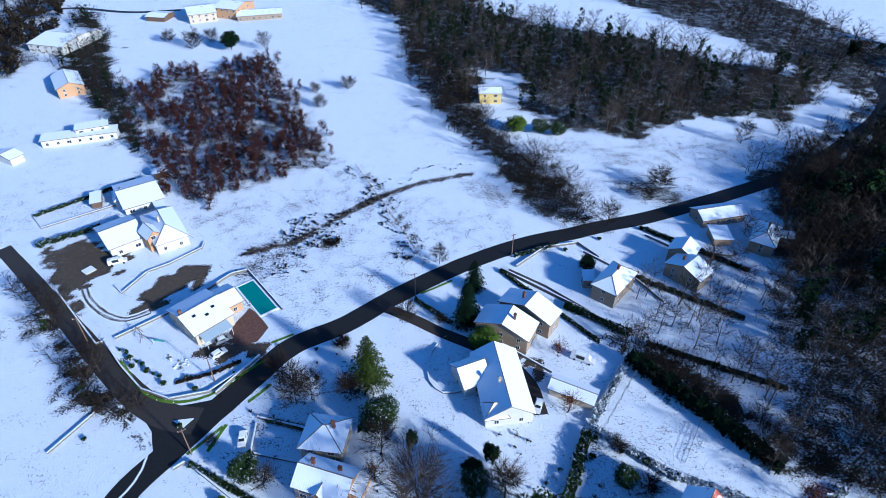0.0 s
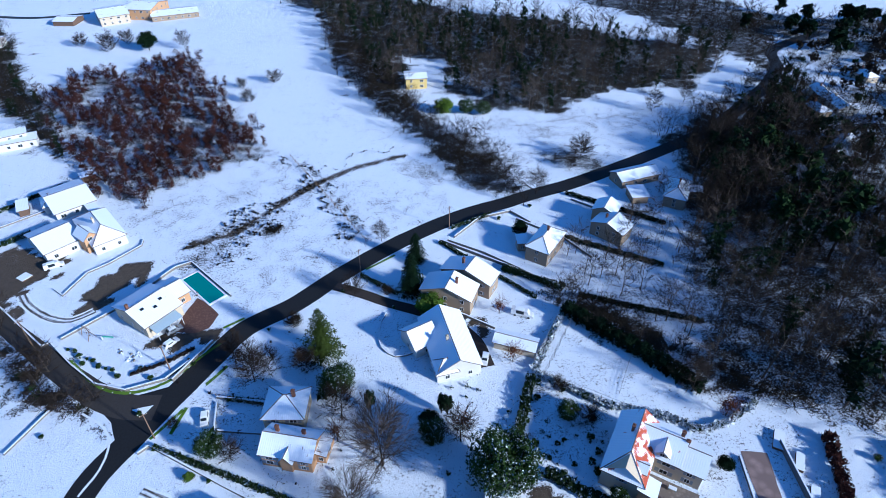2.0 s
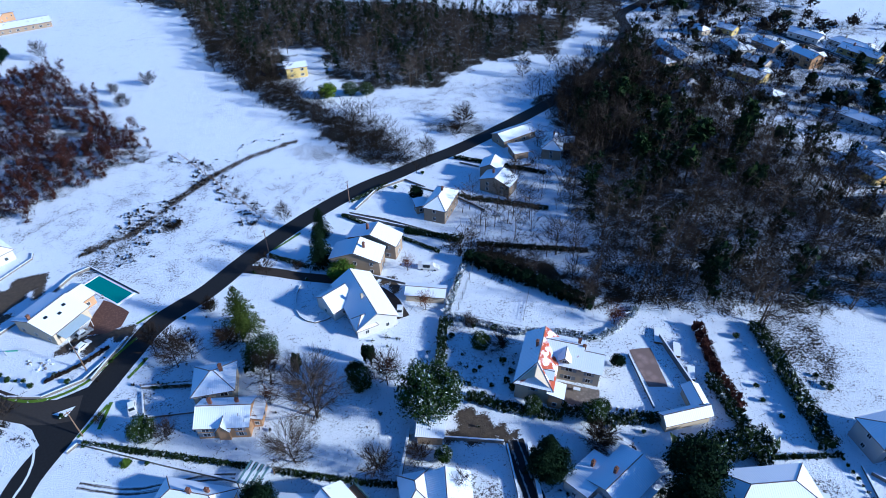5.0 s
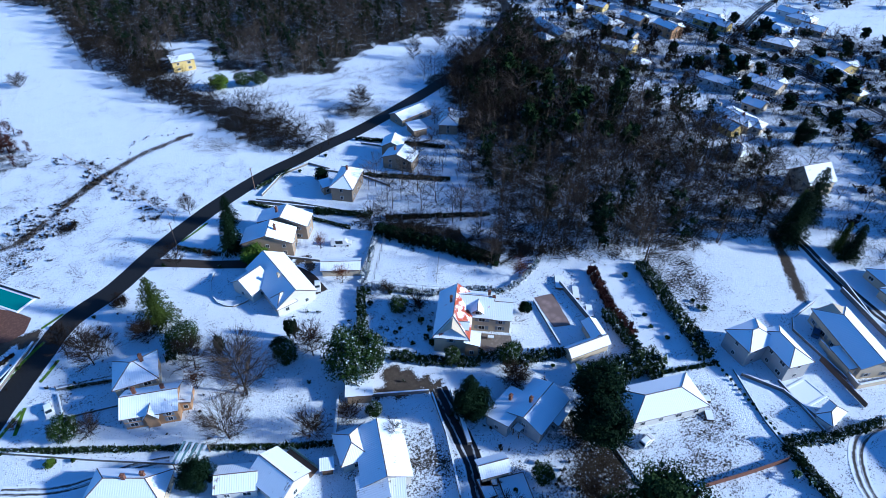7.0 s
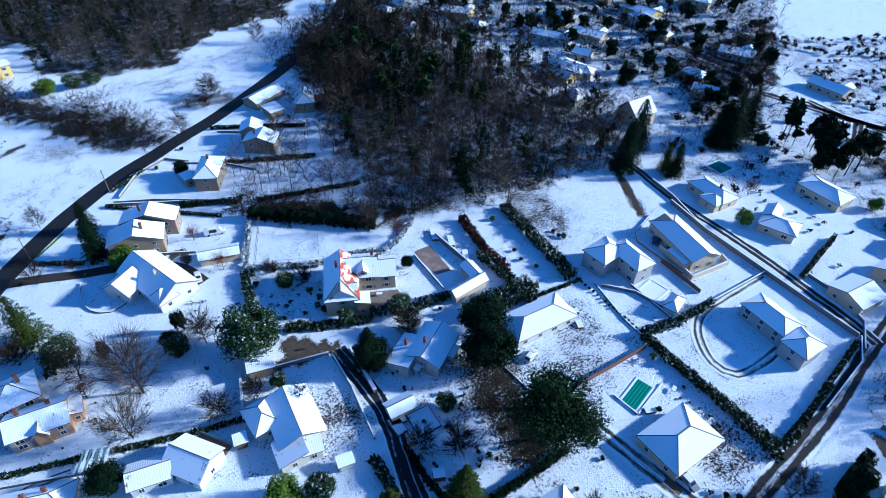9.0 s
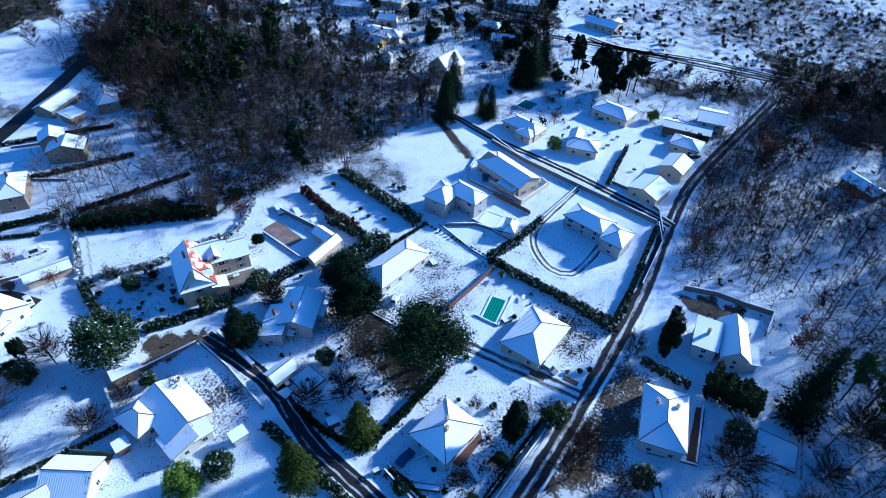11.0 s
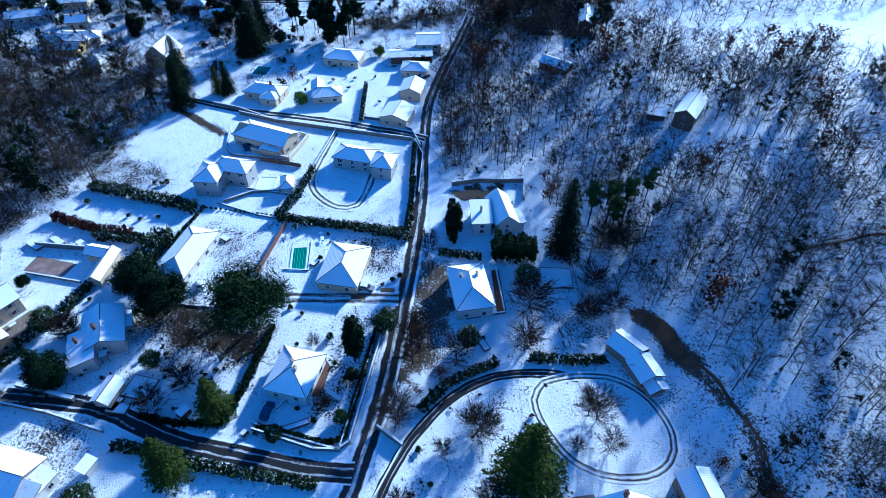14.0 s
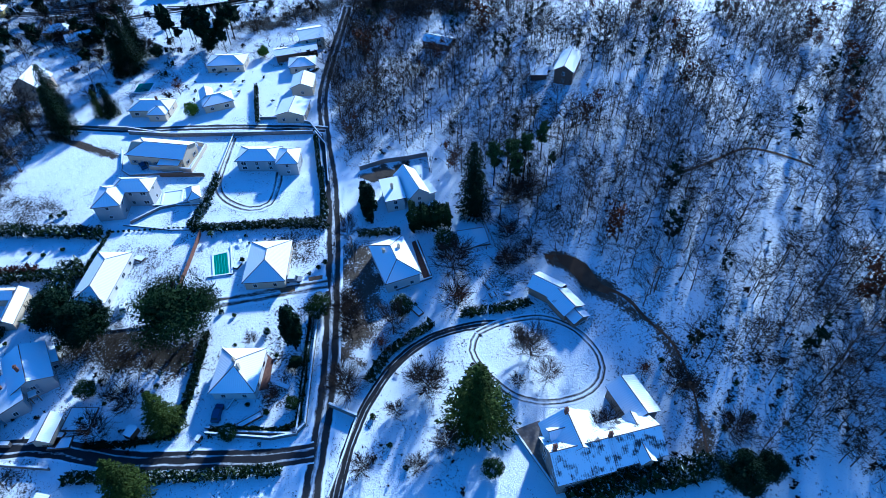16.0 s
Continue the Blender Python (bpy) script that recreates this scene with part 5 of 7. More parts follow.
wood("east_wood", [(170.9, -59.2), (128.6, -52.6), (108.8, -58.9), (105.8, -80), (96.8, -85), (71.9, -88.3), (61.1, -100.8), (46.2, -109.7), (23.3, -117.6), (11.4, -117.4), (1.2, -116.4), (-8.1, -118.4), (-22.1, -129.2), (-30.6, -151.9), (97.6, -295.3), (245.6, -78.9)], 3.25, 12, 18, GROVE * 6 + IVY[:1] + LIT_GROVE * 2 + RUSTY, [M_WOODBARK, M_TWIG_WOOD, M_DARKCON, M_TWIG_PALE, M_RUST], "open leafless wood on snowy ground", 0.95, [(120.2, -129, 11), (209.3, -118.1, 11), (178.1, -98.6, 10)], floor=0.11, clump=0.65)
wood("east_brush", [(61.1, -100.8), (46.2, -109.7), (23.3, -117.6), (11.4, -117.4), (1.2, -116.4), (-8.1, -118.4), (-22.1, -129.2), (-25.7, -138.4), (36.9, -186.5), (62.6, -137.9), (79.6, -114)], 6.5, 3.2, 19, THICKET, [M_BARK, M_TWIG], "low leafless brush between the trees", 0.7, floor=0)
wood("lane_side_brush", [(106.8, -51.9), (146.7, -51.9), (175.6, -56.9), (211.8, -66.5), (221, -80.4), (152.3, -73.5), (103.5, -59.5)], 3.2, 9.5, 20, DENSE, [M_WOODBARK, M_TWIG_WOOD], "leafless trees along the lane", 0.9, floor=0.15)
wood("valley_wood", [(209.9, -19.4), (216.1, -52.3), (211.8, -66.5), (234.4, -87.9), (232.5, -179.2), (269.2, -242.1), (277, -222.9), (259.1, -101.1), (233.4, -51.2), (221.2, -22.5)], 7, 11, 21, FAR_GROVE, [M_BARK, M_TWIG], "distant leafless wood in the valley", 0.9, floor=0.2)
wood("village_trees", [(215.5, 93.8), (227, 41), (209, 4.9), (226.9, -16.6), (215.2, -28.3), (194.8, 16), (172.5, 23.4), (159.6, 36.9), (167.9, 58.7), (182.7, 80.3)], 8, 8, 22, FAR_GROVE, [M_BARK, M_TWIG], "leafless garden trees among distant houses", 0.7, floor=0.1)
wood("far_village_trees", [(194.4, 247.2), (235.3, 225.1), (286.3, 184), (390.2, 83), (261.4, 27.8), (225.9, 26.1), (217.4, 47.9), (224.9, 72.1), (219, 110.9), (201.5, 146.9), (153.4, 172.5)], 7.5, 10, 23, FAR_GROVE + FAR_GROVE + FAR_PINES, [M_BARK, M_TWIG_WOOD, M_DARKCON], "leafless garden trees among distant houses", 0.75, floor=0.2, clump=0.5)
wood("gulley_wood", [(234.7, 65.1), (280.8, 67.4), (329.6, 57), (256.4, 25.6), (231, 32.8), (216.7, 42.9)], 6, 9, 24, FAR_GROVE, [M_BARK, M_TWIG], "dark leafless trees in a hollow", 0.9, floor=0.3)
wood("roadside_thicket", [(-127, 133.5), (-107.9, 112.4), (-92.4, 96.9), (-78.5, 82.1), (-67.2, 76.4), (-67.5, 81.5), (-77.6, 88.5), (-94.9, 104.4), (-112.8, 121.3)], 1.8, 6.0, 25, THICKET + THICKET + IVY[:1], [M_WOODBARK, M_TWIG, M_PINE], "dense leafless thicket along the side road", 0.95, floor=0.4)
wood("north_west_trees", [(-190.9, 282.3), (-233.8, 399), (-193.5, 343), (-168.2, 290.5), (-133.4, 237.9), (-110.4, 193.9), (-123.9, 207), (-163.9, 255.4)], 4.2, 9, 26, DENSE + FAR_GROVE + IVY, [M_BARK, M_TWIG_WOOD, M_DARKCON], "leafless trees behind the houses", 0.95, floor=0.35)
wood("corner_wood", [(-326.4, 423.4), (-258.5, 418.5), (-222.3, 342.2), (-208.8, 289.5), (-217.3, 254.2)], 6.0, 9, 74, FAR_GROVE + FAR_CLUMPS, [M_BARK, M_TWIG_WOOD], "dark leafless trees round distant houses", 0.9, floor=0.2)
wood("far_ridge_wood", [(-65.8, 432.1), (28.3, 435.3), (19.4, 407.1), (-30.9, 380.5), (-50.4, 398.4)], 7, 12, 27, FAR_GROVE, [M_BARK, M_TWIG], "distant dark leafless wood", 0.9, floor=0.3)
wood("far_ridge_wood", [(110.1, 430.7), (143.3, 374.1), (166.1, 342.9), (188, 283.9), (195.1, 244.8), (243, 326.1), (231.2, 413.8), (210, 456.7)], 7, 12, 28, FAR_GROVE, [M_BARK, M_TWIG], "distant dark leafless wood", 0.8, floor=0.3)
wood("heath_scrub", [(301.6, -6.2), (279.9, -57.7), (274, -110.9), (282.6, -147.3), (334.3, -143.4), (370.3, -69.8), (335.8, -14.2)], 5.5, 7, 31, FAR_GROVE, [M_BARK, M_TWIG_WOOD], "dark scrub on the far snowy heath", 0.9, floor=0.2, clump=0.6)
wood("heath_wood", [(277.9, -57.9), (279, -111.1), (277.4, -148.4), (234.7, -142.4), (232.9, -109.3), (234.1, -72.8)], 4.5, 9, 36, FAR_GROVE, [M_BARK, M_TWIG_WOOD], "dark leafless wood beyond the valley road", 0.95, floor=0.3)
wood("valley_hedge", [(222.4, -16.3), (230.2, -44.8), (236.7, -70.5), (227.4, -73.2), (215, -47.1), (210.9, -21.3)], 4, 9, 32, FAR_GROVE, [M_BARK, M_TWIG_WOOD], "leafless trees along the valley road", 0.95, floor=0.3)
wood("valley_east_wood", [(239.4, -70.3), (240.4, -109.6), (244.8, -133.5), (195.5, -120.2), (215.1, -78)], 4.5, 10, 33, FAR_GROVE + FAR_GROVE + FAR_PINES, [M_BARK, M_TWIG_WOOD, M_DARKCON], "dark leafless wood beyond the lane", 0.95, floor=0.3)
wood("village_pines", [(215.6, 11.1), (217.7, -3.1), (210.9, -21.3), (195.7, -18.2), (200.4, -3.3)], 4.6, 14, 34, PINES, [M_BARK, M_DARKCON], "row of dark pines behind the houses", 0.9, floor=0)
wood("gap_trees", [(256.3, 53.6), (261.1, 31.7), (205.5, 17.7), (202, 34.1), (228.5, 59.3)], 6, 10, 35, FAR_GROVE + FAR_PINES, [M_BARK, M_TWIG_WOOD, M_DARKCON], "mixed trees between distant gardens", 0.8, floor=0.2)
road("railway_road", [(251.1, 11.5), (247.7, -7.2), (253.3, -43.1), (250.8, -95.5), (245.4, -122.9)], 5, M_LANE, "distant straight snowy road", 0.04)
bare([(317.4, -31.9), (310.3, -97.1)], 40, 0.10, 0)
wood("pine_undergrowth", [(54.6, 20.1), (61.4, 8), (60, -13.4), (51.8, -14.9), (42.1, -7.9), (42.1, 2.6), (43.4, 18)], 1.7, 2.8, 41, THICKET, [M_BARK, M_TWIG], "brown leafless brush under the pines", 0.9, floor=0.10, clump=0.3)
wood("lane_verge_brush", [(81.9, -46.9), (84.8, -50.3), (67.1, -51.6), (52.8, -48.7), (40.4, -46.9), (25.4, -42.6), (24.6, -39.4), (44, -43.8)], 2.8, 4.0, 42, THICKET, [M_BARK, M_TWIG], "leafless brush on the verge of the lane", 0.75, floor=0.25)
wood("garden_brush", [(35.8, -60.6), (35.5, -67.8), (23.5, -66.1), (14.2, -60.1), (2.3, -63.9), (0.1, -58.9), (4.8, -54.5), (16.2, -52.3)], 3.4, 2.6, 43, THICKET, [M_BARK, M_TWIG], "low leafless brush on the snowy bank", 0.3, floor=0.08)
wood("orchard_brush", [(-17.8, 83.4), (-7.2, 80.5), (4.3, 75.5), (9.1, 72.3), (7.2, 62.8), (-3.3, 69), (-13.1, 73.4)], 4.5, 4.2, 44, THICKET, [M_BARK, M_TWIG], "leafless shrubs in the big garden", 0.5, floor=0.03)
wood("old_garden_brush", [(31.3, 76.8), (47.4, 65.4), (38.8, 50.1), (27.8, 52.2), (23.4, 58.7)], 3.6, 1.8, 45, THICKET, [M_BARK, M_TWIG], "snowy overgrown garden shrubs", 0.5, floor=0.06)
wood("open_field_brush", [(110.4, 51.8), (110.7, 34.5), (99.2, 21.1), (101.3, 43)], 4, 1.6, 46, THICKET, [M_BARK, M_TWIG], "low brush at the edge of the field", 0.6, floor=0.15)
wood("hillside_brush", [(54.1, -104.3), (43.1, -108.5), (34, -111.2), (38.8, -109.3), (24.4, -115.7), (10.8, -115.9), (-6.7, -113), (8.3, -107.8), (30.5, -105.8)], 6, 1.8, 47, THICKET, [M_BARK, M_TWIG], "low brush on the snowy bank", 0.5, floor=0.1)
wood("ridge_wood", [(273.5, -89.3), (289.4, -203.8), (296.8, -299.8), (221.7, -259.1), (205.1, -170.9), (218.2, -109.2)], 6.5, 10, 73, FAR_GROVE, [M_WOODBARK, M_TWIG_WOOD], "distant leafless wood on the ridge", 0.95, floor=0.1, clump=0.4)
wood("hamlet_hedges", [(169.4, 22.8), (192.3, -8), (200.9, -57.3), (164.6, -52.7), (142, -31.8), (151.6, -1.7)], 3.8, 1.5, 76, TUFTS, [M_BARK, M_HEDGE], "dark snowy bushes between the houses", 0.3, floor=0)
wood("village_outskirts", [(233.7, 312.6), (282.5, 325.7), (366.4, 305.6), (295.8, 203.4), (268, 202.6), (233.7, 225.9), (214.5, 264.8)], 6.5, 8, 77, FAR_GROVE * 3 + FAR_CLUMPS + FAR_EVERGREEN, [M_BARK, M_TWIG_WOOD, M_DARKCON], "dark trees and bushes on the village outskirts", 0.8, floor=0.15, clump=0.5)
wood("far_edge_trees", [(209, 242.4), (308.3, 203.2), (390.7, 143.9), (439.5, 127.6), (474.4, 144.6), (230.2, 271.2)], 9, 9, 78, FAR_GROVE + FAR_CLUMPS, [M_BARK, M_TWIG_WOOD], "distant dark trees beyond the village", 0.8, floor=0.15, clump=0.4)
wood("garden_tufts", [(35.5, 21.6), (46.9, 14.2), (48.6, -6.2), (28.4, -7), (24.1, 6.6)], 2.8, 1.1, 61, TUFTS, [M_BARK, M_TWIG_WOOD], "dark dead garden plants in the snow", 0.45, floor=0.04, clump=0.5)
wood("garden_tufts", [(32.9, 78.8), (49.2, 66.5), (36.6, 48.1), (21.1, 58.7)], 3.0, 1.1, 62, TUFTS, [M_BARK, M_HEDGE], "dark snowy plants of an overgrown garden", 0.55, floor=0.04, clump=0.4)
wood("garden_tufts", [(64.7, 34.5), (60.7, 26.1), (57.5, 8), (50.9, -10.5), (35.8, -8.9), (24.2, -7.4), (27.3, 9.2), (34.4, 26.7)], 2.8, 1.2, 63, TUFTS, [M_BARK, M_TWIG_WOOD], "dark dead garden plants in the snow", 0.3, floor=0.02, clump=0.5)
wood("garden_tufts", [(-50.8, 108.4), (-20.3, 100.6), (-14, 75.6), (-5.3, 49.6), (-23.4, 56.7), (-45.7, 70.7), (-51.9, 85.7)], 3.4, 1.0, 64, TUFTS, [M_BARK, M_TWIG_WOOD], "dark dead garden plants in the snow", 0.25, floor=0, clump=0.6)
wood("garden_tufts", [(20.8, 82.6), (31.3, 76.8), (39.4, 53.9), (25.3, 44.2), (11.5, 57.5), (4.3, 73.5)], 2.6, 1.1, 65, TUFTS, [M_BARK, M_HEDGE], "dark snowy garden plants", 0.35, floor=0.02, clump=0.5)
wood("garden_tufts", [(44.3, -10.8), (48.3, -39.2), (18.4, -34.1), (24.3, -11.8)], 2.6, 0.9, 66, TUFTS, [M_BARK, M_HEDGE], "small dark garden plants in the snow", 0.45, floor=0.04, clump=0.6)
wood("meadow_tufts", [(-58.5, 140), (-47, 155), (-24, 173.5), (-14, 174), (-28, 162), (-38, 149), (-41, 136), (-48.6, 127)], 1.3, 1.0, 81, TUFTS, [M_BARK, M_TWIG_WOOD], "dead grass tufts standing out of the snow", 0.55, floor=0, clump=0.5)
wood("meadow_tufts", [(-37, 149.5), (-33, 150), (-31, 146), (-35, 144.5)], 0.8, 1.3, 82, TUFTS, [M_BARK, M_TWIG_WOOD], "dark heap of dead weeds in the snowy meadow", 0.9, floor=0, clump=0)
wood("meadow_tufts", [(-35.6, 195), (-34.4, 195.4), (-5.1, 135.4), (-6.3, 135)], 0.7, 0.8, 83, TUFTS, [M_BARK, M_TWIG_WOOD], "thin line of dead grass across the snowy meadow", 0.9, floor=0, clump=0)
wood("meadow_tufts", [(-28, 180.5), (12, 198.5), (12.5, 197.5), (-27.5, 179.5)], 0.8, 0.7, 84, TUFTS, [M_BARK, M_TWIG_WOOD], "thin line of dead grass across the snowy meadow", 0.6, floor=0, clump=0)
wood("bank_tufts", [(32.4, -55.3), (35.1, -69.1), (26.7, -70.8), (2.1, -60.5), (4.8, -50.1), (10.8, -44.5)], 2.6, 1.2, 67, TUFTS, [M_BARK, M_TWIG_WOOD], "dark dead plants on the snowy bank", 0.35, floor=0.04, clump=0.5)
wood("bank_tufts", [(24.4, -115.7), (-1.7, -144.3), (-22.2, -129.1), (-12, -105.2), (4.1, -105.8)], 3.0, 1.5, 68, TUFTS, [M_BARK, M_TWIG_WOOD], "low dark brush on the snowy slope", 0.5, floor=0.08, clump=0.6)
wood("east_tufts", [(169.7, -63.4), (108.8, -58.9), (71.9, -88.3), (46.2, -109.7), (11.4, -117.4), (-20.6, -130.3), (-29.3, -153.2), (97.6, -295.3), (245.6, -78.9)], 6.5, 1.5, 69, TUFTS, [M_BARK, M_TWIG_WOOD], "low brush between the trees of the open wood", 0.7, floor=0, clump=0.5)
wood("village_gardens", [(194.4, 247.2), (235.3, 225.1), (286.3, 184), (390.2, 83), (209.6, 5.6), (193.6, 30.2), (215.7, 66.2), (214, 107), (201.5, 146.9), (157.5, 177.7)], 5.2, 6.5, 70, FAR_GROVE * 3 + FAR_CLUMPS + FAR_EVERGREEN[:1], [M_BARK, M_TWIG_WOOD, M_DARKCON], "dark hedges and bushes of distant gardens", 0.8, floor=0.1, clump=0.5)
wood("valley_scrub", [(304.3, 53.1), (407.4, -35.5), (447.8, -183.4), (287.3, -157.4), (237.6, -76.8), (235.7, -44), (236.2, -13), (259, 8.6)], 3.8, 3.2, 71, FAR_CLUMPS + FAR_CLUMPS + FAR_CLUMPS + FAR_EVERGREEN, [M_BARK, M_TWIG, M_DARKCON], "dark scrub scattered over the far snowy heath", 0.85, floor=0.15, clump=1.15)
wood("hamlet_gardens", [(233, 168), (249.9, 61.7), (251.5, -30.6), (216.5, -62.5), (179.5, -48.9), (186.6, -21.7), (156.4, 20.4), (176, 47.8), (202.2, 100.3), (198.1, 146.8)], 5.4, 4.5, 72, FAR_GROVE * 3 + FAR_CLUMPS + FAR_EVERGREEN[:1], [M_BARK, M_TWIG_WOOD, M_DARKCON], "dark hedges and bushes of distant gardens", 0.75, floor=0.12, clump=0.5)
# houses
h = house(-98.8, 145.7, 42, "long white-walled farm hall with a snow-covered roof and brick dormer")
wing(h, 0, 0, 10.2, 14.2, 0, "gable", 3.6, 2.2, "white", M_ROOF)
wing(h, 11.5, -5.2, 18.6, 9.2, 83, "hip", 3.6, 3.0, "white", M_ROOF, chimneys=[(-1, 1, 1.2)])
wing(h, 6.6, -8.4, 5.6, 4.2, -86, "gable", 5.0, 1.8, "orange", M_ROOF, windows=False)
window_at(h, 6.4, -11.25, 4.6, 4, 1.5, 1.0)
wing(h, 15.2, 7.5, 7.5, 2.6, 83, "lean", 2.5, 0.4, "white", M_ROOF, windows=False)
h = house(-103.3, 169.6, 35.6, "low white house with snow-covered crossing roofs")
wing(h, 0, 0, 12.1, 17.3, 0, "gable", 3, 2.2, "white", M_ROOF)
wing(h, -4.7, 1.4, 7.2, 5.1, 82.2, "hip", 3, 1.8, "white", M_ROOF)
h = house(-116.4, 166.7, 23.8, "small wooden garden shed with snow on its roof", "shed", "shed")
wing(h, 0, 0, 2.8, 6.3, 0, "lean", 2.2, 0.5, "brown", M_ROOF, windows=False)
h = house(-101.9, 184.6, 32.2, "small dark shed with snow on its roof", "shed", "shed")
wing(h, 0, 0, 4.5, 2.7, 0, "lean", 2.4, 0.5, "brown", M_ROOF, windows=False)
h = house(-62.5, 110.6, 48.6, "white house with roof windows and a glazed canopy beside a pool")
wing(h, 0, 0, 10.4, 13.4, 0, "gable", 4.0, 2.1, "cream", M_ROOF, chimneys=[(-4.6, 0.6, 1)])
for wx, wy in ((-2.5, -2.2), (0.2, -3.6), (2.6, -2.4)):
    part("roof_window", box(-0.45, 0.45, -0.35, 0.35, 0, 0.14, M_GLASS, 0.02), h, "", pose(wx, wy, 6.36 + 2.1 * (wy / 6.7), 17.5, 0, 0))
wing(h, 8.3, 1.2, 4.2, 8.6, -6.1, "gable", 3.2, 1.5, "orange", M_ROOF)
part("canopy", box(-4.4, 3.2, -1.5, 1.5, -0.04, 0.04, M_CANOPY), h, "pale glazed canopy", pose(0, -8.3, 3.2, 12, 0, 0))
for wx in (-4.1, -0.6, 2.9):
    part("canopy_post", box(wx - 0.06, wx + 0.06, -9.7, -9.58, 0, 2.9, M_FRAME), h)
h = house(22.6, 112.5, 54.4, "two-gabled tan house with snow-covered roofs")
wing(h, 0, 0, 5.8, 14.7, 0, "gable", 5.2, 2.6, "tan", M_ROOF, chimneys=[(0, 2, 1.3)], shutters=True)
wing(h, -8.4, 1.9, 6.8, 13.9, 8.4, "gable", 5, 2.6, "tan", M_ROOF, chimneys=[(0, -2, 1.3)])
h = house(13.6, 89.1, 98, "large white house with many snowy roof slopes")
wing(h, 0, 0, 18.5, 10.6, 0, "gable", 3.4, 3.2, "white", M_ROOF, chimneys=[(-2, 1, 1)])
wing(h, 3.8, 6.5, 6.3, 7.6, -73.5, "gable", 3.4, 2.8, "white", M_ROOF)
wing(h, -7.2, 2.9, 5, 4.2, -89.2, "hip", 3.2, 2.2, "white", M_ROOF)
h = house(-22.4, 64.3, -17.2, "house with two snow-dusted tiled roofs and a small porch gable")
wing(h, 0, 0, 10.8, 7.0, 0, "gable", 4.2, 2.2, "orange", M_ROOF_THIN, chimneys=[(-3, 1, 1.3), (2.5, 1.4, 1.0)], door=True, shutters=True)
wing(h, -4.6, 9.0, 8.6, 8.0, 10, "hip", 4.6, 2.4, "cream", M_ROOF_THIN, chimneys=[(2, 0, 1.2)], shutters=True)
wing(h, 0.2, -2.6, 2.8, 2.4, 88, "gable", 3.6, 1.6, "orange", M_ROOF_THIN, windows=False)
wing(h, 6.4, 1.6, 5.2, 2.0, 90, "lean", 2.9, 0.7, "orange", M_ROOF_THIN)
h = house(30.2, 87.9, -26.6, "long low outbuilding with a snow-covered roof", "outbuilding", "outbuilding")
wing(h, 0, 0, 10.1, 4.3, 0, "gable", 2.5, 0.9, "cream", M_ROOF, windows=False)
h = house(47.3, 124.3, 50.2, "hip-roofed house with snow on its roof")
wing(h, 0, 0, 12.3, 6.9, 0, "hip", 5.2, 2.4, "tan", M_ROOF, chimneys=[(1, 0, 1)])
wing(h, -1.9, 6.8, 2.7, 3.1, -50.2, "lean", 3, 0.8, "tan", M_ROOF)
h = house(69.8, 130.2, 41.8, "brown house with two stepped snowy roofs")
wing(h, 0, 0, 6.8, 10.5, 0, "gable", 4.5, 2, "tan", M_ROOF, chimneys=[(0, 2, 1)])
wing(h, 6.4, 5.4, 6.5, 7.0, 11.9, "gable", 5, 1.8, "tan", M_ROOF)
h = house(89.7, 161, 14.2, "long low house with a snow-covered roof")
wing(h, 0, 0, 15.4, 7.3, 0, "gable", 3, 1.6, "tan", M_ROOF)
h = house(86.1, 149.2, -1.8, "flat-roofed annexe covered in snow", "annexe", "annexe")
wing(h, 0, 0, 5.3, 6.4, 0, "lean", 2.6, 0.5, "tan", M_ROOF, windows=False)
h = house(99.1, 147.2, 57.1, "tan house with several snowy roofs beside the wood")
wing(h, 0, 0, 12.6, 6.8, 0, "hip", 4.2, 2, "tan", M_ROOF, chimneys=[(1, 0, 1)])
wing(h, 4.3, -5.2, 3.5, 4.1, -74.3, "gable", 3.4, 1.2, "tan", M_ROOF)
h = house(46.2, 53.7, 54, "orange-walled old house with snow melting off red tiles")
wing(h, 0, 0, 15.0, 8.0, 0, "half", 5.4, 3.0, "cream", M_ROOF_RED, chimneys=[(2, 1, 1.3)], shutters=True)
wing(h, 4.6, -4.6, 9.0, 8.6, -90.2, "gable", 5.2, 2.7, "cream", M_ROOF_RED, chimneys=[(3.6, 1.2, 1.2)], shutters=True)
wing(h, 4.1, -11.4, 4.8, 7.2, -90, "gable", 4.7, 2.2, "cream", M_ROOF_RED, chimneys=[(-2, 0.5, 1.2)], shutters=True)
for dx, dy in ((2.2, -5.6), (-4.2, -1.9)):
    wing(h, dx, dy, 3.4, 2.2, 0 if dx > 0 else -90, "gable", 6.5, 0.9, "cream", M_ROOF, windows=False)
window_at(h, 0.42, -5.6, 6.2, 90, 1.0, 0.8)
wing(h, -6.4, -5.0, 3.4, 3.0, 0, "lean", 4.0, 0.8, "orange", M_ROOF)
yard("sunny_terrace", [(47.6, 46.2), (49.6, 50.6), (57.5, 44.9), (55.6, 41.6), (50.5, 42.6)], M_PAVING, "tan stone terrace in front of the old house", 0.056)
for k in range(9):
    block("stone_pillar", 55.8 + 1.25 * k, 40.2 - 0.62 * k, -26, 0.35, 0.35, 1.1, M_GARDEN_WALL, "short stone pillar of a terrace balustrade", "pillar", True, "balustrade pillars")
h = house(70.1, 31.6, -5.6, "pool pavilion with a bent snow-covered roof", "pavilion", "pavilion")
wing(h, 0, 0, 10.4, 2.9, 0, "gable", 2.8, 1.2, "cream", M_ROOF, windows=False)
wing(h, 4.7, 3.9, 5.2, 3.3, 81.9, "gable", 2.8, 1, "cream", M_ROOF, windows=False)
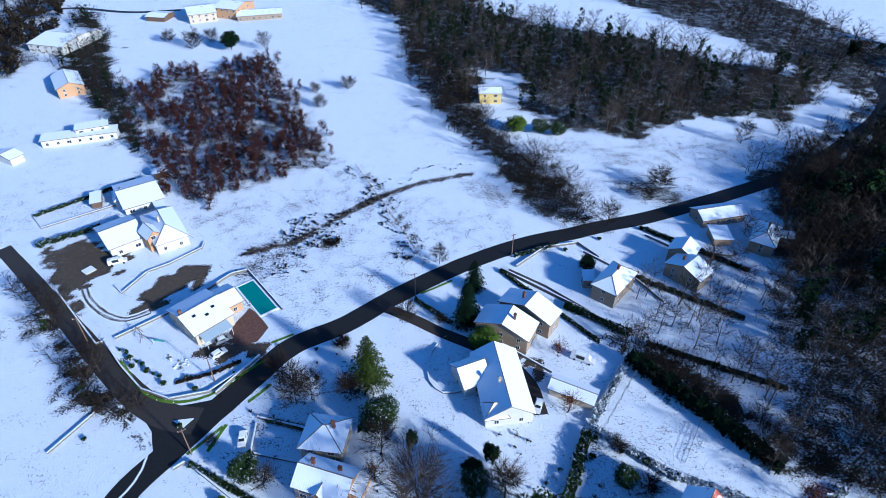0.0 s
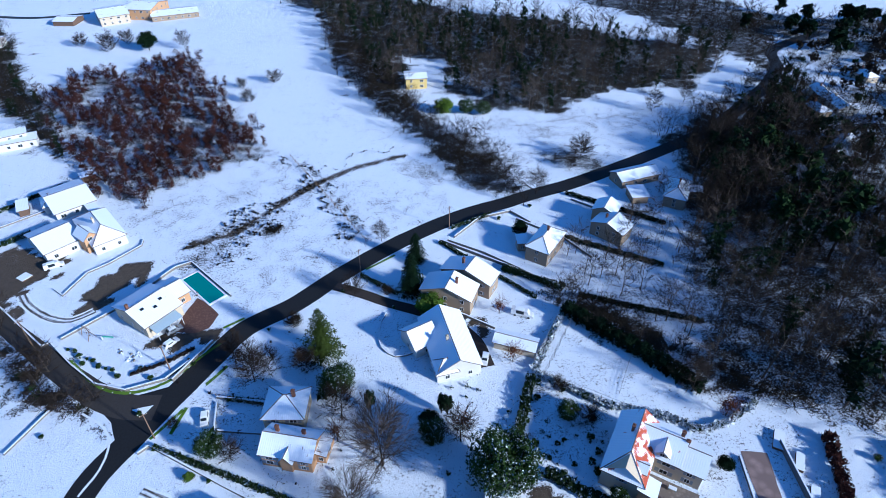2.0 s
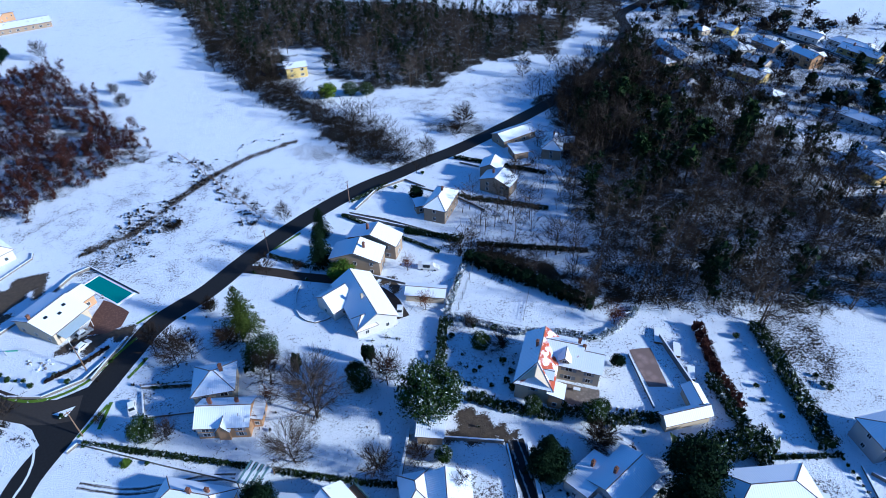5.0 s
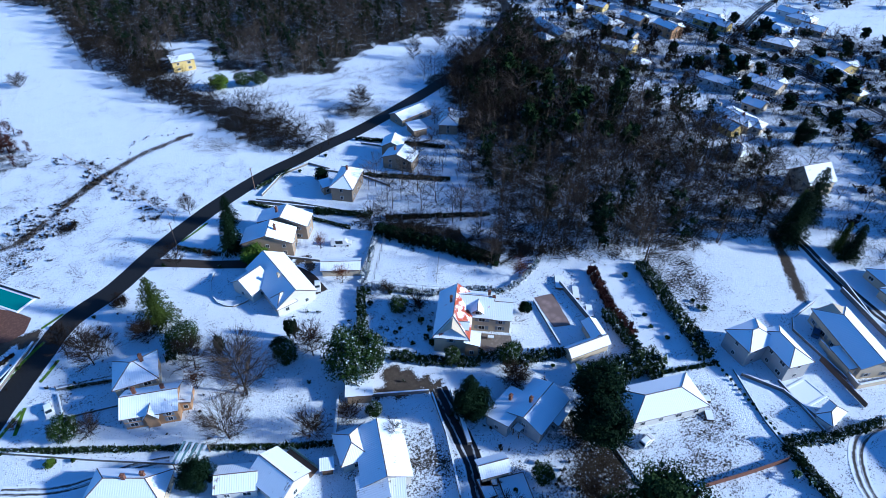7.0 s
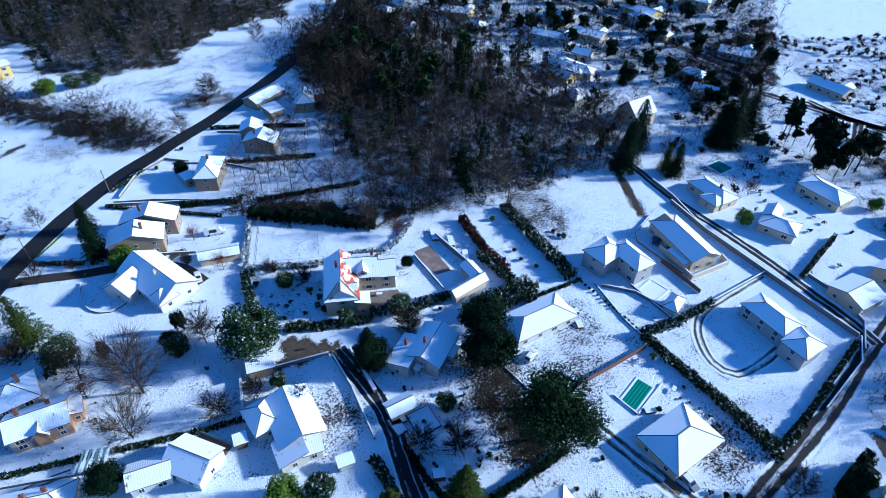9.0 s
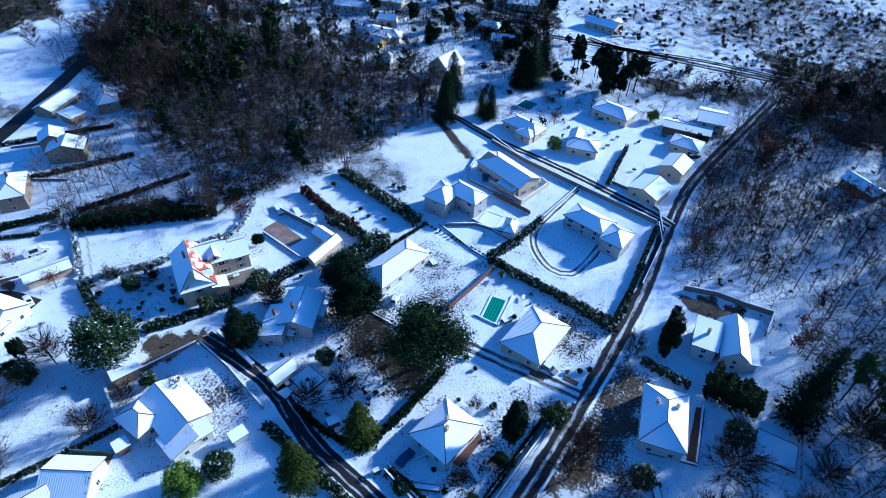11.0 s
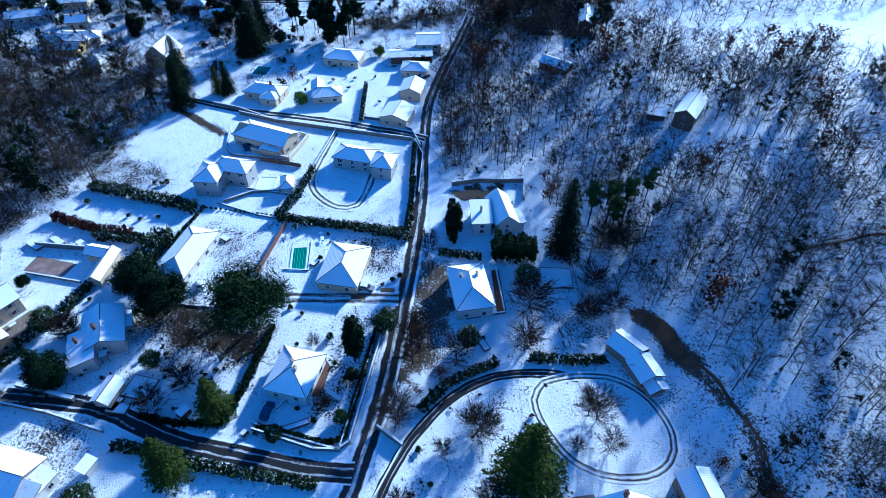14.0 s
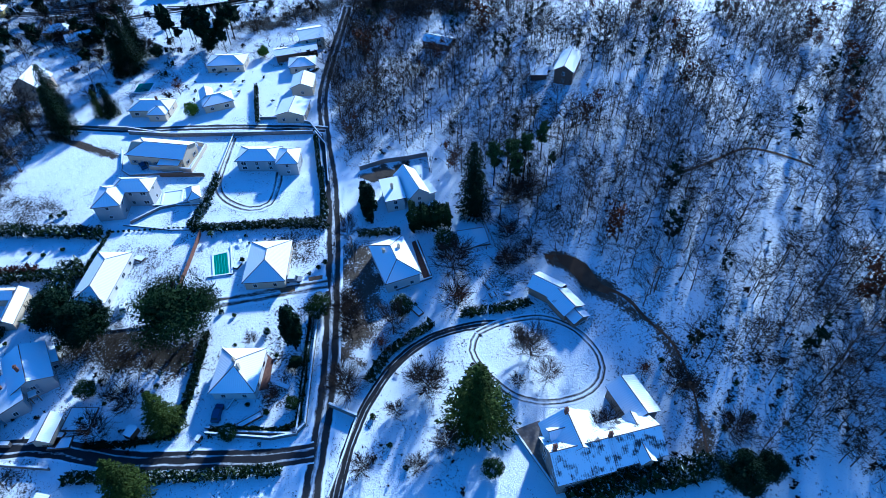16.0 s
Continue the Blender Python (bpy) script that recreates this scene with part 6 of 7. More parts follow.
h = house(48.7, 22.9, 20.8, "grey house with two snow-covered roof wings")
wing(h, 0, 0, 10.7, 8.2, 0, "gable", 4.2, 1.8, "grey", M_ROOF, chimneys=[(-1.2, 1.2, 1.2)], shutters=True)
wing(h, -3.9, 4.6, 9.0, 5.2, 180, "lean", 3.4, 1.3, "grey", M_ROOF, chimneys=[(-1.5, -0.8, 1)])
wing(h, 2.2, -4.6, 5.6, 1.6, 0, "lean", 3.0, 0.8, "grey", M_ROOF, door=True)
part("porch_roof", box(-1.1, 1.1, -0.8, 0.8, 0, 0.16, M_SNOWCAP, 0.03), h, "", pose(-6.0, 0.6, 2.6))
for py in (-0.1, 1.3):
    part("porch_post", box(-0.08, 0.08, -0.08, 0.08, 0, 2.6, M_WOOD), h, "", pose(-6.9, py, 0))
h = house(74.3, 12, -15, "long white bungalow with a snow-covered hipped roof")
wing(h, 0, 0, 17.2, 8.4, 0, "hip", 3, 1.9, "white", M_ROOF)
h = house(18.8, 49.1, -24.1, "brown garage with a sloping snowy roof", "garage", "garage")
wing(h, 0, 0, 5.2, 9.5, 0, "lean", 3, 1.2, "tan", M_ROOF_THIN, windows=False)
h = house(15.3, 29.6, 74.2, "white bungalow with ribbed snowy roofs and a hipped wing")
wing(h, 0, 0, 12.3, 9.2, 0, "gable", 3.2, 2, "white", M_ROOF_THIN)
wing(h, -7.0, 3.0, 5.4, 5.2, 180, "lean", 2.7, 1.5, "white", M_ROOF_THIN)
wing(h, 3.1, 5.8, 7.2, 5.4, 8.1, "hip", 3.2, 2, "white", M_ROOF)
wing(h, -7.9, -1.2, 3.3, 3.6, -97.2, "lean", 2.8, 0.6, "white", M_ROOF_THIN)
h = house(-29.6, 46.8, -29.5, "white bungalow with a wide snow-covered roof")
wing(h, 0, 0, 14.1, 6.3, 0, "hip", 3.2, 2.4, "cream", M_ROOF, chimneys=[(0, 0, 1), (3, 1, 1)])
h = house(-4.2, 35.1, 115, "bungalow with a ribbed snowy gable roof and a fenced terrace")
wing(h, 0, 0, 8.6, 7.4, 0, "gable", 3.4, 2, "white", M_ROOF_THIN)
wing(h, 6.0, 5.0, 7.4, 5.2, -137.6, "gable", 3, 1.4, "white", M_ROOF_THIN)
for k in range(5):
    part("terrace_panel", box(0.05, 1.55, -0.03, 0.03, 0, 1.2, M_SLAT), h, "grey-green terrace screen", pose(-3.9 + 1.6 * k, -6.4, 0))
part("terrace_deck", box(-4.0, 4.0, -6.3, -3.8, 0.1, 0.24, M_WOOD), h)
h = house(4.8, 33, -20.3, "tiny garden hut with snow on its roof", "hut", "hut")
wing(h, 0, 0, 2, 1.8, 0, "lean", 2.2, 0.4, "brown", M_ROOF, windows=False)
h = house(33.3, 16.7, -13.6, "small white garden shed with a rounded snowy roof", "shed", "shed")
wing(h, 0, 0, 5.5, 3.6, 0, "gable", 2.4, 1, "cream", M_ROOF, windows=False)
h = house(17.1, 14.5, -21.5, "small white bungalow shed with a snowy roof", "shed", "shed")
wing(h, 0, 0, 2.6, 1.6, 0, "lean", 2.3, 0.5, "white", M_ROOF, windows=False)
h = house(104.7, 13.2, -6.5, "two-storey white house with a hipped snowy roof")
wing(h, 0, 0, 8.9, 7.1, 0, "hip", 5.6, 1.9, "grey", M_ROOF)
wing(h, 4.2, -5.4, 11, 6.1, 82.5, "hip", 5.6, 1.9, "grey", M_ROOF)
h = house(103.7, -8.8, 7.1, "small white pool house with a hipped snowy roof", "garden house", "garden_house")
wing(h, 0, 0, 5.5, 3.1, 0, "hip", 2.6, 1.2, "white", M_ROOF, windows=False)
h = house(127.4, 1.7, -113.6, "long cream house with a snow-covered roof above a terrace")
wing(h, 0, 0, 18.8, 8.7, 0, "half", 4.1, 1.9, "cream", M_ROOF, shutters=True)
wing(h, 5.2, -4.1, 6, 4.6, 4.1, "lean", 2.9, 0.4, "cream", M_ROOF, windows=False)
h = house(115.6, -28.3, -105.9, "white villa with hipped snowy roofs and a covered porch")
wing(h, 0, 0, 12.2, 6.9, 0, "hip", 4.2, 1.6, "grey", M_ROOF)
wing(h, 9.8, -1.8, 7.5, 6.1, 93.5, "hip", 4.8, 1.8, "grey", M_ROOF)
h = house(69, -29.2, -10.7, "bungalow with a broad hipped snowy roof beside a covered pool")
wing(h, 0, 0, 13.8, 9.9, 0, "hip", 3, 2.3, "cream", M_ROOF)
h = house(36.9, -21.8, -14.5, "square bungalow with a pyramid snowy roof")
wing(h, 0, 0, 10.6, 9.1, 0, "hip", 3.2, 2.6, "white", M_ROOF, chimneys=[(-1, -1, 1.1), (0.6, 0.3, 0.8)])
h = house(60.1, -60.5, 8.0, "white bungalow with a striped snowy hipped roof")
wing(h, 0, 0, 13.8, 8.5, 0, "hip", 4, 2.2, "white", M_ROOF, chimneys=[(2, -2, 1), (2, 2, 1)])
h = house(86.5, -64.9, -88.1, "white villa with two sloping snowy roofs")
wing(h, 0, 0, 5, 8.2, 0, "lean", 4.4, 1, "white", M_ROOF, chimneys=[(0, 0, 1)])
wing(h, 6, 1.6, 11.6, 5.9, 98.2, "gable", 4.2, 2.6, "white", M_ROOF)
wing(h, 10.3, -0.4, 2, 4.8, 12.1, "lean", 3, 0.6, "white", M_ROOF, windows=False)
h = house(42.5, -94.6, -140.6, "long bent barn with stepped snow-covered roofs", "barn", "barn")
wing(h, 0, 0, 6.6, 5.2, 0, "gable", 3.0, 1.4, "tan", M_ROOF, windows=False)
wing(h, 6.2, -1.7, 5.6, 5.4, -22.4, "gable", 2.8, 1.4, "tan", M_ROOF_THIN, windows=False)
wing(h, 10.2, -3.3, 2.4, 4.0, -22.4, "gable", 2.2, 0.9, "tan", M_ROOF, windows=False)
window_at(h, 11.9, -3.95, 1.4, 67, 1.8, 0.8)
part("gutter_wall", box(-3.2, 3.4, -0.15, 0.15, 0, 2.4, M_GARDEN_WALL), h, "", pose(0.4, 3.3, 0))
h = house(126.9, -133.6, -34.6, "wooden forest cabin with a snow-covered roof", "cabin", "cabin")
wing(h, 0, 0, 13.7, 6.1, 0, "gable", 5, 1.8, "brown", M_ROOF)
h = house(131.3, -125.1, -108.4, "low wooden shed beside the forest cabin", "shed", "shed")
wing(h, 0, 0, 5.1, 5.8, 0, "lean", 2.2, 0.5, "brown", M_ROOF, windows=False)
h = house(212.6, -118.2, -13.6, "distant cabin among leafless trees", "cabin", "cabin")
wing(h, 0, 0, 16.7, 5.1, 0, "gable", 4.2, 1.6, "brown", M_ROOF)
h = house(174.6, -100.0, -128.3, "low wooden lodge among leafless trees", "cabin", "cabin")
wing(h, 0, 0, 11.2, 6.5, 0, "gable", 3, 1.2, "brown", M_ROOF)
h = house(183.6, 51.5, -13, "tall white gabled house with a steep snowy roof")
wing(h, 0, 0, 10.1, 9.8, 0, "gable", 5.2, 4.2, "cream", M_ROOF)
h = house(157.9, 7.6, -105, "distant white house with a snow-covered roof")
wing(h, 0, 0, 13.8, 7.1, 0, "hip", 3, 1.6, "cream", M_ROOF, chimneys=[(2, 0.5, 1)])
wing(h, 3.6, -3.6, 5.4, 6.0, 90, "hip", 2.9, 1.4, "cream", M_ROOF)
h = house(155.7, -14.5, -81.6, "distant white house with a snow-covered roof")
wing(h, 0, 0, 10, 7.2, 0, "hip", 3, 1.5, "cream", M_ROOF)
wing(h, -3.2, 4.8, 6.4, 4.0, 90, "gable", 3, 1.2, "cream", M_ROOF, windows=False)
h = house(184, -17.8, -102.9, "distant white house with a snow-covered roof")
wing(h, 0, 0, 13.9, 8.6, 0, "hip", 3.2, 1.6, "cream", M_ROOF)
h = house(193.8, -50.9, -85.4, "distant white house with a snow-covered roof")
wing(h, 0, 0, 9.1, 10.8, 0, "gable", 5, 1.6, "cream", M_ROOF)
h = house(174.4, -45.8, -96, "distant white house with a snow-covered roof")
wing(h, 0, 0, 9.6, 7.4, 0, "hip", 3, 1.4, "cream", M_ROOF)
h = house(158, -45, -11.7, "distant white house with a snow-covered roof")
wing(h, 0, 0, 8.9, 7.5, 0, "gable", 3.6, 1.6, "cream", M_ROOF)
h = house(141.4, -40.2, -17.2, "distant white house with a snow-covered roof")
wing(h, 0, 0, 9.4, 9.3, 0, "gable", 3.2, 1.5, "cream", M_ROOF)
h = house(202.3, 94.8, -91.4, "distant white house with a snow-covered roof")
wing(h, 0, 0, 15.6, 9.3, 0, "hip", 3, 1.4, "cream", M_ROOF)
h = house(222.7, -91.5, -90.6, "distant white house with a snow-covered roof")
wing(h, 0, 0, 9.1, 7.2, 0, "gable", 3, 1.4, "cream", M_ROOF)
h = house(185.4, -44.1, -87.3, "open carport with a long snowy roof", "carport", "carport")
wing(h, 0, 0, 16, 6.6, 0, "gable", 3, 0.8, "brown", M_ROOF, windows=False)
h = house(0.1, -84.2, -90, "stone farmhouse with long snowy roofs, dormers and a cross wing")
wing(h, 0, 0, 10.6, 9.0, 0, "gable", 5.0, 3.0, "stone", M_ROOF_SLATE, chimneys=[(-4.6, 0.4, 1.3)], shutters=True)
wing(h, 11.0, 0.3, 10.4, 8.4, 0, "gable", 4.4, 2.7, "stone", M_ROOF_SLATE, chimneys=[(-4.4, 0.3, 1.2)], shutters=True)
wing(h, 0.4, 3.4, 7.4, 9.8, 90, "gable", 5.3, 3.2, "stone", M_ROOF, chimneys=[(3.2, 0.3, 1.2)])
wing(h, -2.6, 4.2, 2.4, 1.8, 0, "gable", 6.6, 0.9, "cream", M_ROOF, windows=False)
wing(h, 12.2, -3.4, 2.6, 2.4, 90, "gable", 5.0, 1.0, "stone", M_ROOF, windows=False)
wing(h, 13.0, 3.2, 2.6, 2.2, 90, "gable", 5.0, 1.0, "stone", M_ROOF, windows=False)
h = house(8.6, -100.0, 8.1, "grey stone outbuilding with a snow-covered roof", "outbuilding", "outbuilding")
wing(h, 0, 0, 8.3, 6.2, 0, "gable", 4, 1.4, "stone", M_ROOF, windows=False)
h = house(-150.2, 375.8, 25.7, "distant cream farmhouse with snowy roofs")
wing(h, 0, 0, 16, 22.1, 0, "gable", 5, 2, "cream", M_ROOF_THIN)
wing(h, 20.1, -1.4, 15.7, 20.9, -40.7, "gable", 6, 2, "orange", M_ROOF_THIN)
wing(h, 32.9, -12.9, 26.4, 14.3, -9.3, "gable", 3, 1.4, "tan", M_ROOF_THIN)
h = house(-174.2, 372.5, -8.5, "small stable with a snow-covered roof", "stable", "stable")
wing(h, 0, 0, 11.9, 12.1, 0, "gable", 2.6, 1, "brown", M_ROOF, windows=False)
h = house(-206.8, 324.5, -12.8, "white two-storey house with a snowy roof and balcony")
wing(h, 0, 0, 20.8, 30.4, 0, "gable", 4.4, 2, "white", M_ROOF)
h = house(-174.1, 262.7, 124.4, "orange-walled house with a snow-covered gable roof")
wing(h, 0, 0, 19.2, 11, 0, "gable", 4.4, 2.2, "orange", M_ROOF)
h = house(-143.9, 212.2, 19.2, "long modern white house with flat snowy roofs")
wing(h, 0, 0, 26.8, 5.9, 0, "lean", 3, 0.3, "white", M_ROOF)
wing(h, 4.4, 2.8, 11.5, 5.1, 5.6, "lean", 4.6, 0.3, "white", M_ROOF)
h = house(-162.4, 195.4, 63.4, "white garage with a snowy roof", "garage", "garage")
wing(h, 0, 0, 4.9, 9.5, 0, "gable", 2.8, 1, "white", M_ROOF, windows=False)
h = house(20.4, 255.3, 1.1, "yellow house at the edge of the wood with a snowy roof")
wing(h, 0, 0, 9.6, 9.4, 0, "gable", 5, 1, "yellow", M_ROOF)
VILLAGE = [  # x, y, turn, length, width, roof, wall, eave
    (200.5, 218.8, 78, 12.1, 6.5, "gable", "cream", 3.0),
    (200.1, 207.1, 84, 13.8, 6.8, "gable", "white", 3.0),
    (188.1, 204.0, 96, 10.1, 6.5, "hip", "tan", 3.0),
    (176.0, 171.6, 35, 17.0, 6.5, "gable", "cream", 3.0),
    (233.9, 208.5, 79, 16.3, 8.1, "hip", "white", 3.0),
    (215.1, 177.1, 112, 15.4, 8.8, "gable", "yellow", 3.0),
    (229.3, 187.9, 105, 12.0, 6.5, "gable", "cream", 3.0),
    (208.0, 157.7, 96, 11.4, 7.7, "hip", "white", 3.0),
    (251.1, 204.8, 96, 13.7, 6.5, "gable", "tan", 3.0),
    (252.2, 181.6, 91, 13.1, 6.5, "gable", "orange", 5.2),
    (289.5, 187.9, 98, 22, 7.9, "hip", "white", 3.0),
    (284.4, 178.8, 101, 19.4, 6.5, "gable", "yellow", 3.0),
    (249.8, 137.0, 81, 16.2, 7.4, "hip", "cream", 3.0),
    (224.5, 122.3, 106, 19.1, 6.8, "gable", "white", 3.0),
    (240.4, 111.8, 100, 14.6, 8.4, "gable", "cream", 3.0),
    (218.3, 99.9, 99, 7.6, 6.5, "gable", "cream", 3.0),
    (199.9, 100.5, 85, 11.1, 6.5, "gable", "white", 3.0),
    (192.7, 92.3, 88, 9.1, 6.5, "gable", "yellow", 3.0),
    (202.1, 90.4, 107, 12.1, 6.5, "hip", "cream", 3.0),
    (180.4, 77.1, 74, 9.0, 6.5, "hip", "white", 3.0),
    (290.2, 141.0, 110, 14.9, 9.0, "hip", "tan", 3.0),
    (333.7, 159.3, 96, 14.3, 7.4, "hip", "cream", 3.0),
    (305.3, 157.6, 90, 18.1, 7.8, "hip", "white", 3.0),
    (288.9, 111.5, 83, 17.2, 9.5, "gable", "yellow", 3.0),
    (270.1, 89.8, 94, 7.3, 6.5, "gable", "cream", 3.0),
    (338.7, 170.0, 98, 12.9, 6.5, "gable", "white", 3.0),
    (324.0, 145.8, 106, 12.1, 6.5, "gable", "tan", 3.0),
    (234.1, 236.1, 98, 10.1, 6.5, "hip", "cream", 3.0),
    (279.4, 207.8, 106, 16.1, 6.5, "gable", "white", 3.0),
    (248.7, 230.9, 108, 9.5, 6.5, "gable", "yellow", 3.0),
    (321.0, 98.0, 99, 16, 9, "hip", "cream", 5.2),
    (272.0, 51.8, 105, 15, 9, "gable", "white", 3.0),
    (235.9, 53.5, 81, 11, 8, "hip", "tan", 3.0),
    (224.4, 43.2, 106, 10, 8, "gable", "cream", 3.0),
    (278.7, 104.6, 72, 13, 9, "gable", "white", 3.0),
    (266.8, 86.9, 86, 8, 6.5, "hip", "yellow", 3.0),
    (266.0, 8.9, 81, 15, 8, "gable", "cream", 3.0),
]
for vx, vy, vt, vl, vw, vk, vc, ve in VILLAGE:
    h = house(vx, vy, vt, "distant %s-walled village house with a snow-covered %s roof" % (vc, {"hip": "hipped", "gable": "gabled"}[vk]))
    wing(h, 0, 0, vl, vw, 0, vk, ve, 1.7, vc, M_ROOF, chimneys=[(vl * 0.2, 0.4, 1)])
    if vl > 13:
        wing(h, -vl * 0.28, -vw * 0.5, vw * 0.8, vw * 0.62, 90, vk, ve - 0.1, 1.3, vc, M_ROOF, windows=False)
# trees and bushes
plant("dark", 6.4, 111.4, 14, 1.05)
plant("dark", 8.7, 124.8, 10.5, 1.05)
plant("cedar", -16.9, 91.1, 16, 0.95)
plant("bright", 10.6, 103.4, 6.3, 1.33)
plant("bare", -1, 135.8, 7.6)
plant("bare", -9, 111.2, 8.7)
plant("shrub", -24.8, 102.9, 3.4)
plant("bare", -32.9, 84.9, 11.0)
plant("shrub", -21.1, 87.5, 5.3)
plant("round", -12.4, 80.6, 7.6, 1.02)
plant("shrub", -0.4, 111.3, 2.8)
plant("bare", -33.5, 87.4, 10.6)
plant("bare", -29.9, 86.4, 9.1)
plant("bare", -38.1, 91, 9.8)
plant("shrub", -22.1, 88.6, 4.7)
plant("shrub", -24.9, 102, 4)
plant("round", -13.9, 79.5, 7, 1.22)
plant("bare", -12.8, 72, 11.0)
plant("rust", -13.4, 66.2, 6.8)
plant("pale", -4.1, 59.3, 18)
plant("column", -6.1, 73.1, 8.2)
plant("column", 9.5, 70.6, 7.5, 0.8)
plant("column", 10.7, 69.9, 8.2, 0.8)
plant("bare", 12.7, 62.6, 11.0)
plant("rust", 13.6, 65.2, 6.8)
plant("round", 19.3, 52.1, 15.1, 1.02)
plant("round", 6.8, 63.9, 6.8, 1.02)
plant("darkround", 6.5, 67.1, 5.0, 1.22)
plant("shrub", 5.1, 42.2, 6.4)
plant("pale", -10.2, 50, 11.8)
plant("shrub", -35.5, 65.3, 4.7)
plant("bright", -43, 60.9, 2.2, 1.02)
plant("shrub", -48.8, 74, 2.5)
plant("darkround", -17.8, 41.8, 8.8, 1.02)
plant("round", -39.4, 66.4, 6.5, 1.02)
plant("rust", 28.4, 83.5, 6.6)
plant("rust", 28.5, 100.1, 5.7)
plant("shrub", 37.2, 73.5, 3.8)
plant("round", 36.8, 66, 5.4, 1.02)
plant("shrub", 40.9, 64.2, 5.1)
plant("rust", 72, 62, 6.8, 1.1)
plant("darkround", 65, 49.6, 4.3, 1.02)
plant("round", 54.7, 39.6, 4.3, 1.02)
plant("darkround", 36.8, 30, 9.4, 1.12)
plant("shrub", 49.5, 32.1, 5.7)
plant("round", 40.6, 45, 4.7, 1.02)
plant("round", 18.3, 40.4, 4.0, 1.02)
plant("shrub", 13.6, 41.9, 4.7)
plant("bare", 19.3, 33.4, 6.4)
plant("umbrella", 51.1, -9.7, 16.2, 1.14)
plant("darkround", 56.3, 11.8, 13.0, 1.17)
plant("darkround", 62.1, 18.5, 13.0, 1.12)
plant("dark", 36.5, 30.9, 13)
plant("conifer", 28.8, -6.8, 13.5, 1.2)
plant("conifer", 15.8, -1.2, 14.5, 1.25)
plant("round", 51.6, 38.5, 6.1, 1.02)
plant("shrub", 49.9, 32.3, 6.0)
plant("bright", 4.4, 16, 7.7, 1.02)
plant("round", 9.9, 12.7, 6.8, 1.02)
plant("shrub", 29.9, 6.9, 6.2)
plant("shrub", 36, 1.4, 7)
plant("round", 40.8, 10.2, 5.0, 1.02)
plant("shrub", 47.3, 3.1, 3.6)
plant("column", 42.3, -34.4, 16, 0.9)
plant("round", 51.5, -40.8, 5.6, 1.02)
plant("bare", 46.9, -47.9, 11.0)
plant("shrub", 29.9, -28.1, 3.6)
plant("darkround", 36.6, -34, 4.0, 1.02)
plant("column", 41.7, -33.9, 15, 0.95)
plant("round", 50, -40.2, 6.3, 1.02)
plant("shrub", 35.8, -32.7, 2.5)
plant("shrub", 30.8, -28.6, 2.0)
plant("round", 26.6, -32.3, 3.4, 1.02)
plant("round", 23, -19.3, 4.0, 1.02)
plant("round", 47.8, -27.7, 2, 1.02)
plant("shrub", 46.2, -24.2, 3)
plant("dark", 75.3, -85.8, 25, 0.75)
plant("pine", 85.8, -94.9, 17)
plant("pine", 85.9, -99.9, 17)
plant("pine", 80.3, -99.6, 15.5)
plant("pine", 89.3, -110.4, 14.8)
plant("pine", 81.6, -110.7, 8.8)
plant("pine", 86.2, -104.3, 15.5)
plant("shrub", 76.8, -97.7, 7.6, 1.1)
plant("shrub", 77.5, -100.9, 7.6, 1.1)
plant("round", 64, -75, 6.7, 1.02)
plant("shrub", 55.7, -74.4, 8.7, 1.2)
plant("column", 79.2, -57.4, 15.8)
plant("rust", 44.5, -73.2, 6.8, 1.2)
plant("bare", 43.6, -72.1, 11.0)
plant("round", 45.5, -59.3, 5.9, 1.02)
plant("bare", 39.9, -56.3, 11.0)
plant("rust", 35.8, -52.9, 6.8)
plant("bare", 25.7, -44.3, 11.0)
plant("bare", 40.4, -46.9, 11.0)
plant("bare", 74.4, -50, 9.3)
plant("shrub", 52.8, -87.6, 5.3)
plant("shrub", 62.9, -91.5, 7)
plant("bare", 25.9, -60.1, 6.5)
plant("bare", 24.3, -62.9, 6.0)
plant("conifer", 13, -68.7, 22, 1.3)
plant("round", 2.5, -68.7, 4.7, 1.02)
plant("shrub", 23.4, -61, 8)
plant("shrub", 10.1, -61.4, 5.2)
plant("shrub", 9.2, -44.3, 4.6)
plant("shrub", 19.4, -52.9, 3.6)
plant("bare", 27.2, -83.4, 8.7)
plant("pale", 26, -85, 10.2)
plant("pale", 19.4, -86, 6.8)
plant("shrub", 19.9, -79.6, 3)
plant("rust", 14.6, -105.7, 5.5)
plant("bare", 5.3, -93.7, 7.4)
plant("bare", 5.5, -90.7, 6.6)
plant("shrub", 9.0, -110.2, 6.2)
plant("shrub", -3.2, -114.4, 6.4)
plant("darkround", -11.8, -110.5, 9.7, 1.02)
plant("darkround", -11.7, -115.8, 7, 1.02)
plant("shrub", 53.8, -88.9, 6.8)
plant("shrub", 55.3, -94.8, 6.2)
plant("bare", 44.7, -46.1, 10.4)
plant("bare", 26.4, -44.4, 11.0)
plant("shrub", 6.9, -55, 4.2)
plant("darkround", -115.2, 318.5, 10.3, 1.33)
plant("shrub", -152.9, 329.4, 6.6)
plant("shrub", -135.8, 320.6, 8.9)
plant("shrub", -129.5, 330.1, 7)
plant("bare", -96.5, 317.2, 11.0)
plant("shrub", -45, 265.9, 6.0)
plant("shrub", -54.6, 245.4, 5.5)
plant("shrub", -59.8, 260.9, 4.7)
plant("shrub", 75.9, 179.1, 7.6, 1.2)
plant("shrub", 69.9, 171.6, 4.9)
plant("bare", 53, 156.2, 11.0)
plant("bare", 118.6, 214, 11.0)
plant("bare", 136.8, 221.8, 10.4)
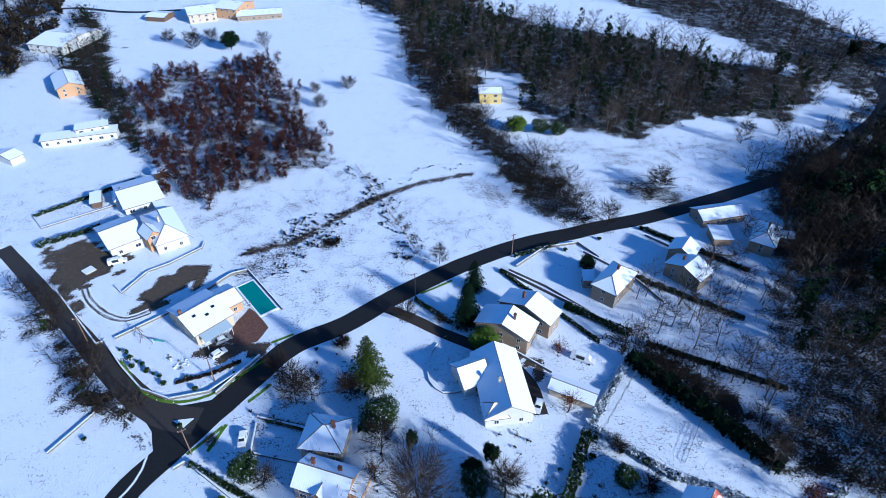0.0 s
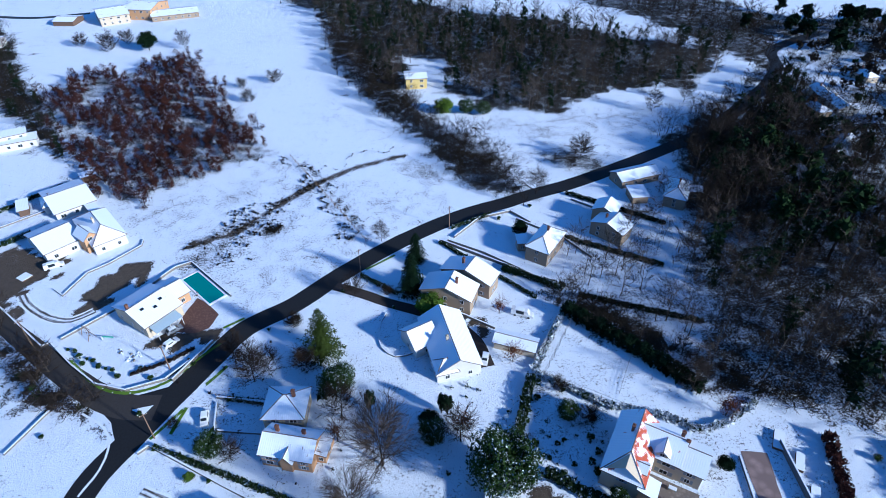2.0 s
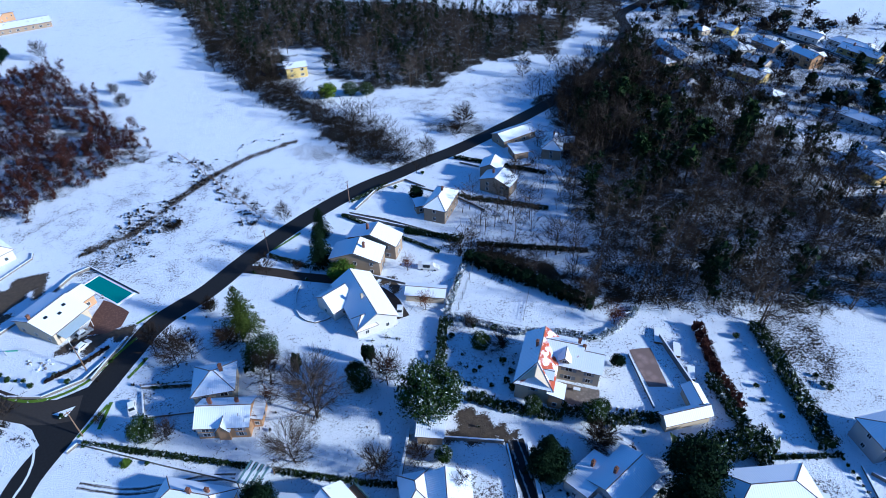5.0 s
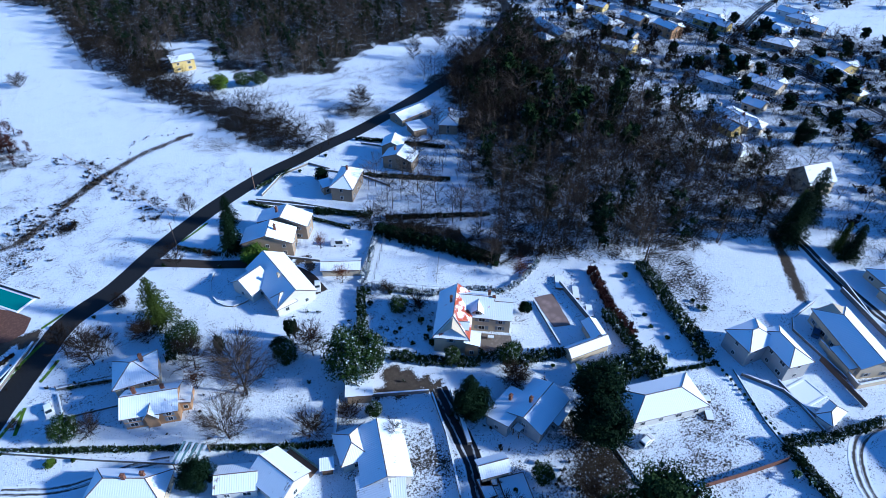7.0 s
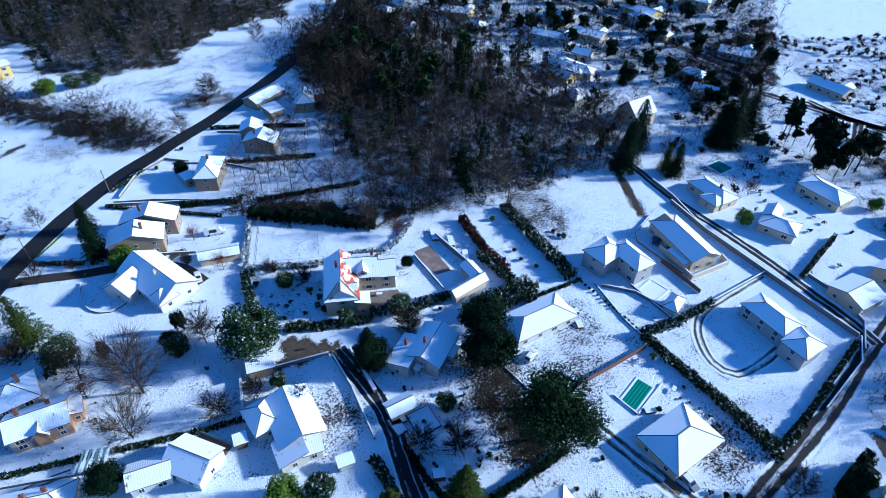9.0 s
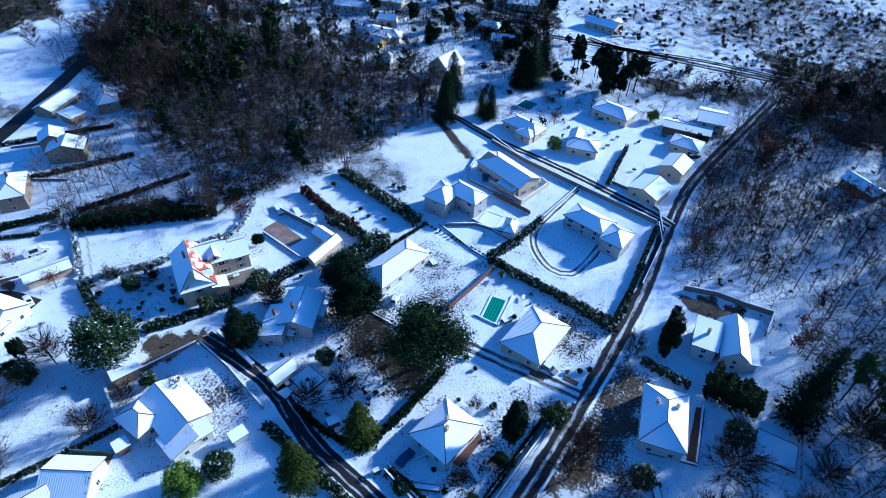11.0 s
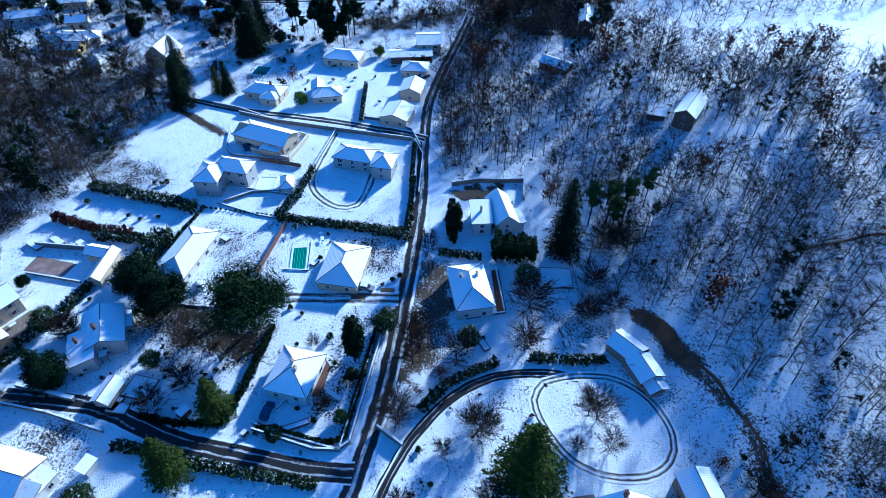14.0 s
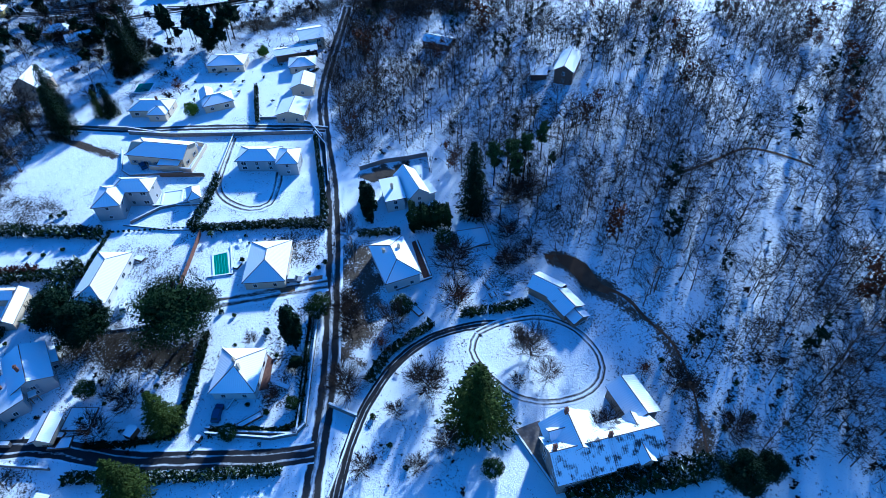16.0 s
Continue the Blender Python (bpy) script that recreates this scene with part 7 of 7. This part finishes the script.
plant("bright", 29.5, 223.8, 6.7, 1.33)
plant("round", 39.3, 222.4, 6.3, 1.33)
plant("round", 46, 220, 6.3, 1.22)
plant("darkround", 41.5, 133.2, 5.9, 1.02)
plant("dark", 167, 40.6, 19.2)
plant("dark", 151.5, 35.5, 18.8)
plant("dark", 191.9, 18.4, 21.2)
plant("dark", 204.5, 17.9, 20.5)
plant("dark", 189.7, 22.1, 16.2)
plant("dark", 160, 21.9, 12.8)
plant("darkround", 209.2, 70.9, 9.5, 1.02)
plant("bright", 151.7, -5.7, 5.2, 1.02)
plant("bright", 189, -31.3, 4.7, 1.02)
plant("darkround", 199.2, 9.9, 6.8, 1.02)
plant("darkround", 199.3, -10.5, 7.7, 1.22)
plant("dark", 190.8, 20.9, 18.5)
plant("dark", 208.3, 72.8, 11)
plant("conifer", 156.8, 39.1, 15.5)
plant("conifer", 160.4, 25.6, 11.2)
plant("rust", 167.3, -0.5, 6.8)
plant("bush", 37.9, 73.1, 1.2)
plant("bush", 42.5, 70.6, 1.6)
plant("bush", 42, 64.8, 1.6)
plant("bush", 31.5, 71.8, 1.6)
plant("bush", 27.7, 65.8, 1.3)
plant("bush", 28.2, 60.1, 1.7)
plant("bush", 38.8, 54.2, 1.6)
plant("bush", 39.1, 52, 1.6)
plant("bush", 40.7, 50.6, 1.7)
plant("bush", 40.7, 56.4, 1.6)
plant("bush", 40.3, 60, 1.6)
plant("bush", 34.9, 54.3, 1.2)
plant("bush", 32.9, 59.6, 1.2)
plant("bush", 43, 43.7, 1.2)
plant("bush", 47.9, 44, 1.6)
plant("bush", 29.2, 71.9, 1.6)
plant("bush", 32.9, 75.9, 1.5)
plant("bush", 54.9, 35.1, 1.2)
plant("bush", 55.6, 19.5, 1.6)
plant("bush", 91.5, 33.7, 1.2)
plant("bush", 89.9, 30.1, 1.2)
plant("bush", 90.8, 25.3, 1.2)
plant("bush", 97.7, 47.7, 1.6)
plant("bush", 106.1, 29.1, 1.2)
plant("bush", 106.5, 31.4, 1.2)
plant("bush", 106.6, 27.7, 1.6)
plant("bush", 34.9, 11, 1.0)
plant("bush", 42.2, 13.8, 1.0)
plant("bush", 43.8, 8.5, 1.0)
plant("bush", 37.6, 6.9, 1.0)
plant("bush", 45.9, 5.3, 1.0)
plant("bush", 51.1, 0.3, 1.4)
plant("bush", 55.2, -20.2, 1.0)
plant("bush", 56.9, -17.2, 1.4)
plant("bush", 48.4, -27.7, 1.0)
plant("bush", 40.6, -25.1, 1.0)
plant("bush", 36.7, -32.1, 1.0)
plant("bush", 38.1, -1.8, 1.0)
plant("bush", 73.7, -22.1, 1.4)
plant("bush", 83.1, -23.2, 1.0)
plant("bush", 29.5, -23, 1)
plant("bush", 26.6, -26.9, 1.3)
plant("bush", 33.3, -27.9, 1)
plant("bush", 40.7, -29.6, 1)
plant("bush", 24, -15.4, 1)
plant("bush", 24.1, -13.6, 1)
plant("bush", 43.5, -9.2, 1)
plant("bush", 46.1, -20.3, 1)
plant("bush", 47.1, -63.1, 1)
plant("bush", 65.6, -41.4, 1.3)
plant("bush", 67, -43.3, 1.3)
plant("bush", 64.1, -38.9, 1)
plant("bush", 42.3, -4.3, 1)
plant("bush", 39.1, -3.7, 1.3)
plant("bush", 33.3, -4.2, 1)
plant("bush", 19.9, -48.2, 1.2)
plant("bush", 12.9, -50.5, 1.2)
plant("bush", 7.5, -52.9, 1.2)
plant("bush", 15.9, -110.6, 1.2)
plant("bush", 9.8, -111.2, 1.2)
plant("bush", 5.6, -120.8, 1.2)
plant("bush", -1.7, -119.8, 1.2)
plant("bush", -5, -124.3, 1.2)
plant("bush", -6.7, -114.5, 1.2)
plant("bush", -1.8, -114.1, 1.2)
plant("bush", -25.3, 103.3, 1.3)
plant("bush", -31.3, 101.3, 1)
plant("bush", -76.2, 74.9, 1)
plant("bush", -60.5, 92, 1)
plant("bush", -57.3, 88.7, 1.3)
plant("bush", -70.5, 93.6, 1)
plant("bush", -74.6, 95.3, 1.3)
plant("bush", 1.1, 105.6, 1)
plant("bush", -12.5, 113.7, 1)
plant("bush", 37.2, 142.6, 1.3)
plant("bush", 48.7, 148.5, 1.3)
plant("bush", -48, 91.9, 1)
plant("bush", -39, 59.9, 1)
plant("bush", -29.7, 92.4, 1)
plant("bush", -24.2, 104.5, 1.3)
plant("bush", -42.4, 61.5, 1.3)
plant("bush", -57, 78.4, 1.3)
plant("bush", 30.3, 56.4, 1)
plant("bush", 34.4, 60.1, 1)
plant("bush", 42.5, 66.6, 1)
plant("bush", 32.3, 52.7, 1.3)
plant("bush", 58.9, 38.1, 1)
plant("bush", 60.5, 32.2, 1)
# hedges, walls and fences
hedge([(90, -8.2), (86.7, -21.7), (84.2, -33.2), (80.9, -45.4)], 1.6, 2.0)
hedge([(112.7, -15.2), (99.4, -12.3), (90, -8.2)], 1.8, 2.2)
hedge([(85, -45.5), (107.3, -45.6), (126.2, -46.2)], 1.2, 1.6)
hedge([(139.4, -27.7), (164.8, -27.7)], 1.2, 1.6)
hedge([(63.3, 24.8), (72.9, 23.1), (83.6, 21)], 6, 3.4, "tall dark laurel hedge dusted with snow")
hedge([(104.7, 49.4), (99.7, 33.9), (96.3, 22.2), (93.6, 15.4)], 3.6, 2.6, "dark overgrown hedge dusted with snow")
hedge([(91, 54.1), (85.2, 39.6), (83.4, 29.4)], 2.6, 2.2, "reddish-brown hedge with withered leaves", M_SCRUB)
hedge([(45.4, 98.5), (56.8, 85), (69.8, 68.9)], 3.2, 3.4, "tall dark hedge along the tennis court", M_DARKCON, 0.22, 90)
hedge([(-51.8, 69.3), (-31.9, 58.7), (-16.7, 50.6)], 0.9, 1.0)
hedge([(-14.7, 49.5), (-1.5, 42.5), (7.9, 37.9)], 0.9, 1.0)
hedge([(28.4, 53.5), (35.8, 47.3), (46, 41)], 2.4, 1.5, "low overgrown hedge under snow")
hedge([(46.9, 42.5), (55.9, 36.5), (65.4, 33.6)], 2.2, 2.0, "dark overgrown hedge dusted with snow")
hedge([(31.7, 77.8), (27.9, 69.1), (24.8, 62)], 2.2, 1.8, "dark overgrown hedge dusted with snow")
hedge([(28.3, -48.3), (35, -54.5), (40.3, -65.6)], 2.0, 1.6, "dark clipped hedge dusted with snow")
hedge([(41.3, -72.7), (40.7, -78.9)], 2.2, 1.5)
hedge([(40.4, -79.9), (40.3, -89.8)], 2.2, 1.6)
hedge([(-5.2, -80.3), (-6.3, -96.9), (-7.1, -106.7), (-9, -117.8)], 5, 2.6, "dark overgrown hedge dusted with snow")
hedge([(75.2, -53.5), (73, -64.2)], 1.8, 1.8)
hedge([(79.1, -56.8), (93.6, -58.6)], 1.6, 2.6)
hedge([(51.3, -14), (38, -11.7), (26.7, -8.6)], 1.6, 1.7, "dark clipped garden hedge", M_DARKCON)
hedge([(28.4, 9.4), (26.5, 1.5), (26.3, -8.2)], 1.2, 1.3, "dark clipped garden hedge", M_DARKCON)
hedge([(22, 11.7), (16.3, -11.3), (13.2, -29)], 2.2, 1.6, "dark overgrown hedge dusted with snow")
hedge([(81.1, 18.2), (95.3, 13.7)], 0.8, 0.5)
hedge([(39.8, 104.7), (16.6, 132.9)], 0.8, 0.8)
hedge([(21.4, 139.6), (35, 145.4)], 0.9, 1.0)
hedge([(-7.5, 119.9), (2.5, 110.7)], 1.0, 1.0)
hedge([(-133.2, 158.1), (-120.6, 170.3), (-109.9, 181.6)], 1.0, 0.9, "row of small clipped bushes in the snow")
hedge([(-123.2, 141.7), (-108.4, 152.2)], 1.2, 1.6)
hedge([(32.8, 117.4), (48.7, 108.0)], 1.2, 1.3, "dark clipped hedge between snowy garden plots", M_DARKCON)
hedge([(54.8, 130.5), (79.9, 113.1)], 1.2, 1.3, "dark clipped hedge between snowy garden plots", M_DARKCON)
hedge([(62.8, 154.9), (89.4, 133.2)], 1.2, 1.3, "dark clipped hedge between snowy garden plots", M_DARKCON)
hedge([(51.5, 103.9), (80.5, 90.0)], 1.2, 1.3, "dark clipped hedge between snowy garden plots", M_DARKCON)
hedge([(33.4, 118.7), (47.4, 106.6)], 1.2, 1.4)
garden_wall([(-85.2, 103.6), (-77.3, 95.3), (-69.7, 88.5), (-62.1, 85.7), (-53.8, 87.9), (-46.7, 95.7), (-44.8, 98.9)], 0.7)
garden_wall([(-82.8, 104.6), (-71.5, 115.1)], 0.6)
hedge([(45.7, 98.5), (32.8, 79.6)], 1.6, 1.3, "low evergreen hedge thickly covered with snow", M_SNOWHEDGE)
hedge([(33.3, 78.8), (46.2, 68.1), (58.2, 63.3), (62.4, 60.5)], 1.5, 1.2, "low evergreen hedge thickly covered with snow", M_SNOWHEDGE)
hedge([(62.4, 59.6), (66.5, 59), (71.6, 60), (80.7, 64.6)], 1.4, 1.1, "low evergreen hedge thickly covered with snow", M_SNOWHEDGE)
garden_wall([(17.5, 132.9), (33.6, 119.8), (47.8, 108.2)], 1.0)
garden_wall([(15.3, 103.4), (26.2, 94.7)], 0.8)
garden_wall([(-1.1, 103.7), (-2.6, 100.8), (-3.3, 97.1), (-3.4, 94.2), (-2.9, 91.7), (-1.5, 89.6), (0.3, 88.3), (3.1, 88.4), (6, 89.4)], 0.4, 0.25)
garden_wall([(13.3, 48.3), (8, 37.5)], 1.2, 0.5)
garden_wall([(20.1, 45), (31.4, 39.9)], 1.0)
garden_wall([(31.8, 38.8), (29.5, 28.5), (25, 15.3)], 1.0)
garden_wall([(36.1, 37.3), (32.6, 24.4)], 1.1, 0.8)
garden_wall([(23.8, -20.2), (20.1, -32.2), (21.8, -34.5), (50.8, -40)], 1.0)
garden_wall([(128.2, -45.4), (134.4, -20.3), (139.8, 0.6), (145.3, 14.6)], 1.4)
garden_wall([(135.7, -20), (94, -10.5)], 0.8)
garden_wall([(128.4, -46.2), (120, -48.9), (100.6, -47.7)], 0.9)
garden_wall([(24.8, -40), (20.8, -45)], 1.4, 0.4)
garden_wall([(20.8, -45), (10.8, -40.1), (5.7, -37.4)], 0.6)
garden_wall([(-51.9, 87.4), (-44.9, 98.8)], 0.9)
garden_wall([(-39.9, 80.7), (-29.6, 78.2)], 0.8)
garden_wall([(69.2, -67.7), (55.1, -68.6)], 1.0)
garden_wall([(53, -59.5), (54.7, -68.8)], 0.6)
garden_wall([(79.7, 53.7), (77.3, 34.9)], 1.6)
garden_wall([(69.7, 51.8), (66.3, 36.8)], 0.6)
garden_wall([(103.5, 3.1), (100, -12)], 0.6)
garden_wall([(142.1, -28.7), (140, -37.1), (134.3, -45.1), (124.7, -48.1)], 1.0)
garden_wall([(104.1, -57.8), (105.8, -65.7), (105.4, -72.5), (105.6, -79.4), (97.4, -78.2)], 1.6)
melted([(103.3, -58.2), (104.5, -71.9), (96.2, -70.8), (97, -66.3), (98.2, -59.5)])
garden_wall([(122.5, 5.5), (117.5, -7), (130.2, -11), (131.9, -8.5)], 1.5, 0.4, M_WALLS["cream"], "cream rendered terrace wall")
road("woodland_bank", [(65.3, -140.6), (66.1, -150.9), (67.1, -161.8), (59.0, -169.3), (53.9, -172.1)], 0.9, M_EARTH, "dark earth bank across the wood", 0.08, "bank")
garden_wall([(-91.6, 124.4), (-88.6, 121.6), (-85.2, 130.9), (-80.3, 134.6), (-73.3, 142.4), (-73.5, 145.2)], 0.5)
garden_wall([(-133.2, 158.1), (-127.1, 151.9), (-113.3, 162.7), (-103.4, 170.5)], 0.5)
garden_wall([(-82.3, 71.6), (-77.3, 81.8)], 0.5)
garden_wall([(-107.2, 122.5), (-86.8, 102.6), (-85.2, 103.6)], 0.4)
garden_wall([(-71.5, 115.1), (-60.7, 130.0), (-56.4, 131.9), (-43.0, 115.9)], 0.8)
garden_wall([(-54.7, 68.2), (-52.8, 69.8), (-35.6, 58.3), (-19.3, 47.9)], 0.7)
garden_wall([(-40.7, 81), (-29.7, 78)], 0.7)
garden_wall([(-40.6, 79.4), (-40, 72.1), (-29.8, 70)], 0.5)
garden_wall([(97.5, 8.5), (101.8, 0.8), (102.2, -10.4)], 0.9)
garden_wall([(97.1, 10.4), (91.5, -2.4), (90, -8.2)], 0.4)
garden_wall([(70.1, -13.3), (69.6, -19.6), (80.4, -19.1)], 0.3)
garden_wall([(26.3, -14.5), (23.8, -20.2)], 0.8)
garden_wall([(29.8, -18.7), (39.9, -26)], 0.3)
garden_wall([(71.2, -73.6), (61.8, -79), (63.1, -86.4)], 0.6)
garden_wall([(9.9, -75.5), (-3.7, -79.2)], 0.5)
garden_wall([(24.9, -14.6), (20.4, -27.5), (20.1, -32.6), (50.2, -38.7)], 1.0)
garden_wall([(19.4, 133.2), (29.2, 125.9), (45.8, 109.8)], 0.8)
garden_wall([(60.5, 120.1), (54.8, 130.4), (42.8, 142)], 0.7)
garden_wall([(87, 140.7), (71.7, 143.2), (63.8, 150.9)], 0.7)
garden_wall([(21.6, 134.8), (31.2, 144), (41.7, 146.5), (46.7, 139.6)], 0.8)
garden_wall([(59.1, 13.1), (57.7, 2.3), (57.1, -12)], 0.3)
garden_wall([(135.1, 15.6), (124.4, 14.4), (120.8, 11.6), (117.8, -4.2)], 0.7)
garden_wall([(139.8, 0.6), (148.3, 15.5), (151.9, 25.2)], 1.2)
hedge([(25.6, -15.5), (21.6, -29.5), (22.6, -33.2), (49.6, -38.2)], 0.9, 1.2, "low dark clipped hedge inside a garden wall", M_DARKCON)
hedge([(89.3, -8.5), (83.5, -44.8)], 1.6, 1.8)
hedge([(74.1, -67.4), (73.4, -72.5), (72.7, -78.3)], 5, 6.5, "tall dark cypress hedge behind the house", M_PINE, 0.18, 260)
hedge([(80.4, -56), (92.1, -57.3)], 1.6, 5, "narrow dark cypress hedge", M_DARKCON, 0.25, 80)
hedge([(107.8, -46.4), (81.8, -44.1)], 1.0, 1.5)
hedge([(82.9, 39.4), (81.1, 26.5), (77.9, 15.1)], 2.6, 2.2, "dark overgrown hedge dusted with snow")
hedge([(-12.6, 82.9), (-17.5, 77.5)], 2.0, 1.6)
hedge([(-38.9, 80.3), (-29.7, 78.2)], 1.0, 0.8)
hedge([(-40.5, 66), (-39.8, 71.8)], 1.6, 1.4)
panel_fence([(67.9, -6.7), (77.1, -8.9), (87.4, -11.1)], 1.7, M_BRICK, "red-brown board fence between the gardens")
panel_fence([(117.7, 2.3), (114, -11.2)], 1.5, M_WALLS["brown"], "dark board fence round the pool terrace")
plant("bush", 95.2, 14.6, 0.6)
plant("bush", 94.9, 13, 0.7)
plant("bush", 94.6, 11.5, 0.8)
plant("bush", 94.3, 10.1, 0.7)
plant("bush", 94, 8.6, 0.8)
plant("bush", 93.7, 7.2, 0.6)
plant("bush", 93.5, 5.8, 0.7)
plant("bush", 93.2, 4.4, 0.8)
plant("bush", 92.9, 3, 0.7)
plant("bush", 92.7, 1.7, 0.8)
plant("bush", 92.4, 0.4, 0.6)
plant("bush", 92.2, -0.9, 0.7)
plant("bush", 91.9, -2.2, 0.8)
plant("bush", 91.7, -3.5, 0.7)
plant("bush", 91.4, -4.7, 0.8)
plant("bush", 91.2, -6, 0.6)
plant("bush", 90.9, -7.2, 0.7)
fence([(-32.7, 193.1), (-19.9, 166.6), (-5.7, 136.5)], 1.2)
fence([(45.9, 93.5), (34.4, 77.1), (49.3, 66.3), (62.5, 59.5)], 2.6, 4, M_METAL, "tall mesh fence round the tennis court")
fence([(60.2, -80.1), (61.2, -87.6), (75.7, -87.3)], 1.2)
fence([(-41, 81.3), (-29.8, 76.9)], 1.2)
fence([(58.1, 82), (50.9, 71)], 1.0, 3, M_METAL, "tennis net across the snowy court")
# pools, cars and small things
swimming_pool([(-57.3, 124.3), (-54.3, 127.7), (-44.4, 116.2), (-48.4, 113.7)], M_POOL, "turquoise open swimming pool with a snowy rim")
swimming_pool([(69.9, -14.7), (70.1, -18.1), (78.1, -18.8), (77.8, -15.1)], M_COVER, "swimming pool under a green slatted cover", 10)
swimming_pool([(174.3, 16.6), (173, 11), (179.4, 10.3), (180.4, 15.7)], M_POOL, "small turquoise pool with a snowy rim")
swimming_pool([(103.2, 0.9), (102.9, -3.6), (109, -5.3), (109.1, 0.1)], M_SNOWCAP, "frozen pool covered with snow")
car(-95.5, 134.9, 24, "white", "white van parked in the muddy yard", 5.2, 2.0, True, "van")
car(-55.0, 99.4, 47, "white", "white car parked on the tarmac drive")
car(-55.2, 104.1, 37, "grey", "grey car parked beside the house")
car(-42.5, 75.3, -82, "white", "white car parked in the garden drive")
car(21.9, 84.6, -109, "white", "white car parked beside the house")
car(34.5, 98.7, -26, "white", "white caravan-like van in the garden", 6.0, 2.2, True, "van")
car(63, -34.9, -105, "grey", "grey car parked in front of the bungalow")
car(29, -16.9, -14, "blue", "blue car parked beside the bungalow", 4.2, 1.5, False)
car(65, 6.4, 8, "white", "white car parked beside the bungalow")
car(124.7, 8.1, 24, "blue", "dark blue car parked in the drive", 4.2, 1.5, False)
car(170, -49, -40, "black", "dark car parked beside the house")
pole(-7.5, 121.5, 8.5)
pole(-89.4, 103.5, 8.5)
pole(-53.5, 91.2, 8.5)
pole(-52.3, 71.8, 8.5)
pole(20.6, 139.6, 8.5)
pole(66.3, -50.9, 8.5)
pergola(-18.1, 48.4, -37.3, 5.3, 5.1, 2.4)
picnic_table(47.9, -81.9, 20)
picnic_table(45, -81.9, 10)
picnic_table(44.6, -85.5, 60)
swing_set(-76.5, 105.2, -45)
slide(-71.2, 103.4, 20)
stone_heap(-63.3, 96.3, 1.8, 16, 5)
stone_heap(-66.5, 98.5, 1.2, 8, 6)
stone_heap(-52.5, 117.6, 0.9, 5, 7)
for k in range(9):
    plant("bush", -79.8 + 1.85 * k, 100.6 - 1.25 * k + 0.5 * math.sin(k * 2.1), 0.8 + 0.3 * (k % 3))
hedge([(-62.4, 90.6), (-55, 93.2), (-49, 97.2)], 0.8, 0.5, "row of low dark plants under snow", M_TWIG)
garden_table(52.6, 46.6, -36)
garden_table(80.9, -21.8, 12)
block("snowy_bench", 32.5, -30.3, 55, 3.6, 0.9, 0.5, M_WALLS["grey"], "long low stone bench capped with snow", "bench")
for kx, ky in ((79.6, -32.8), (80.3, -30.6), (80.5, -28.2), (80.4, -26), (79.9, -24)):
    plant("bush", kx, ky, 0.6)
palm(85.1, -14, 1.8)
palm(86.4, -16.6, 1.8)
bed(30.4, 14.3, -98.8, 4.6, 2.6)
bed(35.2, 11.3, -104.7, 5.9, 5.4)
bed(31.7, 15.7, -25.1, 3.5, 3.1)
bed(25.8, -23.4, -69.8, 5.2, 1.3)
bed(65.8, -82.8, -93.5, 8.1, 6.8)
bed(45.1, -63, -63.4, 1.6, 3.2)
block("dark_bin_shelter", 23.9, -13.3, -35, 1.2, 0.8, 1.2, M_WALLS["brown"], "dark bin shelter with snow on top", "garden object")
block("small_planter", 25.5, -19.9, -35, 0.9, 0.9, 0.9, M_WALLS["brown"], "small planter with snow on top", "garden object")
block("pool_pump_box", 72.1, -20.9, -35, 2.2, 1.4, 0.6, M_WALLS["brown"], "pool pump box with snow on top", "garden object")
block("small_dark_shed", 28.8, 0.1, -35, 2.4, 2.0, 1.6, M_WALLS["brown"], "small dark shed with a snowy top", "garden object")
block("long", 79.9, 54.4, -35, 2.0, 5, 0.7, M_WALLS["brown"], "long covered pile under snow", "garden object")
block("long", 81.3, 49, -35, 1.6, 4.5, 0.7, M_WALLS["brown"], "long covered pile under snow", "garden object")
block("long", 79.9, 41.8, -35, 1.6, 4, 0.7, M_WALLS["brown"], "long covered pile under snow", "garden object")
block("round_stone_well_top", -102.3, 131.2, -35, 3, 3, 0.3, M_WALLS["brown"], "round stone well top covered with snow", "garden object")
block("building_materials", 84.4, 7.9, -35, 2.2, 1.5, 0.7, M_WALLS["brown"], "building materials covered with snow", "garden object")
block("building_materials", 81.7, 4.4, -35, 1.5, 2.5, 0.6, M_WALLS["brown"], "building materials covered with snow", "garden object")

ground()
